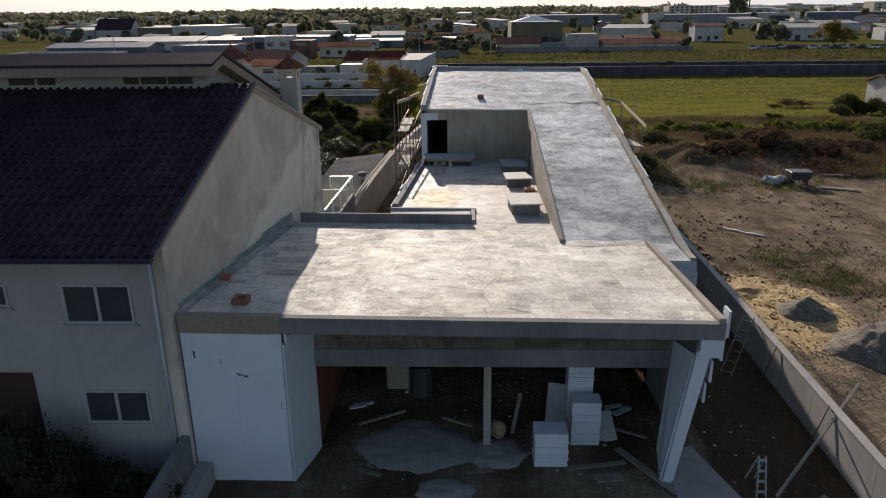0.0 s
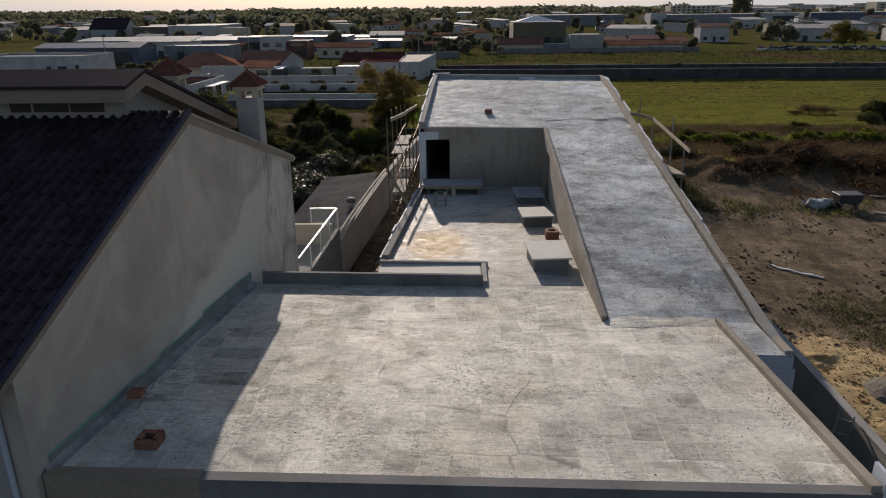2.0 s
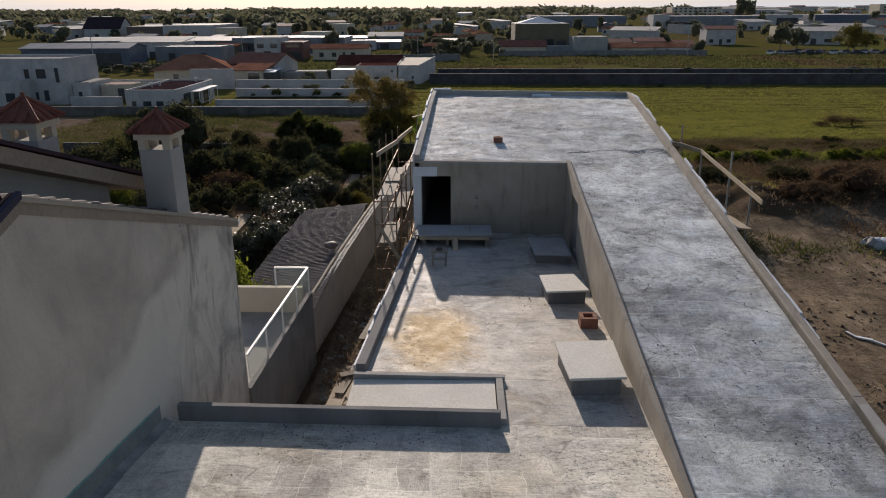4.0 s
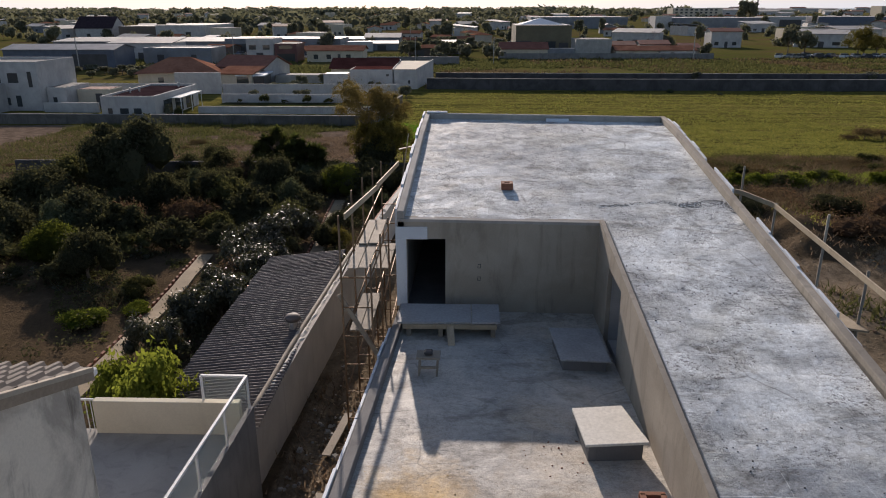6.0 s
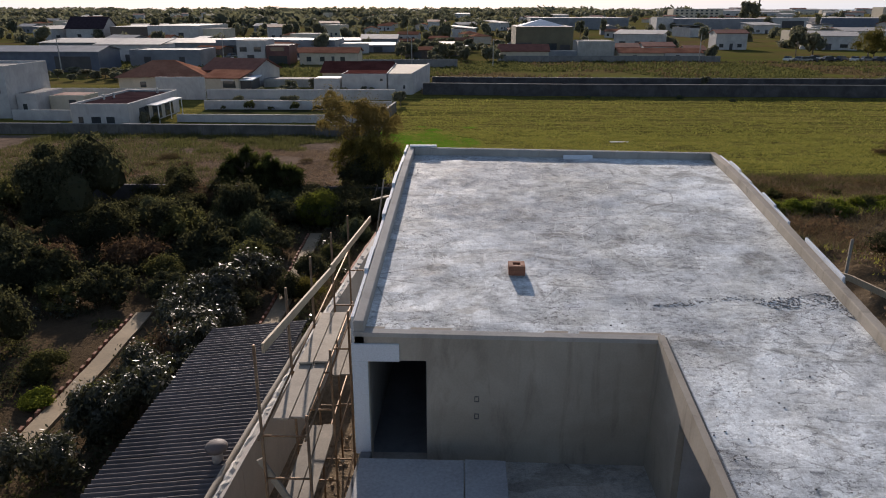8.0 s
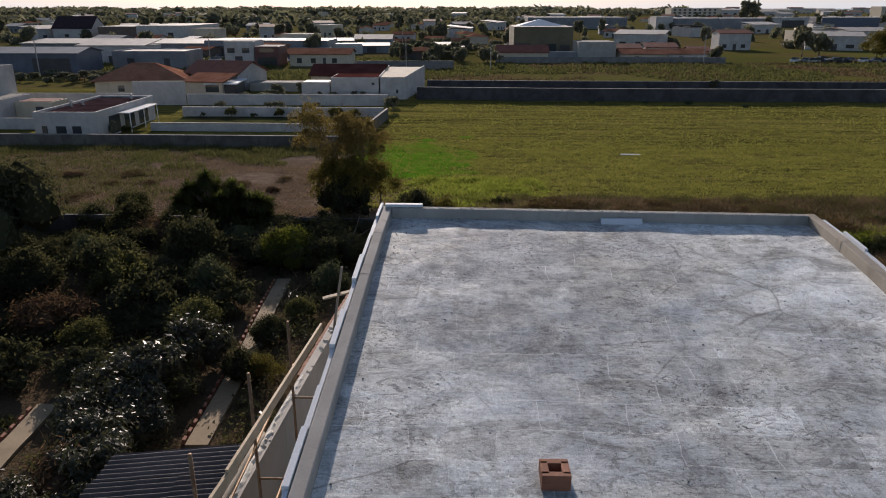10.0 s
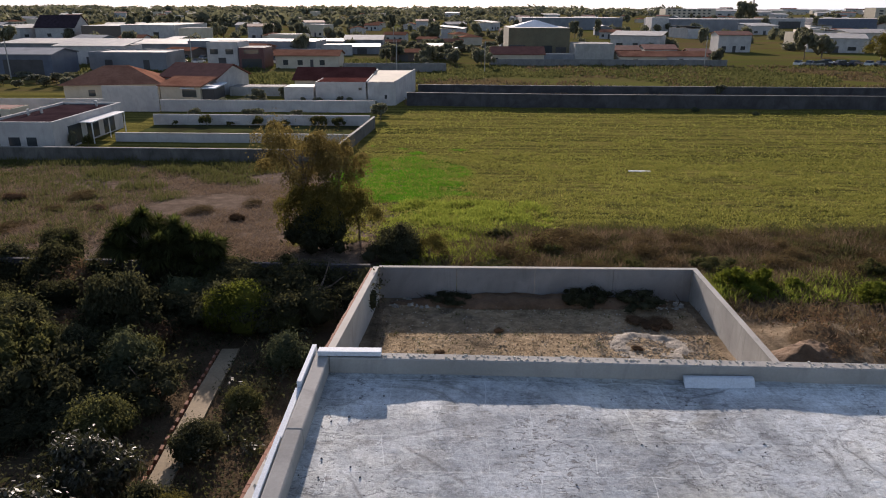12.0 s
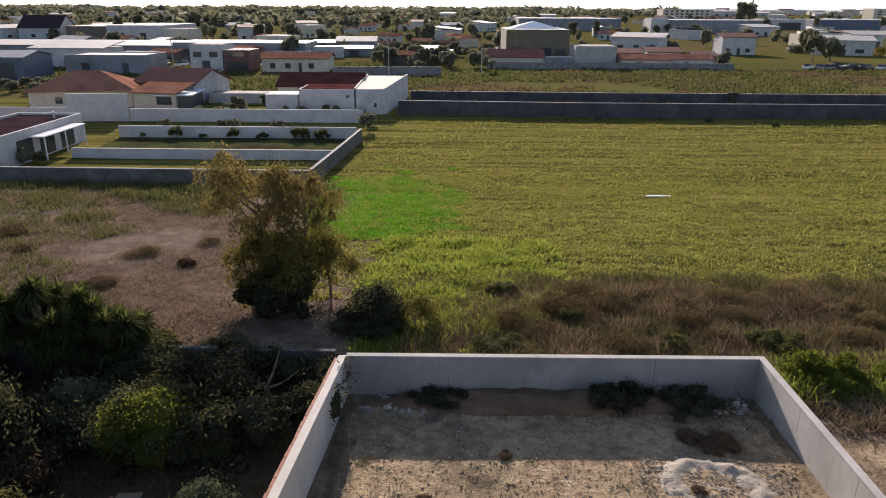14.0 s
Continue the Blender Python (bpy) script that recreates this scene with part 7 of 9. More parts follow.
def plant(kind, x, y, r, h=None, label="", group="", z=None, turn=None):
    """Stands a plant of crown radius r and height h at x, y."""
    name, crown, trunk, th = PROTO[kind]
    seed = random.Random(int(x * 131 + y * 71))
    zf = land(x, y) if z is None else z
    e = thing(name, (x, y, zf), label, name, group)
    e.rotation_euler = (0, 0, seed.uniform(0, 6.28) if turn is None else turn)
    hz = (h or r * 1.3) / (1.0 + th)
    e.scale = (r * seed.uniform(0.92, 1.1), r * seed.uniform(0.92, 1.1), hz)
    for part_name, me, dz in (("trunk", trunk, 0), ("crown", crown, th)):
        ob = new(part_name, me)
        ob.parent = e
        ob.location = (0, 0, dz)
    return e


proto("dark", "leaf_dark", 1, 9000, 0.034, 17, lump_r=0.38, sprays=1)
proto("dark2", "leaf_dark", 2, 8500, 0.034, 15, lump_r=0.36, spread=0.7, sprays=1)
proto("mid", "leaf_mid", 3, 8000, 0.034, 16, lump_r=0.36, sprays=1)
proto("gloss", "leaf_gloss", 4, 4200, 0.062, 18, lump_r=0.34, spread=0.8, narrow=0.35, sprays=1)
proto("gloss2", "leaf_gloss", 14, 4000, 0.06, 17, lump_r=0.33, spread=0.85, narrow=0.35, sprays=1)
proto("bright", "leaf_bright", 5, 3600, 0.06, 12, 0.25, sprays=1)
proto("greenrow", "leaf_bright", 25, 4200, 0.04, 22, 0.05, spread=0.85, lump_r=0.27, sprays=1)
proto("round", "leaf_round", 6, 15000, 0.024, 16, spread=0.5, lump_r=0.5)
proto("olive", "leaf_olive", 7, 4200, 0.055, 10, narrow=0.3, sprays=1)
proto("autumn", "leaf_autumn", 8, 17000, 0.018, 40, 0.9, 0.05, 11, "tree", spread=0.92, lump_r=0.2, flat=0.85, core=False, sprays=1)
proto("skirt", "leaf_skirt", 9, 9000, 0.028, 26, spread=0.85, lump_r=0.28, flat=1.0, core=False, sprays=1)
proto("scrub", "leaf_dry", 10, 2600, 0.07, 12, narrow=0.2, sprays=1, flat=0.5)
proto("drybush", "leaf_tan", 20, 2800, 0.06, 14, narrow=0.2, sprays=1, flat=0.6, core=False)
proto("twiggy", "leaf_dark", 12, 5200, 0.036, 14, spread=0.85, lump_r=0.32, flat=0.45, narrow=0.3, sprays=1)
proto("sprawl", "leaf_dark", 31, 3600, 0.055, 26, spread=0.95, lump_r=0.26, flat=0.6, narrow=0.4, sprays=1)
proto("tall", "leaf_dark", 32, 3600, 0.06, 16, 0.25, spread=0.6, lump_r=0.36, flat=1.5, sprays=1)
proto("loose", "leaf_mid", 33, 3000, 0.055, 24, spread=0.9, lump_r=0.26, flat=0.8, narrow=0.35, sprays=1)
proto("bigtree", "leaf_dark", 11, 12000, 0.03, 18, 0.35, 0.06, 5, "tree", spread=0.68)
proto("fartree", "leaf_hazed", 13, 420, 0.15, 9, 0.3, 0.05, 3, "tree")
proto("fartree2", "leaf_hazed", 15, 420, 0.15, 7, 0.45, 0.05, 3, "tree", flat=1.2)
proto("poplar", "leaf_hazed", 16, 420, 0.14, 7, 0.3, 0.06, 3, "tree", spread=0.5, lump_r=0.4)

GARDEN = [
    ("bigtree", -23.5, 73.0, 3.6, 6.2, "large dense dark evergreen in the garden"),
    ("dark", -18.2, 77.0, 2.1, 2.9, "dark evergreen shrub in the garden"), ("dark2", -12.6, 71.8, 1.9, 3.4, "tall dark evergreen garden shrub"),
    ("round", -8.2, 72.3, 1.9, 2.5, "round clipped shrub with light green top"), ("olive", -5.5, 69.4, 1.15, 1.5, "grey-green olive shrub beside the wall"),
    ("twiggy", -5.3, 75.2, 2.9, 3.0, "wide twiggy shrub in the garden corner"), ("twiggy", -7.6, 78.6, 1.6, 1.5, "twiggy shrub in the garden corner"),
    ("mid", -8.9, 74.9, 1.2, 1.7, "green leafy shrub in the garden"), ("mid", -6.3, 72.4, 1.0, 1.6, "green leafy shrub in the garden"), ("mid", -10.4, 76.2, 1.5, 1.8, "green leafy shrub in the garden"),
    ("gloss", -9.6, 58.6, 1.6, 2.3, "loquat shrub with glossy leaves by the path"), ("gloss2", -9.3, 54.6, 1.5, 2.1, "loquat shrub with glossy leaves by the path"),
    ("gloss", -9.3, 50.2, 1.5, 2.2, "loquat shrub with glossy leaves by the shed"), ("gloss2", -10.6, 47.2, 1.2, 1.8, "glossy-leaved shrub by the shed"),
    ("gloss", -10.3, 52.4, 1.2, 1.7, "loquat shrub with glossy leaves by the path"), ("gloss2", -10.4, 56.4, 1.3, 1.8, "loquat shrub with glossy leaves by the path"), ("gloss2", -8.9, 56.8, 1.2, 1.7, "loquat shrub with glossy leaves by the path"), ("gloss", -10.6, 49.6, 1.1, 1.6, "loquat shrub with glossy leaves by the shed"), ("gloss2", -9.0, 52.4, 1.1, 1.7, "loquat shrub with glossy leaves by the shed"), ("gloss", -10.9, 59.2, 1.2, 1.7, "loquat shrub with glossy leaves by the path"), ("gloss", -9.0, 61.6, 1.3, 2.0, "glossy shrub by the path"), ("mid", -9.9, 64.2, 1.2, 2.0, "green shrub by the path"), ("dark", -7.0, 60.6, 0.9, 1.5, "dark round shrub by the shed"),
    ("sprawl", -12.8, 66.2, 1.8, 2.3, "glossy shrub in the garden"), ("loose", -11.0, 68.4, 1.5, 1.9, "glossy shrub in the garden"), ("mid", -13.6, 62.8, 1.2, 1.6, "green leafy shrub in the garden"),
    ("bright", -8.35, 41.6, 1.35, 3.4, "bright yellow-green young tree behind the balcony"), ("bright", -9.7, 42.4, 1.0, 2.6, "bright green shrub behind the balcony"), ("bright", -7.3, 42.3, 0.8, 2.2, "bright green shrub behind the balcony"),
    ("skirt", -6.1, 60.2, 0.75, 1.2, "small yellow-green shrub by the shed"), ("dark", -6.9, 63.6, 0.9, 1.3, "dark shrub beside the path"), ("mid", -6.2, 66.2, 0.8, 1.0, "small shrub beside the path"),
    ("mid", -14.2, 53.4, 1.1, 1.1, "low green shrub in the garden beds"), ("bright", -15.0, 50.2, 1.0, 0.7, "low bright green bed plants"), ("dark2", -17.2, 55.0, 1.9, 2.6, "dark evergreen shrub in the garden"),
    ("bright", -13.3, 51.4, 0.7, 0.5, "low bright green bed plants"), ("bright", -11.6, 52.0, 0.6, 0.5, "low bright green bed plants"), ("dark", -21.5, 62.5, 2.3, 3.0, "dark evergreen shrub in the garden"), ("round", -20.2, 57.8, 1.7, 2.2, "dense shrub with light green top"),
    ("scrub", -16.0, 64.6, 1.7, 2.0, "reddish brown shrub in the garden"), ("dark", -19.0, 67.8, 2.2, 2.8, "dark evergreen shrub in the garden"), ("dark2", -15.6, 69.6, 2.0, 2.6, "dark evergreen shrub in the garden"),
    ("mid", -17.4, 72.2, 1.8, 2.2, "green leafy shrub in the garden"), ("dark", -21.0, 78.5, 2.0, 2.2, "dark evergreen shrub in the garden"), ("mid", -14.6, 74.4, 1.6, 1.9, "green leafy shrub in the garden"), ("dark2", -26.5, 68.0, 2.6, 3.2, "dark evergreen shrub in the garden"),
    ("dark", -25.5, 61.0, 2.4, 3.0, "dark evergreen shrub in the garden"), ("mid", -29.0, 75.0, 2.8, 3.0, "green leafy shrub in the garden"), ("dark", -31.0, 66.0, 3.0, 3.6, "dark evergreen shrub in the garden"), ("dark2", -22.0, 52.0, 2.0, 2.6, "dark evergreen shrub in the garden"),
    ("dark", -13.2, 69.2, 1.4, 1.9, "dark evergreen shrub in the garden"), ("sprawl", -15.2, 60.2, 1.5, 1.9, "glossy shrub in the garden"), ("tall", -18.4, 61.0, 1.6, 2.0, "glossy shrub in the garden"), ("mid", -12.0, 60.2, 0.8, 0.9, "low shrub in the garden beds"),
    ("mid", -11.0, 79.6, 1.3, 1.2, "low shrub at the garden edge"), ("dark", -17.0, 81.0, 1.5, 1.6, "dark shrub at the garden edge"),
    ("dark", -2.3, 82.6, 1.6, 2.4, "dark bush at the field's edge"), ("twiggy", -2.4, 82.2, 1.8, 1.3, "dark undergrowth at the field's edge"), ("skirt", -0.6, 82.4, 1.2, 1.4, "dry brown-green bush at the field's edge"),
    ("skirt", -6.3, 84.8, 2.0, 4.2, "straggly yellow-green growth round the tree"), ("skirt", -8.3, 85.6, 1.9, 3.8, "straggly yellow-green growth round the tree"), ("skirt", -5.0, 86.6, 1.7, 3.6, "straggly yellow-green growth round the tree"), ("sprawl", -7.2, 84.2, 2.1, 2.4, "dark undergrowth below the tree"), ("dark", -6.9, 84.8, 1.9, 3.2, "dark undergrowth below the tree"),
    ("drybush", 6.2, 84.2, 1.8, 1.4, "dry brown bramble at the field's edge"), ("drybush", 8.4, 85.0, 1.5, 1.2, "dry brown bramble at the field's edge"), ("drybush", 3.8, 82.6, 1.4, 1.0, "dry brown bramble at the field's edge"),
    ("dark2", 13.6, 54.6, 1.3, 1.5, "dark bramble on the earth bank"), ("scrub", 21.5, 60.4, 2.0, 1.4, "brown bramble on the earth bank"),
    ("scrub", 25.4, 62.6, 2.6, 1.9, "brown bramble on the earth bank"), ("dark2", 22.8, 65.6, 2.0, 1.5, "dark bramble on the earth bank"), ("scrub", 29.0, 61.0, 2.4, 1.6, "brown bramble on the earth bank"), ("dark2", 17.0, 66.0, 1.6, 1.2, "dark bramble on the earth bank"),
    ("scrub", 27.6, 57.6, 1.5, 1.0, "dry weeds by the rubbish heap"), ("scrub", 33.0, 64.0, 2.4, 1.5, "brown bramble on the plot"), ("mid", 37.5, 69.0, 2.6, 2.4, "green bush on the plot"), ("mid", 42.0, 72.0, 3.0, 3.4, "green bush on the plot"),
    ("dark", -15.6, 76.0, 1.3, 2.4, "dark evergreen shrub beside the waste ground"), ("dark2", -19.5, 80.0, 1.5, 2.6, "dark evergreen shrub beside the waste ground"),
    ("dark", -8.7, 18.6, 1.1, 2.5, "rounded dark shrub below the neighbour's windows"), ("dark2", -9.9, 18.3, 1.3, 3.0, "dark shrub below the neighbour's windows"), ("dark2", -7.7, 18.9, 0.9, 1.5, "dark bed of shrubs below the windows"), ("dark", -6.4, 18.6, 0.8, 1.3, "dark bed of shrubs below the windows"), ("sprawl", -6.9, 18.3, 1.1, 1.7, "dark bed of shrubs below the windows"), ("dark", -7.8, 17.6, 1.2, 1.5, "dark bed of shrubs below the windows"), ("sprawl", -9.0, 17.0, 1.3, 1.5, "dark bed of shrubs below the windows"), ("dark", -10.9, 18.6, 1.3, 2.2, "dark shrub beside the front steps"), ("dark2", -8.3, 18.9, 1.0, 1.0, "dark bed of shrubs below the windows"), ("dark", -7.0, 18.7, 0.8, 1.1, "dark bed of shrubs below the windows"), ("scrub", -9.2, 17.2, 0.9, 0.8, "dry shrub in the front bed"),
]
for kind, x, y, r, h, label in GARDEN:
    plant(kind, x, y, r, h, label, "garden shrubs")
plant("autumn", -8.2, 86.0, 3.0, 7.9, "tall thin tree with yellowing autumn leaves")
plant("autumn", -6.2, 87.0, 2.1, 7.2, "slender tree with yellowing autumn leaves")

rng = random.Random(17)
for k in range(150):
    x, y = rng.uniform(-32, -5.2), rng.uniform(46, 77.5)
    if x > -8.7 and y < 71.5 or -8.8 + 0 < x < -6.9 and 56 < y < 71.5 or -16 < x < -10.6 and y < 60 or (x > -13.5 and y < 53) or (x > -20 and y < 53):
        continue
    kind = rng.choice(("sprawl", "tall", "dark2", "twiggy", "loose", "olive", "sprawl", "scrub", "twiggy"))
    plant(kind, x, y, rng.uniform(0.9, 2.1), rng.uniform(0.8, 2.6), "dense overgrown shrub in the shaded garden", "garden shrubs")
for k in range(44):
    x, y = rng.uniform(3.5, 44), rng.uniform(79.5, 86)
    plant("drybush", x, y, rng.uniform(0.8, 1.6), rng.uniform(0.5, 1.1), "dry brown bramble at the field's edge", "brambles at the field's edge")
# weeds in a green row along the field, and low growth on the waste ground
rng = random.Random(3)
for k in range(52):
    x = rng.uniform(14.2, 48)
    plant("greenrow" if k % 4 else "mid", x, 76.7 + 0.04 * (x - 12) + rng.uniform(-1.2, 1.2), rng.uniform(0.7, 1.3), rng.uniform(0.7, 1.25), "lush green weeds in a row at the field's edge", "weeds at the field's edge")
for k in range(26):
    x, y = rng.uniform(-40, -11), rng.uniform(80, 100)
    plant(("scrub", "drybush", "drybush")[k % 3], x, y, rng.uniform(0.7, 1.7), rng.uniform(0.3, 0.7), "low weedy clump on the waste ground", "weeds on the waste ground")
for x, y in ((6.3, 75.7), (7.2, 76.0), (9.3, 75.6), (0.6, 75.9)):
    plant("sprawl", x, y, rng.uniform(0.8, 1.2), rng.uniform(0.6, 1.0), "dark dry brushwood by the back wall", "brushwood by the back wall")
for x, y, r_ in ((9.6, 73.4, 0.7), (8.6, 73.7, 0.6), (9.1, 73.1, 0.5), (8.0, 71.0, 0.28), (0.2, 70.4, 0.35), (2.6, 72.6, 0.3)):
    plant("scrub", x, y, r_, r_ * 0.6, "small dry weed in the yard", "weeds in the yard")


def cabbage_tree(x, y, h, heads, label, spread=0.38):
    """A spiky cordyline: forked trunk, each head a burst of long narrow leaves."""
    zf = land(x, y)
    t = thing("cabbage_tree", (x, y, zf), label, "tree", "spiky garden trees")
    r = random.Random(int(x * 10))
    bm = bmesh.new()
    tube(bm, (x, y, zf - 0.1), (x, y, zf + h * 0.45), 0.16, 0.13, 7)
    tops = []
    for k in range(heads):
        a = 2.4 * k + r.uniform(-0.3, 0.3)
        rr = math.sqrt(r.uniform(0.05, 1.0)) * h * spread
        e = Vector((x + math.cos(a) * rr, y + math.sin(a) * rr, zf + h * r.uniform(0.55, 0.92) * (1 - 0.35 * (rr / (h * spread)) ** 2)))
        tube(bm, (x, y, zf + h * 0.4), e, 0.11, 0.07, 6)
        tops.append(e)
    part("trunk", bm, "bark", t, smooth=True)
    for e in tops:
        V, F = [], []
        for k in range(320):
            u, v = r.uniform(-1, 1), r.uniform(0, 6.28)
            d = Vector((math.sqrt(1 - u * u) * math.cos(v), math.sqrt(1 - u * u) * math.sin(v), max(u, -0.6)))
            L = r.uniform(0.45, 0.9)
            s = d.cross(Vector((0.1, 0.2, 1))).normalized() * 0.028
            m_, q = e + d * L * 0.6, e + d * L + Vector((0, 0, -0.18 * L))
            o = len(V)
            V += [e - s * 0.6, e + s * 0.6, m_ + s, q, m_ - s]
            F += [(o, o + 1, o + 2, o + 4), (o + 4, o + 2, o + 3)]
        me = bpy.data.meshes.new("leaf_head")
        me.from_pydata([tuple(v - Vector((x, y, zf))) for v in V], [], F)
        me.materials.append(M["leaf_palm"])
        ob = new("leaf_head", me)
        ob.parent = t


cabbage_tree(-13.6, 77.2, 4.3, 40, "spiky dark cabbage tree with many heads", 0.42)
cabbage_tree(-11.4, 77.3, 3.2, 14, "spiky dark cabbage tree beside the waste ground")
cabbage_tree(-19.5, 80.0, 2.4, 3, "low spiky cabbage tree")


def tufts(name, n, area, keep, h, w, blades, mat, label, seed, lean=0.5, spread=0.12, clump=0.0):
    """Grass as one mesh of thin blades in tufts."""
    r = np.random.default_rng(seed)
    x, y = r.uniform(area[0], area[1], n), area[2] + (area[3] - area[2]) * r.uniform(0, 1, n) ** 1.4
    ok = np.array([keep(a, b) for a, b in zip(x, y)])
    x, y = x[ok], y[ok]
    z = np.array([land(a, b) for a, b in zip(x, y)]) - 0.02
    size = np.array([0.75 + 0.6 * nz(a, b, 0.5, 3) for a, b in zip(x, y)])
    x, y, z, size = (np.repeat(k, blades) for k in (x, y, z, size))
    m = len(x)
    a = r.uniform(0, 6.28, m)
    bx = x + r.normal(scale=spread, size=m)
    by = y + r.normal(scale=spread, size=m)
    hh = h * size * r.uniform(0.5, 1.2, m)
    dx, dy = np.cos(a) * w / 2, np.sin(a) * w / 2
    lx, ly = r.normal(scale=lean, size=m) * hh, r.normal(scale=lean, size=m) * hh
    V = np.stack([np.stack([bx - dx, by - dy, z], 1), np.stack([bx + dx, by + dy, z], 1), np.stack([bx + lx, by + ly, z + hh], 1)], 1).reshape(-1, 3)
    me = bpy.data.meshes.new(name)
    me.from_pydata(V.tolist(), [], [(3 * i, 3 * i + 1, 3 * i + 2) for i in range(m)])
    me.materials.append(M[mat])
    return tagged(new(name, me), label, "grass", kind="stuff")


def leaf_bed(name, n, per, area, keep, h, r0, leaf, mat, label, seed, narrow=0.45):
    """Low growth nobody could count: clumps of small leaves standing off the soil, as one mesh."""
    r = np.random.default_rng(seed)
    x, y = r.uniform(area[0], area[1], n), r.uniform(area[2], area[3], n)
    ok = np.array([keep(a, b) for a, b in zip(x, y)])
    x, y = x[ok], y[ok]
    z = np.array([land(a, b) for a, b in zip(x, y)])
    size = r.uniform(0.4, 1.2, len(x))
    x, y, z, size = (np.repeat(k, per) for k in (x, y, z, size))
    m = len(x)
    d = rand_dirs(r, m)
    d[:, 2] = np.abs(d[:, 2])
    rad = (r.uniform(0.3, 1.0, m) ** 0.5 * size)[:, None]
    c = np.stack([x, y, z], 1) + d * rad * np.array([r0, r0, h])
    nrm = d + r.normal(scale=0.7, size=(m, 3)) + np.array([0, 0, 0.4])
    nrm /= np.linalg.norm(nrm, axis=1)[:, None]
    t = np.cross(nrm, rand_dirs(r, m))
    t /= np.linalg.norm(t, axis=1)[:, None]
    b = np.cross(nrm, t)
    s_ = (leaf * r.uniform(0.5, 1.3, m))[:, None]
    V = np.stack([c - t * s_, c + b * s_ * narrow, c + t * s_, c - b * s_ * narrow], 1).reshape(-1, 3)
    me = bpy.data.meshes.new(name)
    me.from_pydata(V.tolist(), [], [(4 * i, 4 * i + 1, 4 * i + 2, 4 * i + 3) for i in range(m)])
    me.materials.append(M[mat])
    return tagged(new(name, me), label, "undergrowth", kind="stuff")


in_field = lambda x, y: y > FIELD_EDGE(x) + 3 and x > -9.5 + 0.02 * y - 1.5
tufts("field_grass", 36000, (-9, 46, 84, 118), lambda x, y: in_field(x, y) and nz(x, y, 0.25, 2) + 0.6 * nz(x, y, 0.9, 5) + 0.35 * math.sin((y + 0.02 * x) * 4.6) > -0.3, 0.22, 0.1, 5, "grass", "mown green grass of the field", 1, 0.6, 0.2)
tufts("field_grass", 14000, (-9, 70, 112, 154), in_field, 0.2, 0.22, 3, "grass", "mown green grass of the field", 2, 0.6, 0.3)
tufts("field_tussocks", 6500, (-8, 48, 86, 128), lambda x, y: in_field(x, y) and nz(x, y, 0.2, 103) + 0.5 * nz(x, y, 0.8, 105) > -0.1, 0.28, 0.05, 12, "grass", "coarse tussocks standing in the mown field", 51, 0.5, 0.13)
tufts("field_tussocks", 3200, (-8, 48, 85, 118), lambda x, y: in_field(x, y) and nz(x, y, 0.25, 113) > 0.05, 0.25, 0.05, 12, "weed", "dark tussocks standing in the mown field", 52, 0.5, 0.12)
leaf_bed("edge_growth", 420, 64, (-2, 44, 78, 88.5), lambda x, y: nz(x, y, 0.3, 121) > -0.1 and y > 77.6, 0.85, 0.7, 0.05, "leaf_tan", "tan dry bushes along the field's edge", 65, 0.25)
leaf_bed("edge_growth", 560, 64, (-2, 44, 78, 90), lambda x, y: nz(x, y, 0.35, 123) > -0.1 and y > 77.6, 0.7, 0.6, 0.045, "leaf_mid", "green bushes among the dry growth", 66, 0.35)
tufts("dry_scrub", 10000, (-3, 40, 77.2, 89), lambda x, y: (x > 12.3 or y > 77.4) and nz(x, y, 0.4, 8) + 0.05 * x > -0.25, 0.6, 0.06, 6, "bramble", "dry brown weeds along the field's edge", 3, 0.8, 0.4)
tufts("green_weeds", 7000, (-3, 40, 77.4, 93), lambda x, y: nz(x, y, 0.3, 18) - 0.06 * (x - 4) > 0.0 and y > 77.4, 0.42, 0.09, 6, "weed_bright", "fresh green weeds along the field's edge", 4, 0.4, 0.2)
tufts("lush_grass", 17000, (-10, 5, 94, 124), lambda x, y: math.exp(-(((x + 4.6) / 6.4) ** 2 + ((y - 107) / 11.0) ** 2)) + 0.4 * nz(x, y, 0.5, 15) > 0.42 and x > -10.4, 0.2, 0.1, 5, "lush", "patch of lush green grass", 12, 0.6, 0.2)
tufts("waste_grass", 26000, (-48, -8, 79.5, 113), lambda x, y: nz(x, y, 0.18, 21) + 0.5 * nz(x, y, 0.7, 23) > -0.25, 0.26, 0.045, 6, "straw", "dry grass on the waste ground", 5, 1.1, 0.35)
tufts("waste_weeds", 9000, (-48, -8, 79.5, 113.5), lambda x, y: nz(x, y, 0.18, 25) + 0.05 * (-22 - x) > 0.05 or y > 109, 0.45, 0.09, 5, "weed", "green weeds on the waste ground", 6, 0.4, 0.25)
tufts("dry_stalks", 8000, (3, 46, 78, 88), lambda x, y: nz(x, y, 0.5, 61) > 0.1 and (x > 12.3 or y > 77.4), 0.75, 0.05, 6, "straw", "tan dry stalks among the brambles", 31, 0.5, 0.3)
tufts("green_tangle", 15000, (3, 46, 78, 90), lambda x, y: nz(x, y, 0.45, 67) > 0.0 and (x > 12.3 or y > 77.4), 0.5, 0.1, 6, "weed", "green tangle among the brambles", 32, 0.7, 0.3)
tufts("waste_weeds", 5000, (-48, -9, 100, 114), lambda x, y: nz(x, y, 0.2, 71) + 0.08 * (y - 108) > 0, 0.7, 0.08, 6, "weed", "tall weeds below the far garden wall", 33, 0.3, 0.3)
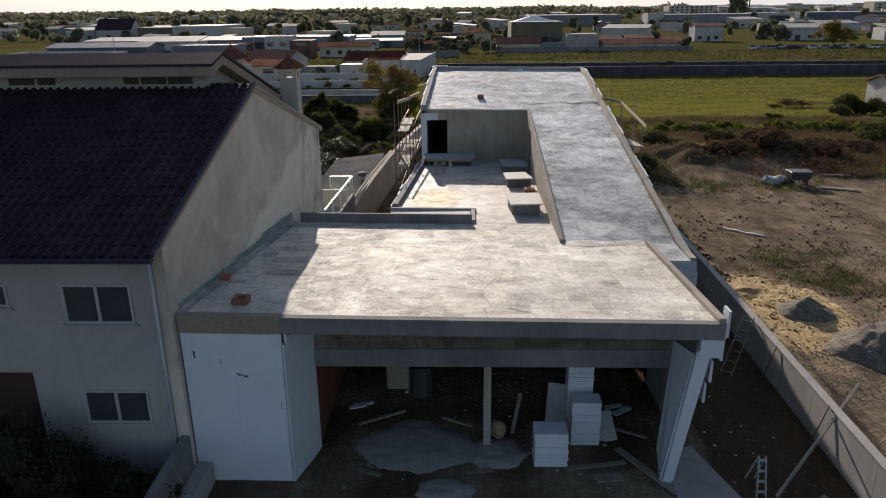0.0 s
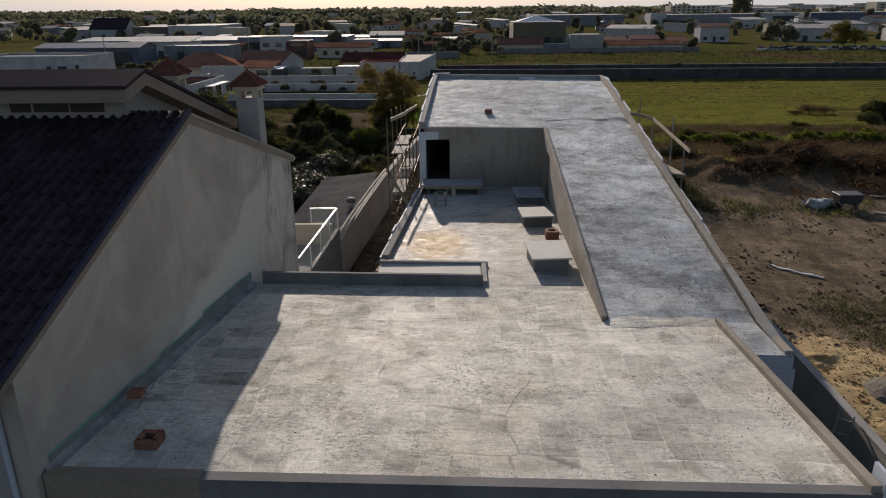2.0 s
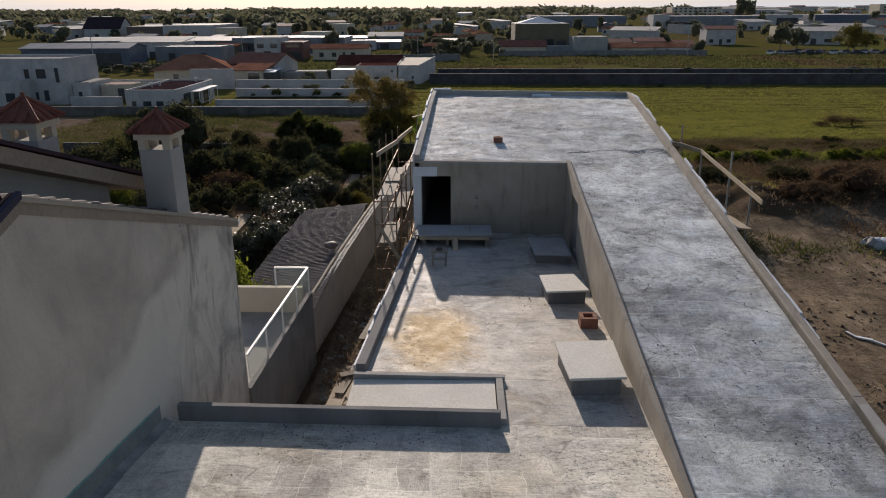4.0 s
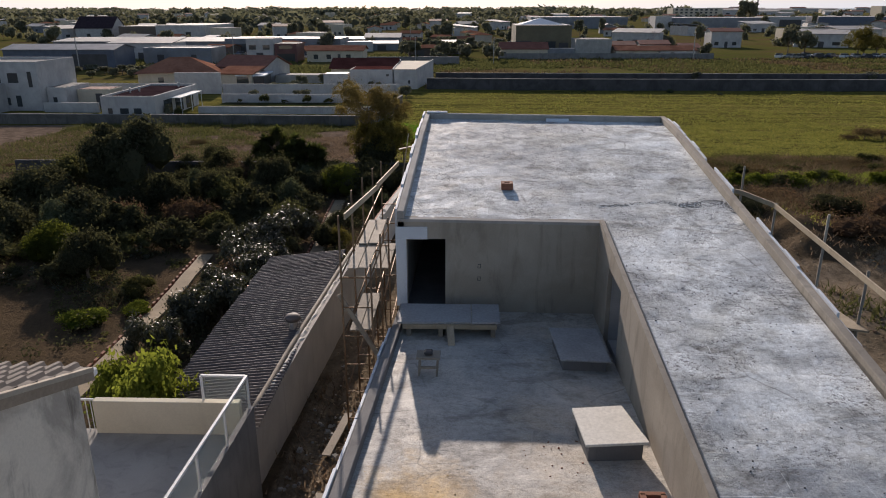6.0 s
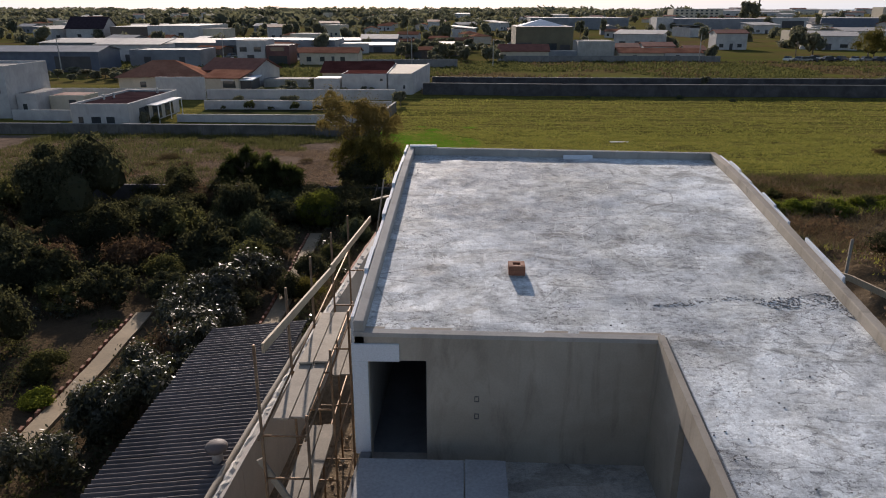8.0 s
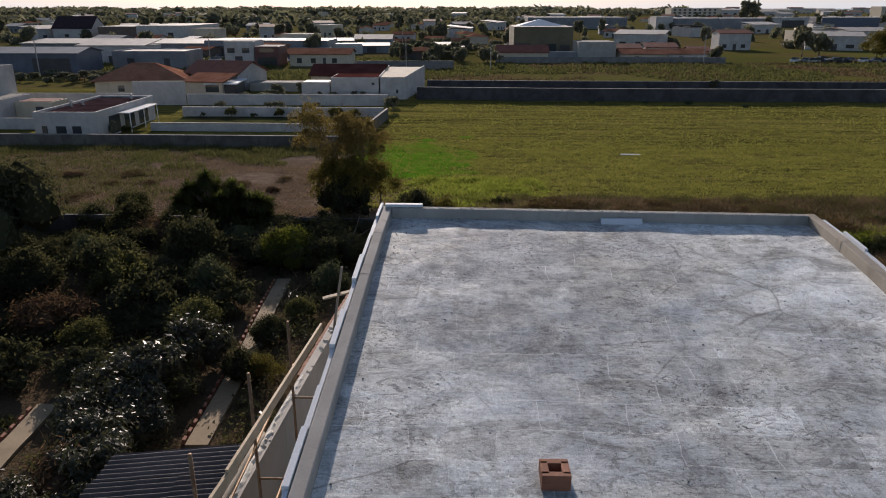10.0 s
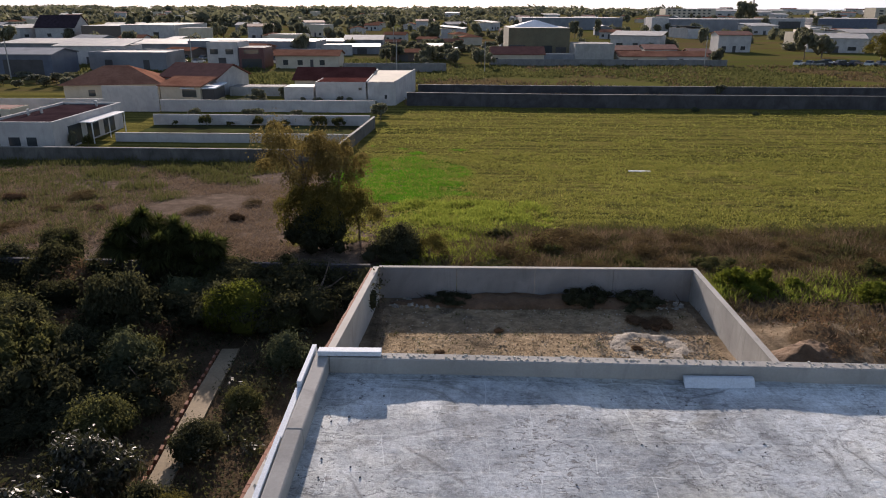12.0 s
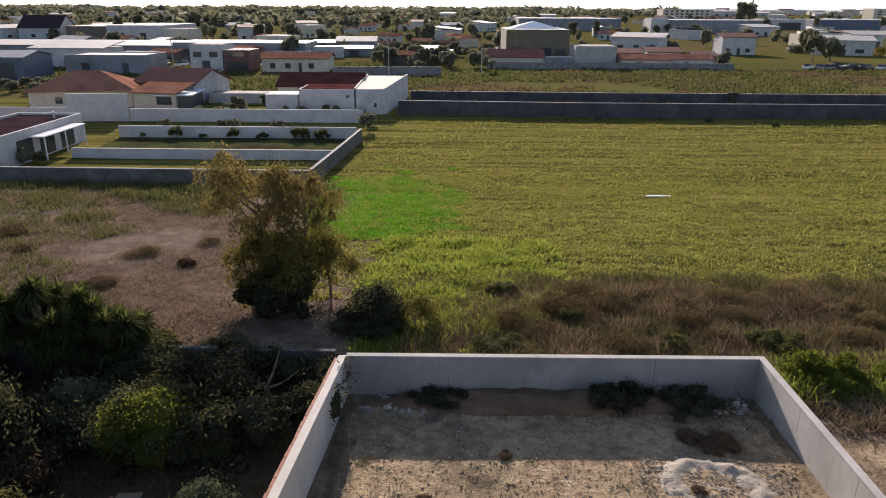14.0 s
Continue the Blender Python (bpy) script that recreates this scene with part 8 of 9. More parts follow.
tufts("lush_tufts", 4200, (-3.5, 7.5, 82, 97), lambda x, y: nz(x, y, 0.7, 73) - 0.05 * abs(x - 2) > -0.1, 0.42, 0.12, 10, "weed_bright", "bright green tufts at the field's corner", 34, 0.7, 0.25)
tufts("far_scrub", 7000, (-6, 120, 158, 170), lambda x, y: nz(x, y, 0.1, 75) > -0.2, 0.7, 0.5, 4, "straw", "scrubby grass between the far walls", 35, 0.6, 0.6)
tufts("far_scrub", 9000, (-20, 150, 172, 236), lambda x, y: nz(x, y, 0.05, 77) > -0.1, 0.7, 0.6, 4, "weed", "rough green scrub before the farm houses", 36, 0.6, 0.8)
tufts("far_scrub", 2500, (-20, 150, 172, 236), lambda x, y: nz(x, y, 0.05, 79) > 0.0, 0.8, 0.5, 4, "bramble", "rough brown scrub before the farm houses", 37, 0.6, 0.8)
tufts("far_scrub", 7000, (-120, -8, 176, 262), lambda x, y: nz(x, y, 0.06, 81) > 0.0, 0.9, 0.7, 4, "weed", "scrub between the far sheds", 38, 0.6, 0.8)
tufts("yard_weeds", 2600, (-2.4, 11.2, 57, 75.5), lambda x, y: nz(x, y, 0.45, 31) + 0.3 * nz(x, y, 1.6, 35) > 0.12 or x < -1.2, 0.17, 0.035, 6, "straw", "thin dry weeds in the back yard", 7, 0.6, 0.15)
SLOPE = lambda x, y: abs(x - 18.0 - 0.1 * (56 - y)) < 2.6 + 0.8 * nz(x, y, 0.4, 19) and y < 64
leaf_bed("plot_scrub", 560, 44, (14.5, 36, 53.5, 74), lambda x, y: not SLOPE(x, y) and y > 52 + 0.28 * abs(x - 20) and nz(x, y, 0.22, 91) > -0.2, 1.3, 0.9, 0.10, "leaf_dry", "dark purple-brown scrub on the dug banks", 61, 0.3)
leaf_bed("plot_scrub", 160, 40, (12.2, 15.5, 51, 58), lambda x, y: True, 1.0, 0.6, 0.08, "leaf_dark", "dark growth on the spoil bank by the wall", 62, 0.35)
tufts("yard_weeds", 1500, (-2.4, 11.2, 57, 75.5), lambda x, y: nz(x, y, 0.5, 131) + 0.4 * nz(x, y, 1.8, 135) > 0.15, 0.13, 0.05, 6, "weed", "low green-brown weeds in the back yard", 64, 0.8, 0.12)
tufts("plot_weeds", 900, (13.5, 19, 32.5, 39), lambda x, y: nz(x, y, 0.6, 37) > 0.0, 0.22, 0.05, 7, "weed", "patch of low weeds on the earth plot", 63, 0.9, 0.3)
tufts("plot_weeds", 2600, (11.5, 38, 30, 76), lambda x, y: y > 58 or (nz(x, y, 0.22, 35) > 0.3 and x > 17), 0.3, 0.07, 5, "straw", "thin weeds on the earth plot", 8, 0.5, 0.25)
tufts("plot_weeds", 2200, (14, 40, 36, 76), lambda x, y: nz(x, y, 0.22, 39) > 0.2 and y > 50 or x > 30, 0.3, 0.08, 5, "grass", "green weeds on the earth plot", 9, 0.5, 0.25)
tufts("passage_weeds", 160, (-4.4, -2.2, 38, 46), lambda x, y: True, 0.3, 0.06, 6, "straw", "dry weeds in the side passage", 11, 0.5, 0.2)
PATH_CLEAR = lambda x, y: not (abs(x + 7.2 + 0.054 * (y - 56.4)) < 0.75 and y < 71.2) and not (-14.4 < x < -11.6 and y < 60) and not (x > -8.8 and y < 56)


BEDS = lambda x, y: PATH_CLEAR(x, y) and not (x < -12.9 and y < 58 and nz(x, y, 0.25, 33) < 0.0)
leaf_bed("undergrowth", 2300, 46, (-34, -5.2, 45, 79.5), lambda x, y: BEDS(x, y) and nz(x, y, 0.4, 51) > -0.35, 0.8, 0.6, 0.07, "leaf_dark", "dark tangled undergrowth in the garden", 21)
leaf_bed("undergrowth", 420, 46, (-34, -5.2, 45, 79.5), lambda x, y: BEDS(x, y) and nz(x, y, 0.4, 57) > 0.0, 0.7, 0.5, 0.09, "leaf_gloss", "glossy-leaved undergrowth in the garden", 22)
leaf_bed("garden_greens", 1000, 34, (-24, -9.5, 44, 62), lambda x, y: nz(x, y, 0.35, 61) > 0.12 and not (-13.4 < x < -11.7), 0.3, 0.35, 0.06, "leaf_mid", "low green plants in the garden beds", 23)
leaf_bed("passage_growth", 130, 30, (-7.0, -4.2, 54.5, 76), lambda x, y: True, 0.5, 0.4, 0.05, "leaf_mid", "low growth along the boundary wall", 24)
tufts("undergrowth", 2600, (-34, -5.2, 45, 79.5), lambda x, y: BEDS(x, y) and nz(x, y, 0.4, 57) > 0.1, 0.8, 0.03, 5, "bramble", "brown twigs in the garden undergrowth", 22, 0.6, 0.3)
tufts("plot_brambles", 7000, (13, 38, 55, 78), lambda x, y: not SLOPE(x, y) and (x > 17 or y > 74) and nz(x, y, 0.25, 91) + 0.05 * (y - 62) > 0.0, 0.6, 0.07, 6, "bramble", "low brown brambles on the earth banks", 41, 0.8, 0.4)
tufts("plot_green", 2500, (13, 40, 50, 78), lambda x, y: nz(x, y, 0.25, 95) > 0.2, 0.4, 0.08, 6, "weed", "low green weeds on the earth plot", 42, 0.7, 0.4)
tufts("green_row", 3200, (12.4, 34, 73.5, 80), lambda x, y: abs(y - 77.6 - 0.05 * (x - 12)) < 1.6 + nz(x, y, 0.4, 97), 0.6, 0.1, 8, "weed_bright", "row of bright green weeds beside the field", 43, 0.5, 0.3)
rng = random.Random(77)
for k in range(30):
    x, y = rng.uniform(2.5, 42), rng.uniform(79.5, 87)
    plant(("loose", "drybush", "drybush")[k % 3], x, y, rng.uniform(0.6, 1.4), rng.uniform(0.5, 1.1), "straggly bush in the scrub at the field's edge", "brambles at the field's edge")
tufts("field_furrows", 16000, (-8, 70, 90, 152), lambda x, y: in_field(x, y) and math.sin((y + 0.015 * x) * 1.25 + 0.6 * nz(x, y, 0.03, 3)) > 0.72 and nz(x, y, 0.12, 99) > -0.3, 0.14, 0.26, 3, "weed", "darker grass along the field's furrows", 44, 0.6, 0.25)

# ---- the settlement beyond ----
PLAIN = -2.9


def opening(parent, x0, x1, y, z0, z1, mat="pane", name="window"):
    bm = bmesh.new()
    box(bm, x0, x1, y - 0.06, y + 0.05, z0, z1)
    return part(name, bm, mat, parent)


def building(name, label, x0, x1, y0, y1, h, wall, roof=None, roof_mat="tile_old", rise=1.6, axis="x", wins=(), doors=(), z=PLAIN, over=0.4, group="", parapet=0.0, turn=0.0):
    """A house or shed far off: walls, a roof, and the openings that show on its near side."""
    c = ((x0 + x1) / 2, (y0 + y1) / 2, z)
    b = thing(name, c, label, name.replace("_", " "), group)
    b.rotation_euler = (0, 0, radians(turn))
    zt = z + h
    bm = bmesh.new()
    if roof == "gable" and axis == "y":
        xm = (x0 + x1) / 2
        sec = [(x0, z - 1), (x1, z - 1), (x1, zt), (xm, zt + rise), (x0, zt)]
        solid(bm, [(x, y0, k) for x, k in sec], [(x, y1, k) for x, k in sec])
    elif roof == "gable":
        ym = (y0 + y1) / 2
        sec = [(y0, z - 1), (y1, z - 1), (y1, zt), (ym, zt + rise), (y0, zt)]
        solid(bm, [(x0, y, k) for y, k in sec], [(x1, y, k) for y, k in sec])
    else:
        box(bm, x0, x1, y0, y1, z - 1, zt)
    part("wall", bm, wall, b)
    if roof == "gable":
        for s in (-1, 1):
            bm = bmesh.new()
            if axis == "x":
                ym, dy = (y0 + y1) / 2, (y1 - y0) / 2 + over
                d = rise * over / ((y1 - y0) / 2)
                a = [(ym, zt + rise + 0.03), (ym + s * dy, zt - d + 0.03), (ym + s * dy, zt - d + 0.2), (ym, zt + rise + 0.2)]
                solid(bm, [(x0 - over, y, k) for y, k in a], [(x1 + over, y, k) for y, k in a])
            else:
                xm, dx = (x0 + x1) / 2, (x1 - x0) / 2 + over
                d = rise * over / ((x1 - x0) / 2)
                a = [(xm, zt + rise + 0.03), (xm + s * dx, zt - d + 0.03), (xm + s * dx, zt - d + 0.2), (xm, zt + rise + 0.2)]
                solid(bm, [(x, y0 - over, k) for x, k in a], [(x, y1 + over, k) for x, k in a])
            part("roof_slope", bm, roof_mat, b)
    elif roof == "hip":
        bm = bmesh.new()
        ins = min((y1 - y0), (x1 - x0)) / 2
        solid(bm, [(x0 - over, y0 - over, zt), (x1 + over, y0 - over, zt), (x1 + over, y1 + over, zt), (x0 - over, y1 + over, zt)],
              [(x0 + ins, (y0 + y1) / 2 - 0.1, zt + rise), (x1 - ins, (y0 + y1) / 2 - 0.1, zt + rise), (x1 - ins, (y0 + y1) / 2 + 0.1, zt + rise), (x0 + ins, (y0 + y1) / 2 + 0.1, zt + rise)])
        part("roof", bm, roof_mat, b)
    elif roof == "flat":
        bm = bmesh.new()
        box(bm, x0 + 0.25, x1 - 0.25, y0 + 0.25, y1 - 0.25, zt + 0.002, zt + 0.05)
        part("roof", bm, roof_mat, b)
        if parapet:
            bm = bmesh.new()
            for q in ((x0, x1, y0, y0 + 0.25), (x0, x1, y1 - 0.25, y1), (x0, x0 + 0.25, y0 + 0.25, y1 - 0.25), (x1 - 0.25, x1, y0 + 0.25, y1 - 0.25)):
                box(bm, *q, zt - 0.002, zt + parapet)
            part("parapet", bm, wall, b)
    elif roof == "shed":
        bm = bmesh.new()
        solid(bm, [(x0 - over, y0 - over, zt), (x1 + over, y0 - over, zt), (x1 + over, y0 - over, zt + 0.2), (x0 - over, y0 - over, zt + 0.2)],
              [(x0 - over, y1 + over, zt + rise), (x1 + over, y1 + over, zt + rise), (x1 + over, y1 + over, zt + rise + 0.2), (x0 - over, y1 + over, zt + rise + 0.2)])
        part("roof", bm, roof_mat, b)
    for u0, u1, a, c2 in wins:
        opening(b, lerp(x0, x1, u0), lerp(x0, x1, u1), y0, z + a, z + c2)
    for u0, u1, c2 in doors:
        opening(b, lerp(x0, x1, u0), lerp(x0, x1, u1), y0, z, z + c2, "dark_metal", "door")
    return b


def far_wall(name, pts, h, th, mat, label, n=1, cap=None):
    """A free-standing wall along a line of points, h a height or a list of top heights."""
    w = thing(name, (*pts[0], PLAIN), label, "wall", kind="structure")
    for i, ((xa, ya), (xb, yb)) in enumerate(zip(pts, pts[1:])):
        d = Vector((xb - xa, yb - ya, 0))
        s = Vector((-d.y, d.x, 0)).normalized() * th / 2
        for k in range(n):
            p, q = Vector((xa, ya, 0)) + d * k / n, Vector((xa, ya, 0)) + d * ((k + 1) / n)
            ta = h[i] if isinstance(h, list) else h
            tb = h[i + 1] if isinstance(h, list) else h
            f0, f1 = k / n, (k + 1) / n
            bm = bmesh.new()
            solid(bm, [(p - s).to_tuple()[:2] + (PLAIN - 1,), (q - s).to_tuple()[:2] + (PLAIN - 1,), (q + s).to_tuple()[:2] + (PLAIN - 1,), (p + s).to_tuple()[:2] + (PLAIN - 1,)],
                  [(p - s).to_tuple()[:2] + (lerp(ta, tb, f0),), (q - s).to_tuple()[:2] + (lerp(ta, tb, f1),), (q + s).to_tuple()[:2] + (lerp(ta, tb, f1),), (p + s).to_tuple()[:2] + (lerp(ta, tb, f0),)])
            part("wall_panel", bm, mat, w)
            if cap:
                bm = bmesh.new()
                bar(bm, (p.x, p.y, lerp(ta, tb, f0) + 0.05), (q.x, q.y, lerp(ta, tb, f1) + 0.05), th + 0.08, 0.08)
                part("coping", bm, cap, w)
    return w


far_wall("wall_field", [(-6.5, 157), (18, 155.4), (62, 155), (140, 154)], -0.95, 0.25, "wall_dark", "long dark block wall across the far side of the field", 10, "concrete_dark")
far_wall("wall_field", [(-5.5, 172), (20, 171), (150, 169)], -1.3, 0.25, "wall_dark", "second long dark block wall behind the first", 10, "concrete_dark")
far_wall("wall_garden", [(-75, 115.5), (-38, 114.8), (-11.2, 114.2)], -1.62, 0.22, "wall_mossy", "weathered dark grey wall along the waste ground", 6, "concrete_dark")
far_wall("wall_garden", [(-11.2, 114.4), (-10.2, 125.0), (-9.3, 135.4)], [-1.6, -1.55, -1.5], 0.22, "wall_mossy", "weathered grey wall beside the field", 4, "concrete_dark")
far_wall("wall_white", [(-37.6, 125.2), (-10.8, 124.8)], -1.95, 0.22, "white_paint", "low white garden wall", 5, "concrete")
far_wall("wall_white", [(-38.2, 137.4), (-10.0, 137.0)], -1.55, 0.22, "white_paint", "white garden wall", 5)
far_wall("wall_white", [(-95, 149.2), (-50.2, 149.2)], -1.1, 0.22, "white_paint", "long white boundary wall", 4)
far_wall("wall_white", [(-50.1, 149.0), (-42.0, 149.0)], 0.75, 0.25, "white_paint", "tall white end wall of a lean-to", 1)
far_wall("wall_white", [(-41.9, 149.2), (-10.6, 149.2)], -1.2, 0.22, "white_paint", "long white boundary wall", 4)
far_wall("wall_grey", [(-25, 215.0), (-1, 216.5)], -0.9, 0.3, "concrete_dark", "grey block wall before a field", 3)

building("hut", "small white hut with a red tiled roof beside the field", 54.6, 61.0, 96.5, 103, 3.0, "white_paint", "gable", "tile_red", 1.0, z=-1.9, wins=((0.2, 0.32, 0.9, 1.8),))
for x, y, r_, h_ in ((48.5, 95.5, 2.2, 3.2), (50.6, 93.6, 2.0, 2.6), (46.0, 92.0, 1.8, 1.8), (52.0, 91.0, 2.6, 2.4)):
    plant("mid", x, y, r_, h_, "green bush beside the white hut", "bushes beside the hut")
for x, y, r_, h_ in ((44.5, 103.4, 1.9, 1.9), (42.6, 103.0, 1.5, 0.8), (46.8, 104.0, 1.8, 1.4)):
    plant("drybush", x, y, r_, h_, "dead brown bush in the field", "dead bushes in the field")
for x, y, r_ in ((21.5, 152.6, 0.7), (36.5, 152.0, 0.9), (44.0, 148.5, 0.8), (30.0, 153.0, 0.5)):
    plant("olive", x, y, r_, r_ * 0.8, "grass tussock before the far wall", "tussocks in the field")
# lawn between the white walls
bm = bmesh.new()
box(bm, -37.5, -11.2, 126, 136.5, PLAIN - 0.3, PLAIN + 0.12)
M["lawn"] = plain("lawn", (0.040, 0.038, 0.022), (0.085, 0.095, 0.035), 0.95, big=0.25, fine=6, spec=0.0)
single("lawn", bm, "lawn", "walled lawn between white garden walls", "lawn", kind="structure")

wb = building("garage_building", "long white garage with a dark roof and sloping side wall", -20.7, -8.5, 157, 164, 3.5, "white_paint", "flat", "tile_maroon", wins=((0.55, 0.59, 2.3, 2.7), (0.88, 0.91, 1.0, 1.6)))
bm = bmesh.new()
solid(bm, [(-12.6, 157.3, 0.3), (-8.6, 157.3, 0.3), (-6.4, 173.8, 0.5), (-12.6, 173.8, 0.5)], [(-12.6, 157.3, 0.66), (-8.6, 157.3, 0.66), (-6.4, 173.8, 1.0), (-12.6, 173.8, 1.0)])
part("sloping_roof", bm, "beige_paint", wb, "beige sloping roof")
bm = bmesh.new()
for xa_, xb_ in ((-12.8, -12.8), (-8.48, -6.25)):
    solid(bm, [(xa_, 157.0, -3.5), (xa_ + 0.2, 157.0, -3.5), (xb_ + 0.2, 174.0, -3.5), (xb_, 174.0, -3.5)], [(xa_, 157.0, 0.8), (xa_ + 0.2, 157.0, 0.8), (xb_ + 0.2, 174.0, 1.25), (xb_, 174.0, 1.25)])
part("sloping_parapet", bm, "white_paint", wb)
building("garage_building", "red-brown roofed outbuilding behind the white garage", -25.5, -13, 164.6, 174, 3.1, "beige_paint", "gable", "tile_maroon", 1.5)
building("shed", "small white hut with open carport", -25.6, -21.0, 157, 161, 2.7, "white_paint", "flat", "fibre_grey")
fh = building("flat_house", "white single-storey house with a flat dark roof", -48.2, -40.9, 118.6, 134.6, 2.9, "white_paint", "flat", "roof_felt", parapet=0.3, wins=((0.12, 0.2, 0.6, 1.6), (0.34, 0.5, 0.2, 1.6), (0.60, 0.74, 0.3, 1.6)))
for x, y in ((-47, 125), (-46.4, 126.6), (-43, 132.6)):
    bm = bmesh.new()
    tube(bm, (x, y, 0.0), (x, y, 0.75), 0.16, 0.16, 8)
    part("roof_vent", bm, "steel", fh)
for k in range(3):
    bm = bmesh.new()
    box(bm, -40.95, -40.84, 121.5 + k * 4.0, 124.2 + k * 4.0, PLAIN + 0.2, PLAIN + 2.3)
    part("terrace_door", bm, "pane", fh)
bm = bmesh.new()
box(bm, -40.84, -39.3, 123.6, 132.0, PLAIN + 2.35, PLAIN + 2.45)
part("pergola", bm, "alu_white", fh, "white pergola")
for y in (123.8, 127.8, 131.8):
    bm = bmesh.new()
    bar(bm, (-39.4, y, PLAIN), (-39.4, y, PLAIN + 2.35), 0.1, 0.1)
    part("pergola_post", bm, "alu_white", fh)
building("villa", "white two-storey villa with flat roofs", -80, -61.5, 127.5, 138, 6.6, "white_paint", "flat", "concrete_dark", parapet=0.4, wins=((0.66, 0.70, 3.8, 5.4), (0.76, 0.84, 4.0, 5.4), (0.80, 0.84, 0.6, 2.2), (0.92, 0.95, 3.4, 5.6), (0.72, 0.75, 0.8, 1.9)))
building("villa", "lower white wing of the villa", -61.4, -58.6, 129, 136, 3.2, "white_paint", "flat", "concrete_dark", wins=((0.3, 0.5, 0.8, 1.8),))
building("villa", "lower front terrace of the white villa", -76, -66.5, 123.6, 127.4, 3.1, "white_paint", "flat", "concrete", parapet=0.9, wins=((0.15, 0.3, 0.3, 2.4), (0.45, 0.6, 0.3, 2.4), (0.75, 0.9, 0.9, 2.2)))
far_wall("wall_white", [(-60.5, 126.2), (-52.3, 126)], -1.5, 0.25, "white_paint", "white garden wall of the villa", 2)
building("garden_hut", "beige garden hut with a flat roof", -58.5, -53.4, 132, 136, 2.6, "beige_paint", "flat", "tile_red", doors=((0.55, 0.75, 2.0),))
building("tiled_house", "single-storey beige house with an old red tiled roof", -63.0, -48.6, 161.5, 172, 2.5, "beige_paint", "hip", "tile_old", 2.6, turn=13, over=0.8, wins=((0.25, 0.32, 0.7, 1.7), (0.5, 0.57, 0.7, 1.7)))
building("tiled_house", "low house with a brown tiled roof", -48.6, -37.6, 168, 178, 3.0, "white_paint", "gable", "tile_red", 1.9, turn=-16, wins=((0.6, 0.8, 0.7, 1.8),))
building("carport", "carport with a pale sheet roof", -43.0, -38.0, 161.5, 167.0, 1.9, "dark_metal", "shed", "eps", 0.3)
building("tiled_house", "low brown-roofed lean-to before the house", -46.6, -39.6, 161.5, 166.5, 2.2, "beige_paint", "shed", "tile_old", 1.0, turn=-10, wins=((0.55, 0.9, 0.6, 1.8),))
building("outhouse", "low grey block wall outhouse behind the yard", -37.5, -28.0, 168, 172, 1.5, "concrete", "flat", "concrete_dark")
building("workshop", "blue-clad workshop with a rounded pale roof", -112, -84.5, 199, 210, 4.6, "blue_sheet", "gable", "grey_sheet", 1.0, doors=((0.62, 0.93, 3.6), (0.15, 0.2, 2.6)))
building("workshop", "grey workshop row with flat sheet roofs", -84, -66, 214, 226, 4.0, "grey_sheet", "flat", "fibre_grey", parapet=0.3, doors=((0.2, 0.3, 2.6), (0.7, 0.78, 2.6)))
building("long_shed", "long low shed with a pale sheet roof", -135, -78, 262, 276, 3.6, "grey_sheet", "shed", "fibre_grey", 0.8)
building("long_shed", "long grey shed with dark openings", -78, -40, 262, 280, 4.6, "grey_sheet", "flat", "fibre_grey", doors=((0.1, 0.2, 3.0), (0.5, 0.62, 3.0)))
building("office", "small white and blue office block", -59, -51.5, 222, 232, 6.2, "white_paint", "flat", "concrete_dark", wins=((0.1, 0.35, 3.4, 4.6), (0.6, 0.85, 3.4, 4.6)), doors=((0.35, 0.6, 2.6),))
building("shop", "small shop with a red upper facade", -51.0, -45.0, 221, 230, 5.0, "shop_red", "flat", "concrete_dark", wins=((0.2, 0.8, 3.6, 4.6), (0.1, 0.9, 0.4, 2.4)))
building("tiled_house", "long low house with an orange tiled roof", -43.0, -27.5, 224, 233, 3.0, "beige_paint", "gable", "tile_old", 1.05, wins=((0.12, 0.2, 0.8, 2.0), (0.35, 0.43, 0.8, 2.0), (0.7, 0.78, 0.8, 2.0)), doors=((0.55, 0.6, 2.1),))
bs = building("farm_shed", "big olive-grey farm shed with dark gateways", 16.4, 33.8, 256, 278, 8.8, "green_cladding", "flat", "fibre_grey", doors=((0.0, 0.28, 4.2), (0.78, 0.95, 3.6)), wins=((0.55, 0.72, 1.0, 4.0),))
bm = bmesh.new()
solid(bm, [(18, 262, 6.0), (32, 262, 6.0), (32, 274, 6.0), (18, 274, 6.0)], [(24.8, 267.8, 7.9), (25.2, 267.8, 7.9), (25.2, 268.2, 7.9), (24.8, 268.2, 7.9)])
part("roof_light", bm, "eps", bs, "pale pyramid roof light")
building("tiled_house", "low house with a dark red tiled roof", 10.8, 24.5, 238, 246, 2.7, "beige_paint", "gable", "tile_red", 1.6, wins=((0.05, 0.12, 0.7, 1.8),))
building("greenhouse", "pale blue sheet outbuilding", 22.5, 32.5, 238.5, 243, 2.7, "grey_sheet", "flat", "fibre_grey")
building("store", "plain grey rendered store building", 33.2, 43.7, 242, 252, 5.2, "concrete", "flat", "concrete_dark")
for k, (x0, x1, y0, h, mat_) in enumerate(((44.5, 57, 239, 2.2, "tile_old"), (57.5, 68, 240, 2.2, "tile_old"), (46, 53, 252, 3.0, "tile_red"), (55, 64, 254, 3.2, "tile_red"), (65.5, 71, 246, 2.6, "tile_red"))):
    building("tiled_house", "low house with a brown tiled roof behind a wall", x0, x1, y0, y0 + 8, h, "white_paint" if k % 2 else "beige_paint", "gable", mat_, 1.0, wins=((0.3, 0.4, 0.7, 1.6),))
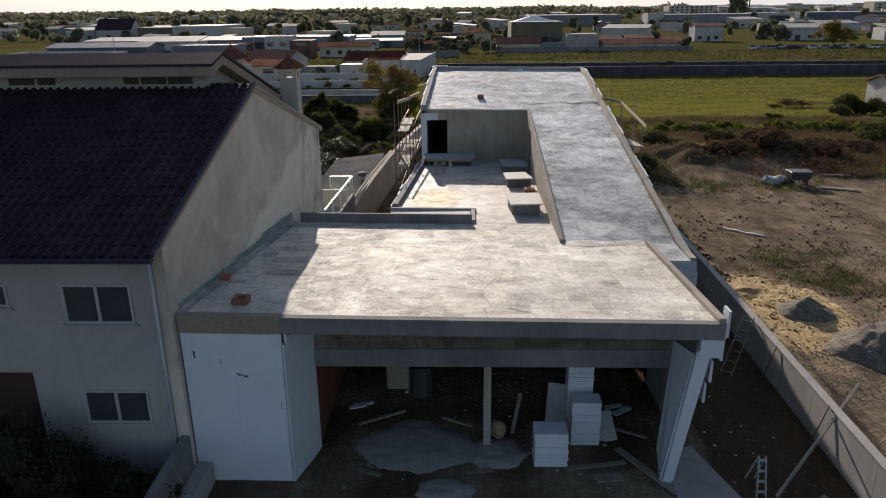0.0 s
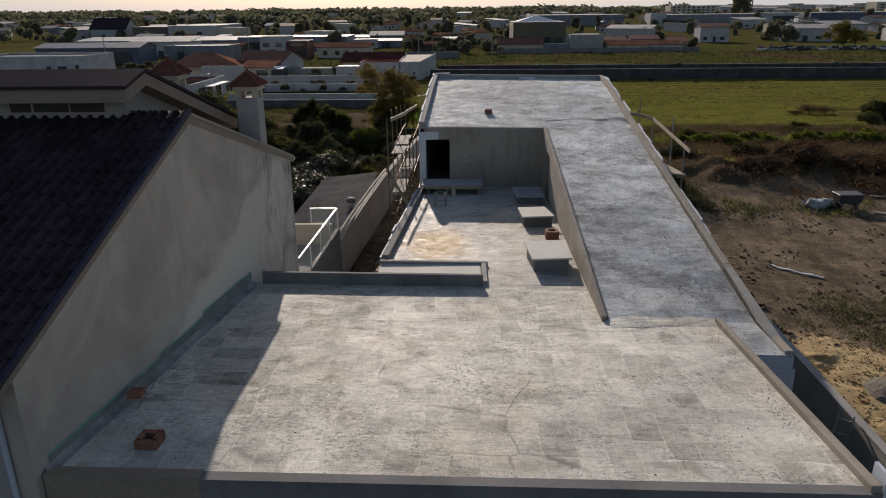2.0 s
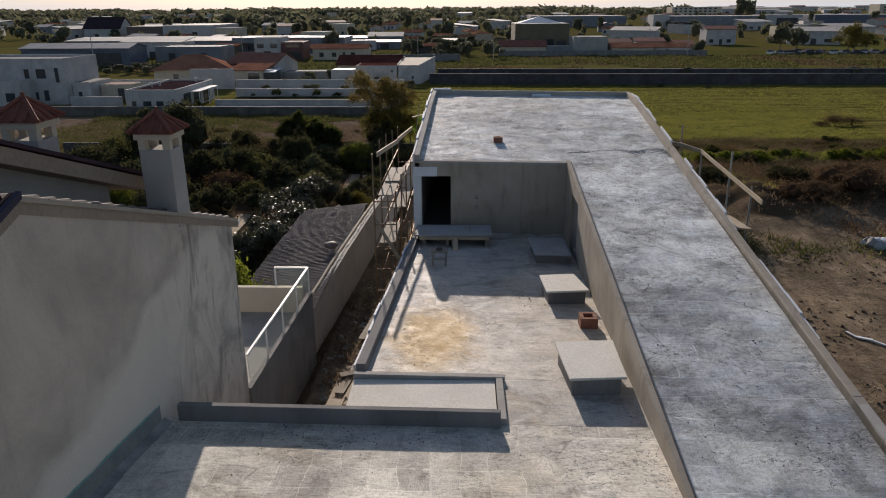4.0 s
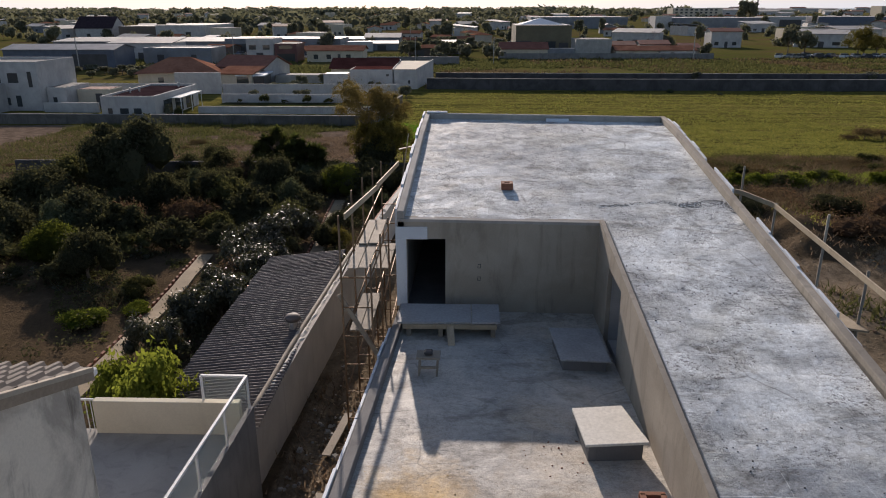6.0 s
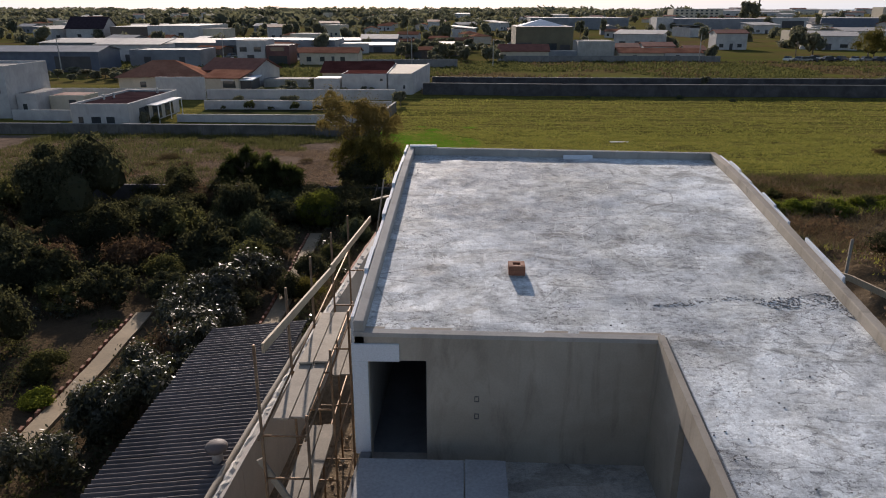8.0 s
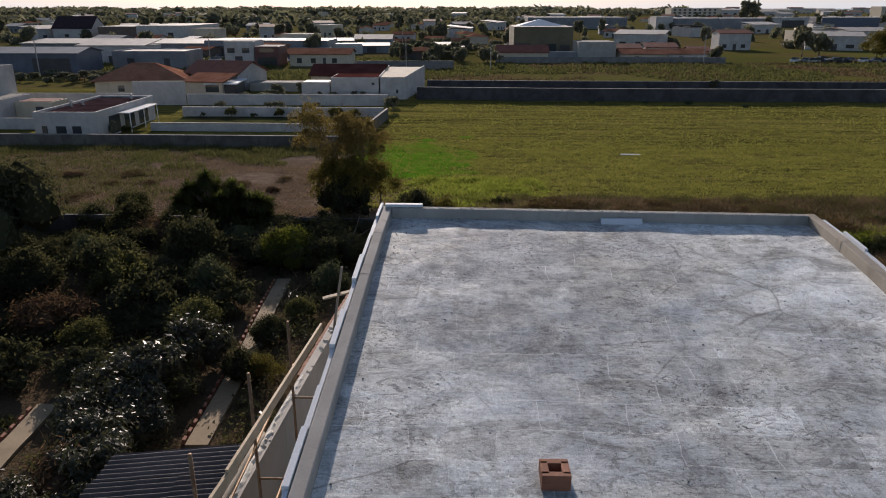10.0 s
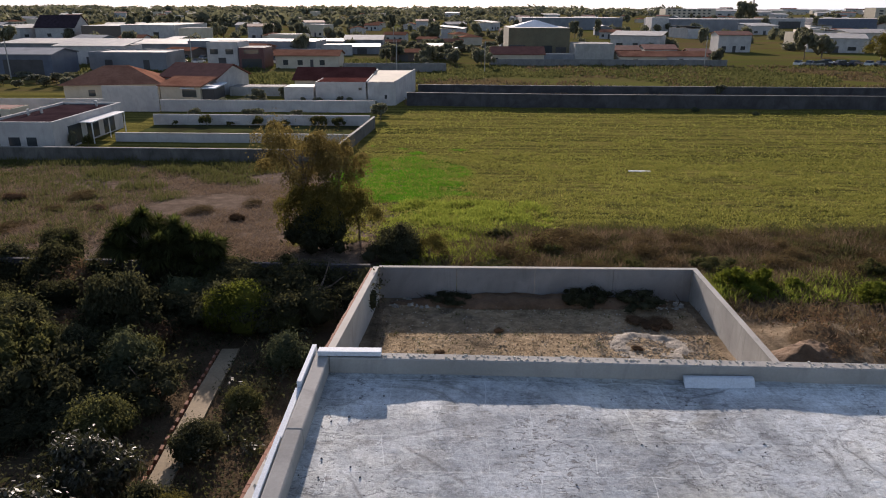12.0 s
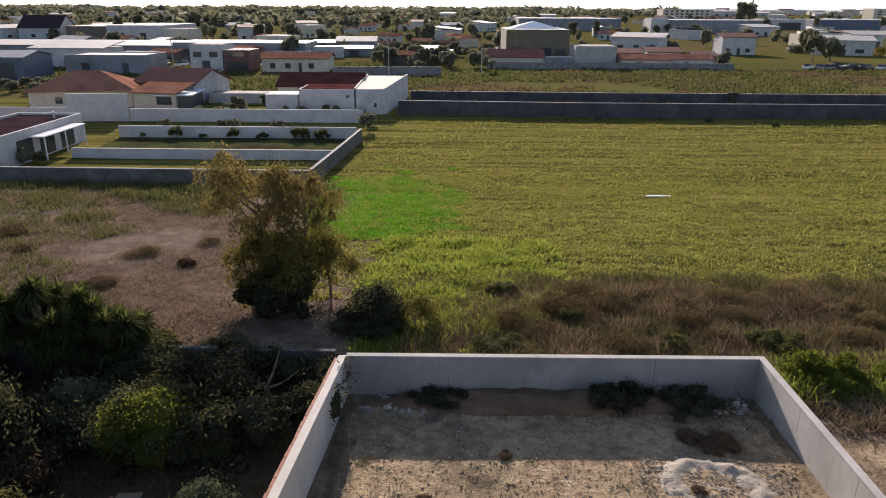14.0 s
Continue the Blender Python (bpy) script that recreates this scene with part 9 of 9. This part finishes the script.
far_wall("wall_grey", [(10, 236), (72, 236.5)], -1.3, 0.3, "concrete_dark", "long grey wall before the farm houses", 5)
building("warehouse", "long grey warehouse with a pale roof", 45, 110, 527, 560, 7.5, "grey_sheet", "flat", "fibre_grey")
building("warehouse", "blue-grey warehouse with a white gable end", 122, 190, 492, 520, 7.5, "grey_sheet", "flat", "fibre_grey")
building("warehouse", "white block beside the warehouses", 118, 128, 486, 500, 8.5, "white_paint", "flat", "concrete_dark")
building("warehouse", "long blue-grey factory shed", 252, 345, 560, 600, 7.0, "blue_sheet", "flat", "fibre_grey")
building("warehouse", "white and cream factory block", 215, 246, 566, 590, 7.0, "white_paint", "flat", "fibre_grey", doors=((0.4, 0.9, 5.0),))
building("apartment_block", "long tan apartment block", 243, 300, 900, 925, 12, "beige_paint", "flat", "concrete_dark", wins=tuple((0.05 + 0.1 * i, 0.1 + 0.1 * i, 3 + 3.2 * j, 4.8 + 3.2 * j) for i in range(9) for j in range(3)))
building("apartment_block", "long cream apartment block", 515, 610, 960, 985, 14, "beige_paint", "flat", "concrete_dark", wins=tuple((0.05 + 0.1 * i, 0.1 + 0.1 * i, 3 + 3.2 * j, 4.8 + 3.2 * j) for i in range(9) for j in range(3)))
building("workshop", "white-walled workshop with brown end", -141, -118, 358, 400, 6.5, "white_paint", "flat", "fibre_grey", wins=((0.2, 0.3, 1.0, 3.6), (0.6, 0.7, 1.0, 3.6)))
building("workshop", "brown brick workshop with a flat roof", -160, -141.5, 362, 390, 6.0, "brick_dark", "flat", "fibre_grey")
building("white_house", "white gabled house with a dark roof", -186, -168, 372, 386, 5.0, "white_paint", "gable", "tile_dark", 5.0, wins=((0.3, 0.4, 1.0, 2.4),))

rng = random.Random(57)
for k in range(34):
    x, y = rng.uniform(-100, -4), rng.uniform(236, 330)
    w_, d_, h_ = rng.uniform(4, 11), rng.uniform(4, 8), rng.uniform(2.0, 3.6)
    if -62 < x < -26 and y < 242:
        continue
    building("yard_shed", ("low grey sheet shed in the yards", "low brown-roofed shed in the yards", "low white store in the yards")[k % 3], x, x + w_, y, y + d_, h_, ("grey_sheet", "brick_dark", "white_paint")[k % 3], ("shed", "gable", "flat")[k % 3], ("fibre_grey", "tile_old", "fibre_grey")[k % 3], 0.7, turn=rng.uniform(-25, 25), doors=((0.3, 0.6, 1.8),), group="sheds among the yards")

# a few houses built once and repeated through the settlement
rng = random.Random(21)
types = []
for k, (w, d, h, wall, roof, rm, rise) in enumerate(((9, 8, 3.0, "white_paint", "gable", "tile_old", 1.0), (11, 8, 5.6, "white_paint", "gable", "tile_red", 1.0), (8, 8, 3.0, "beige_paint", "hip", "tile_old", 1.1), (13, 9, 3.6, "grey_sheet", "gable", "fibre_grey", 1.3), (10, 9, 5.8, "beige_paint", "flat", "concrete_dark", 1.0), (18, 11, 4.6, "white_paint", "shed", "fibre_grey", 1.2))):
    b = building("house", ("white house with an old tiled roof", "two-storey white house with a red tiled roof", "beige house with a hipped tiled roof", "grey sheet workshop with a low roof", "two-storey beige house with a flat roof", "white workshop with a sloping sheet roof")[k], -w / 2, w / 2, -d / 2, d / 2, h, wall, roof, rm, rise, wins=((0.12, 0.25, 0.8, 2.0), (0.7, 0.84, 0.8, 2.0)), doors=((0.45, 0.55, 2.1),), z=0.0, group="houses of the settlement")
    b.location = ((-118, 96, -64, -30, 131, -92)[k], (318, 300, 330, 300, 322, 236)[k], land((-118, 96, -64, -30, 131, -92)[k], (318, 300, 330, 300, 322, 236)[k]))
    types.append(b)
taken = [(o.location.x, o.location.y) for o in types]
tries = 0
while len(taken) < 130 and tries < 4000:
    tries += 1
    band = rng.random()
    y = rng.uniform(285, 520) if band < 0.6 else rng.uniform(520, 1000)
    x = rng.uniform(-0.72, 0.72) * y
    if any(abs(x - a) < 15 and abs(y - b) < 16 for a, b in taken) or (36 < x < 125 and 515 < y < 570) or (110 < x < 340 and 480 < y < 610) or (-190 < x < -110 and 350 < y < 405) or (36 < x < 115 and y < 515 and rng.random() < 0.8) or (-5 < x < 36 and y < 300):
        continue
    taken.append((x, y))
    copy_thing(types[rng.choice((0, 0, 1, 2, 2, 3, 4, 5, 5))], pose(x, y, land(x, y), 0, 0, rng.uniform(-25, 25) + rng.choice((0, 0, 90))))

# parked cars
def car(x, y, colour, turn):
    zf = land(x, y)
    c = thing("car", (0, 0, 0), "small parked car of %s paint" % colour[1], "car", "cars parked at the yard")
    bm = bmesh.new()
    sec = [(-2.0, 0.3), (2.0, 0.3), (2.05, 0.7), (1.9, 0.85), (-2.0, 0.9)]
    solid(bm, [(x_, -0.82, z_) for x_, z_ in sec], [(x_, 0.82, z_) for x_, z_ in sec])
    part("body", bm, colour[0], c, bevel=0.06)
    bm = bmesh.new()
    sec = [(-1.7, 0.86), (1.1, 0.86), (0.5, 1.38), (-1.3, 1.42)]
    solid(bm, [(x_, -0.7, z_) for x_, z_ in sec], [(x_, 0.7, z_) for x_, z_ in sec])
    part("cabin", bm, "pane", c, bevel=0.05)
    for sx in (-1.25, 1.25):
        for sy in (-0.8, 0.8):
            bm = bmesh.new()
            tube(bm, (sx, sy - 0.1, 0.3), (sx, sy + 0.1, 0.3), 0.3, n=10)
            part("wheel", bm, "dark_metal", c)
    c.matrix_basis = pose(x, y, zf, 0, 0, turn)
    return c


M["car_white"] = plain("car_white", (0.7, 0.7, 0.7), (0.76, 0.76, 0.76), 0.25, bump=0.0)
M["car_grey"] = plain("car_grey", (0.3, 0.31, 0.33), (0.36, 0.37, 0.38), 0.25, metal=0.5, bump=0.0)
M["car_dark"] = plain("car_dark", (0.04, 0.045, 0.06), (0.06, 0.065, 0.08), 0.2, bump=0.0)
cars = [car(-52, 214, ("car_white", "white"), 60), car(96, 238, ("car_grey", "grey"), 15), car(103, 239, ("car_dark", "dark"), 12)]
rng = random.Random(8)
for k in range(18):
    copy_thing(cars[k % 3], pose(92 + k * 3.1, 240 + rng.uniform(-1.5, 3), land(100, 240), 0, 0, rng.uniform(0, 50)))
for k in range(20):
    copy_thing(cars[(k * 2) % 3], pose(-88 + k * 2.4 + rng.uniform(-0.5, 0.5), 240 + rng.uniform(-3, 14), land(-60, 245), 0, 0, 80 + rng.uniform(-25, 25)))

# power poles and a tall mast
for k, (x, y, h) in enumerate(((66, 236, 7.5), (61, 262, 7.0), (8, 216, 7.0), (-12, 208, 7.5), (-92, 196, 8.0), (-20, 300, 8.0), (-60, 214, 8.0))):
    p = thing("power_pole", (x, y, land(x, y)), "thin concrete power pole with a cross arm", "pole", "power poles")
    bm = bmesh.new()
    tube(bm, (x, y, land(x, y) - 0.3), (x, y, land(x, y) + h), 0.14, 0.09, 6)
    part("shaft", bm, "concrete", p)
    bm = bmesh.new()
    bar(bm, (x - 0.8, y, land(x, y) + h - 0.4), (x + 0.8, y, land(x, y) + h - 0.4), 0.1, 0.1)
    part("cross_arm", bm, "steel_rust", p)
bm = bmesh.new()
tube(bm, (262, 700, -4), (262, 700, 34), 0.7, 0.5, 8)
single("mast", bm, "dark_metal", "tall dark mast among the warehouses", "mast")

# trees of the settlement
rng = random.Random(5)
for x, y, r, h, kind in ((-44, 262, 3.6, 8, "fartree"), (38, 262, 2.4, 7, "fartree"), (195, 545, 9, 18, "fartree2"), (72, 243, 2.6, 5, "fartree"), (104, 262, 4.0, 8, "fartree2"), (112, 268, 5.0, 8, "fartree"), (128, 262, 4, 6, "fartree"), (-30, 158, 1.6, 2.4, "fartree2"), (-26, 159, 2.0, 2.6, "fartree2"), (-22, 160, 1.5, 2.6, "fartree"), (-34, 141, 1.3, 2.0, "fartree"), (-27, 140.5, 1.0, 1.6, "fartree2"), (-25.5, 139.6, 1.5, 1.8, "fartree2"), (-20, 140, 1.2, 1.6, "fartree2"), (-40.5, 121.3, 0.6, 2.2, "fartree"), (-9.2, 142, 1.6, 2.2, "fartree2"), (-9.6, 147, 1.2, 2.0, "fartree"), (38, 158, 1.4, 1.8, "fartree"), (47, 171, 1.6, 2.4, "fartree"), (60, 158, 1.0, 1.6, "fartree2"), (81, 171, 2.0, 2.4, "fartree")):
    plant(kind, x, y, r, h, "tree among the far houses" if h > 3 else "shrub by the far walls", "trees of the settlement")
for x, y, r, h in ((-31.0, 136.2, 0.9, 1.6), (-24.2, 136.0, 0.8, 1.5), (-16.5, 136.0, 1.3, 1.7), (-14.0, 135.6, 1.1, 1.5), (-35.0, 136.4, 0.5, 0.7), (-28.0, 136.4, 0.6, 0.6), (-20.8, 135.8, 0.8, 0.9), (-18.2, 125.8, 0.6, 1.2), (-39.2, 122.0, 0.7, 1.4)):
    plant("loose", x, y, r, h, "garden shrub before a white wall", "shrubs by the far walls", z=PLAIN + 0.1)
for k in range(22):
    plant(("fartree", "fartree2")[k % 2], rng.uniform(-36, -10), rng.uniform(150.5, 156), rng.uniform(0.7, 1.5), rng.uniform(0.8, 1.8), "shrub in the yard behind the white wall", "shrubs by the far walls")
plant("skirt", 122, 254, 5.5, 8.5, "rusty brown autumn tree by the parked cars", "trees of the settlement")
plant("skirt", 129, 257, 4.0, 6.0, "rusty brown autumn tree by the parked cars", "trees of the settlement")
for k in range(46):
    plant("fartree2" if k % 2 else "fartree", rng.uniform(-18, 13), rng.uniform(226, 300), rng.uniform(1.8, 3.2), rng.uniform(2.6, 5.0), "bushy tree in the thicket before the farm", "thicket trees")
for k in range(26):
    plant("fartree2" if k % 2 else "fartree", rng.uniform(-110, -62), rng.uniform(178, 195), rng.uniform(1.4, 2.6), rng.uniform(1.4, 2.4), "low green bush behind the tiled house", "thicket bushes")
for k in range(170):
    y = rng.uniform(300, 1000)
    x = rng.uniform(-0.75, 0.75) * y
    plant(("fartree", "fartree2", "poplar")[k % 3], x, y, rng.uniform(2.5, 5.0), rng.uniform(5, 10), "dark tree among the far houses", "trees of the settlement")


def far_wood(name, n, y0, y1, h0, h1, seed, keep, s0=5, s1=11):
    """Distant woods as one mass of leafy clumps."""
    r = np.random.default_rng(seed)
    src = PROTO["fartree"][1]
    base = np.array([v.co[:] for v in src.vertices])[:, :]
    polys = [tuple(p.vertices) for p in src.polygons]
    sel = polys[::3]
    used = sorted({i for p in sel for i in p})
    remap = {i: k for k, i in enumerate(used)}
    b = base[used]
    V, F = [], []
    for _ in range(n):
        y = r.uniform(y0, y1)
        x = r.uniform(-0.8, 0.8) * y
        if not keep(x, y):
            continue
        s, h = r.uniform(s0, s1), r.uniform(h0, h1)
        a = r.uniform(0, 6.28)
        q = b * np.array([s, s, h])
        q = np.stack([q[:, 0] * math.cos(a) - q[:, 1] * math.sin(a) + x, q[:, 0] * math.sin(a) + q[:, 1] * math.cos(a) + y, q[:, 2] + land(x, y) - 0.5], 1)
        o = len(V)
        V += q.tolist()
        F += [tuple(remap[i] + o for i in p) for p in sel]
    me = bpy.data.meshes.new(name)
    me.from_pydata(V, [], F)
    me.materials.append(M["leaf_hazed"])
    tagged(new(name, me), "distant woods along the horizon, leaves paled for haze", "woods", kind="stuff")


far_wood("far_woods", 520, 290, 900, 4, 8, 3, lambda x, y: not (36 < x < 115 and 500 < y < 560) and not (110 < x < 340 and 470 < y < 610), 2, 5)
def wood_belt(name, n, y0, y1, keep, h0, h1, seed):
    """A far belt of woodland: domed clumps of coarse leaf tufts, uneven along the top."""
    r = np.random.default_rng(seed)
    y = y0 + (y1 - y0) * r.uniform(0, 1, n) ** 1.3
    x = r.uniform(-0.8, 0.8, n) * y
    ok = np.array([keep(a, b) for a, b in zip(x, y)])
    x, y = x[ok], y[ok]
    z = np.array([land(a, b) for a, b in zip(x, y)]) - 0.5
    h = r.uniform(h0, h1, len(x)) * (1 + 0.5 * np.array([nz(a, b, 0.006, 5) for a, b in zip(x, y)]))
    w_ = h * r.uniform(0.7, 1.3, len(x))
    per = 34
    x, y, z, h, w_ = (np.repeat(k, per) for k in (x, y, z, h, w_))
    m = len(x)
    d = rand_dirs(r, m)
    d[:, 2] = np.abs(d[:, 2])
    rad = r.uniform(0.55, 1.0, m)
    c = np.stack([x + d[:, 0] * w_ * rad, y + d[:, 1] * w_ * rad, z + d[:, 2] * h * rad], 1)
    nrm = d + r.normal(scale=0.4, size=(m, 3))
    nrm /= np.linalg.norm(nrm, axis=1)[:, None]
    t = np.cross(nrm, rand_dirs(r, m))
    t /= np.linalg.norm(t, axis=1)[:, None]
    b = np.cross(nrm, t)
    s_ = (w_ * r.uniform(0.2, 0.42, m))[:, None]
    V = np.stack([c - t * s_, c + b * s_ * 0.8, c + t * s_, c - b * s_ * 0.8], 1).reshape(-1, 3)
    me = bpy.data.meshes.new(name)
    me.from_pydata(V.tolist(), [], [(4 * i, 4 * i + 1, 4 * i + 2, 4 * i + 3) for i in range(m)])
    me.materials.append(M["leaf_hazed"])
    tagged(new(name, me), "belt of far woodland on the horizon, haze put into its pale leaves", "woods", kind="stuff")


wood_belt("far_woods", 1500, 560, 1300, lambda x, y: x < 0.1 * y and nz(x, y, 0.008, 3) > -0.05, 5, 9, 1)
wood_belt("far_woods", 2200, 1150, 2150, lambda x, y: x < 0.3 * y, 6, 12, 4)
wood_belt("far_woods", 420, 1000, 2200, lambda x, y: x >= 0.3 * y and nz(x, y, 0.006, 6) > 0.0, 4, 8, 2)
# a far town by the sea
rng = random.Random(31)
for k in range(60):
    y = rng.uniform(1100, 1900)
    x = y * rng.uniform(0.25, 0.66)
    copy_thing(types[(1, 4, 5)[k % 3]], pose(x, y, land(x, y), 0, 0, rng.uniform(-20, 20)) @ Matrix.Diagonal((2.4, 1.6, rng.uniform(0.9, 1.5), 1)))

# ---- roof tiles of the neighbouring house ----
# one roof in two tile colours: unlit front darker, sunlit back paler
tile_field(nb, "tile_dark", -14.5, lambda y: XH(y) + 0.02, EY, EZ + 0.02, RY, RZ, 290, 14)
tile_field(nb, "tile_sunlit", -14.5, lambda y: XH(y) - 0.02, BY + 0.25, BZ - 0.10, RY, RZ, 0, 0)
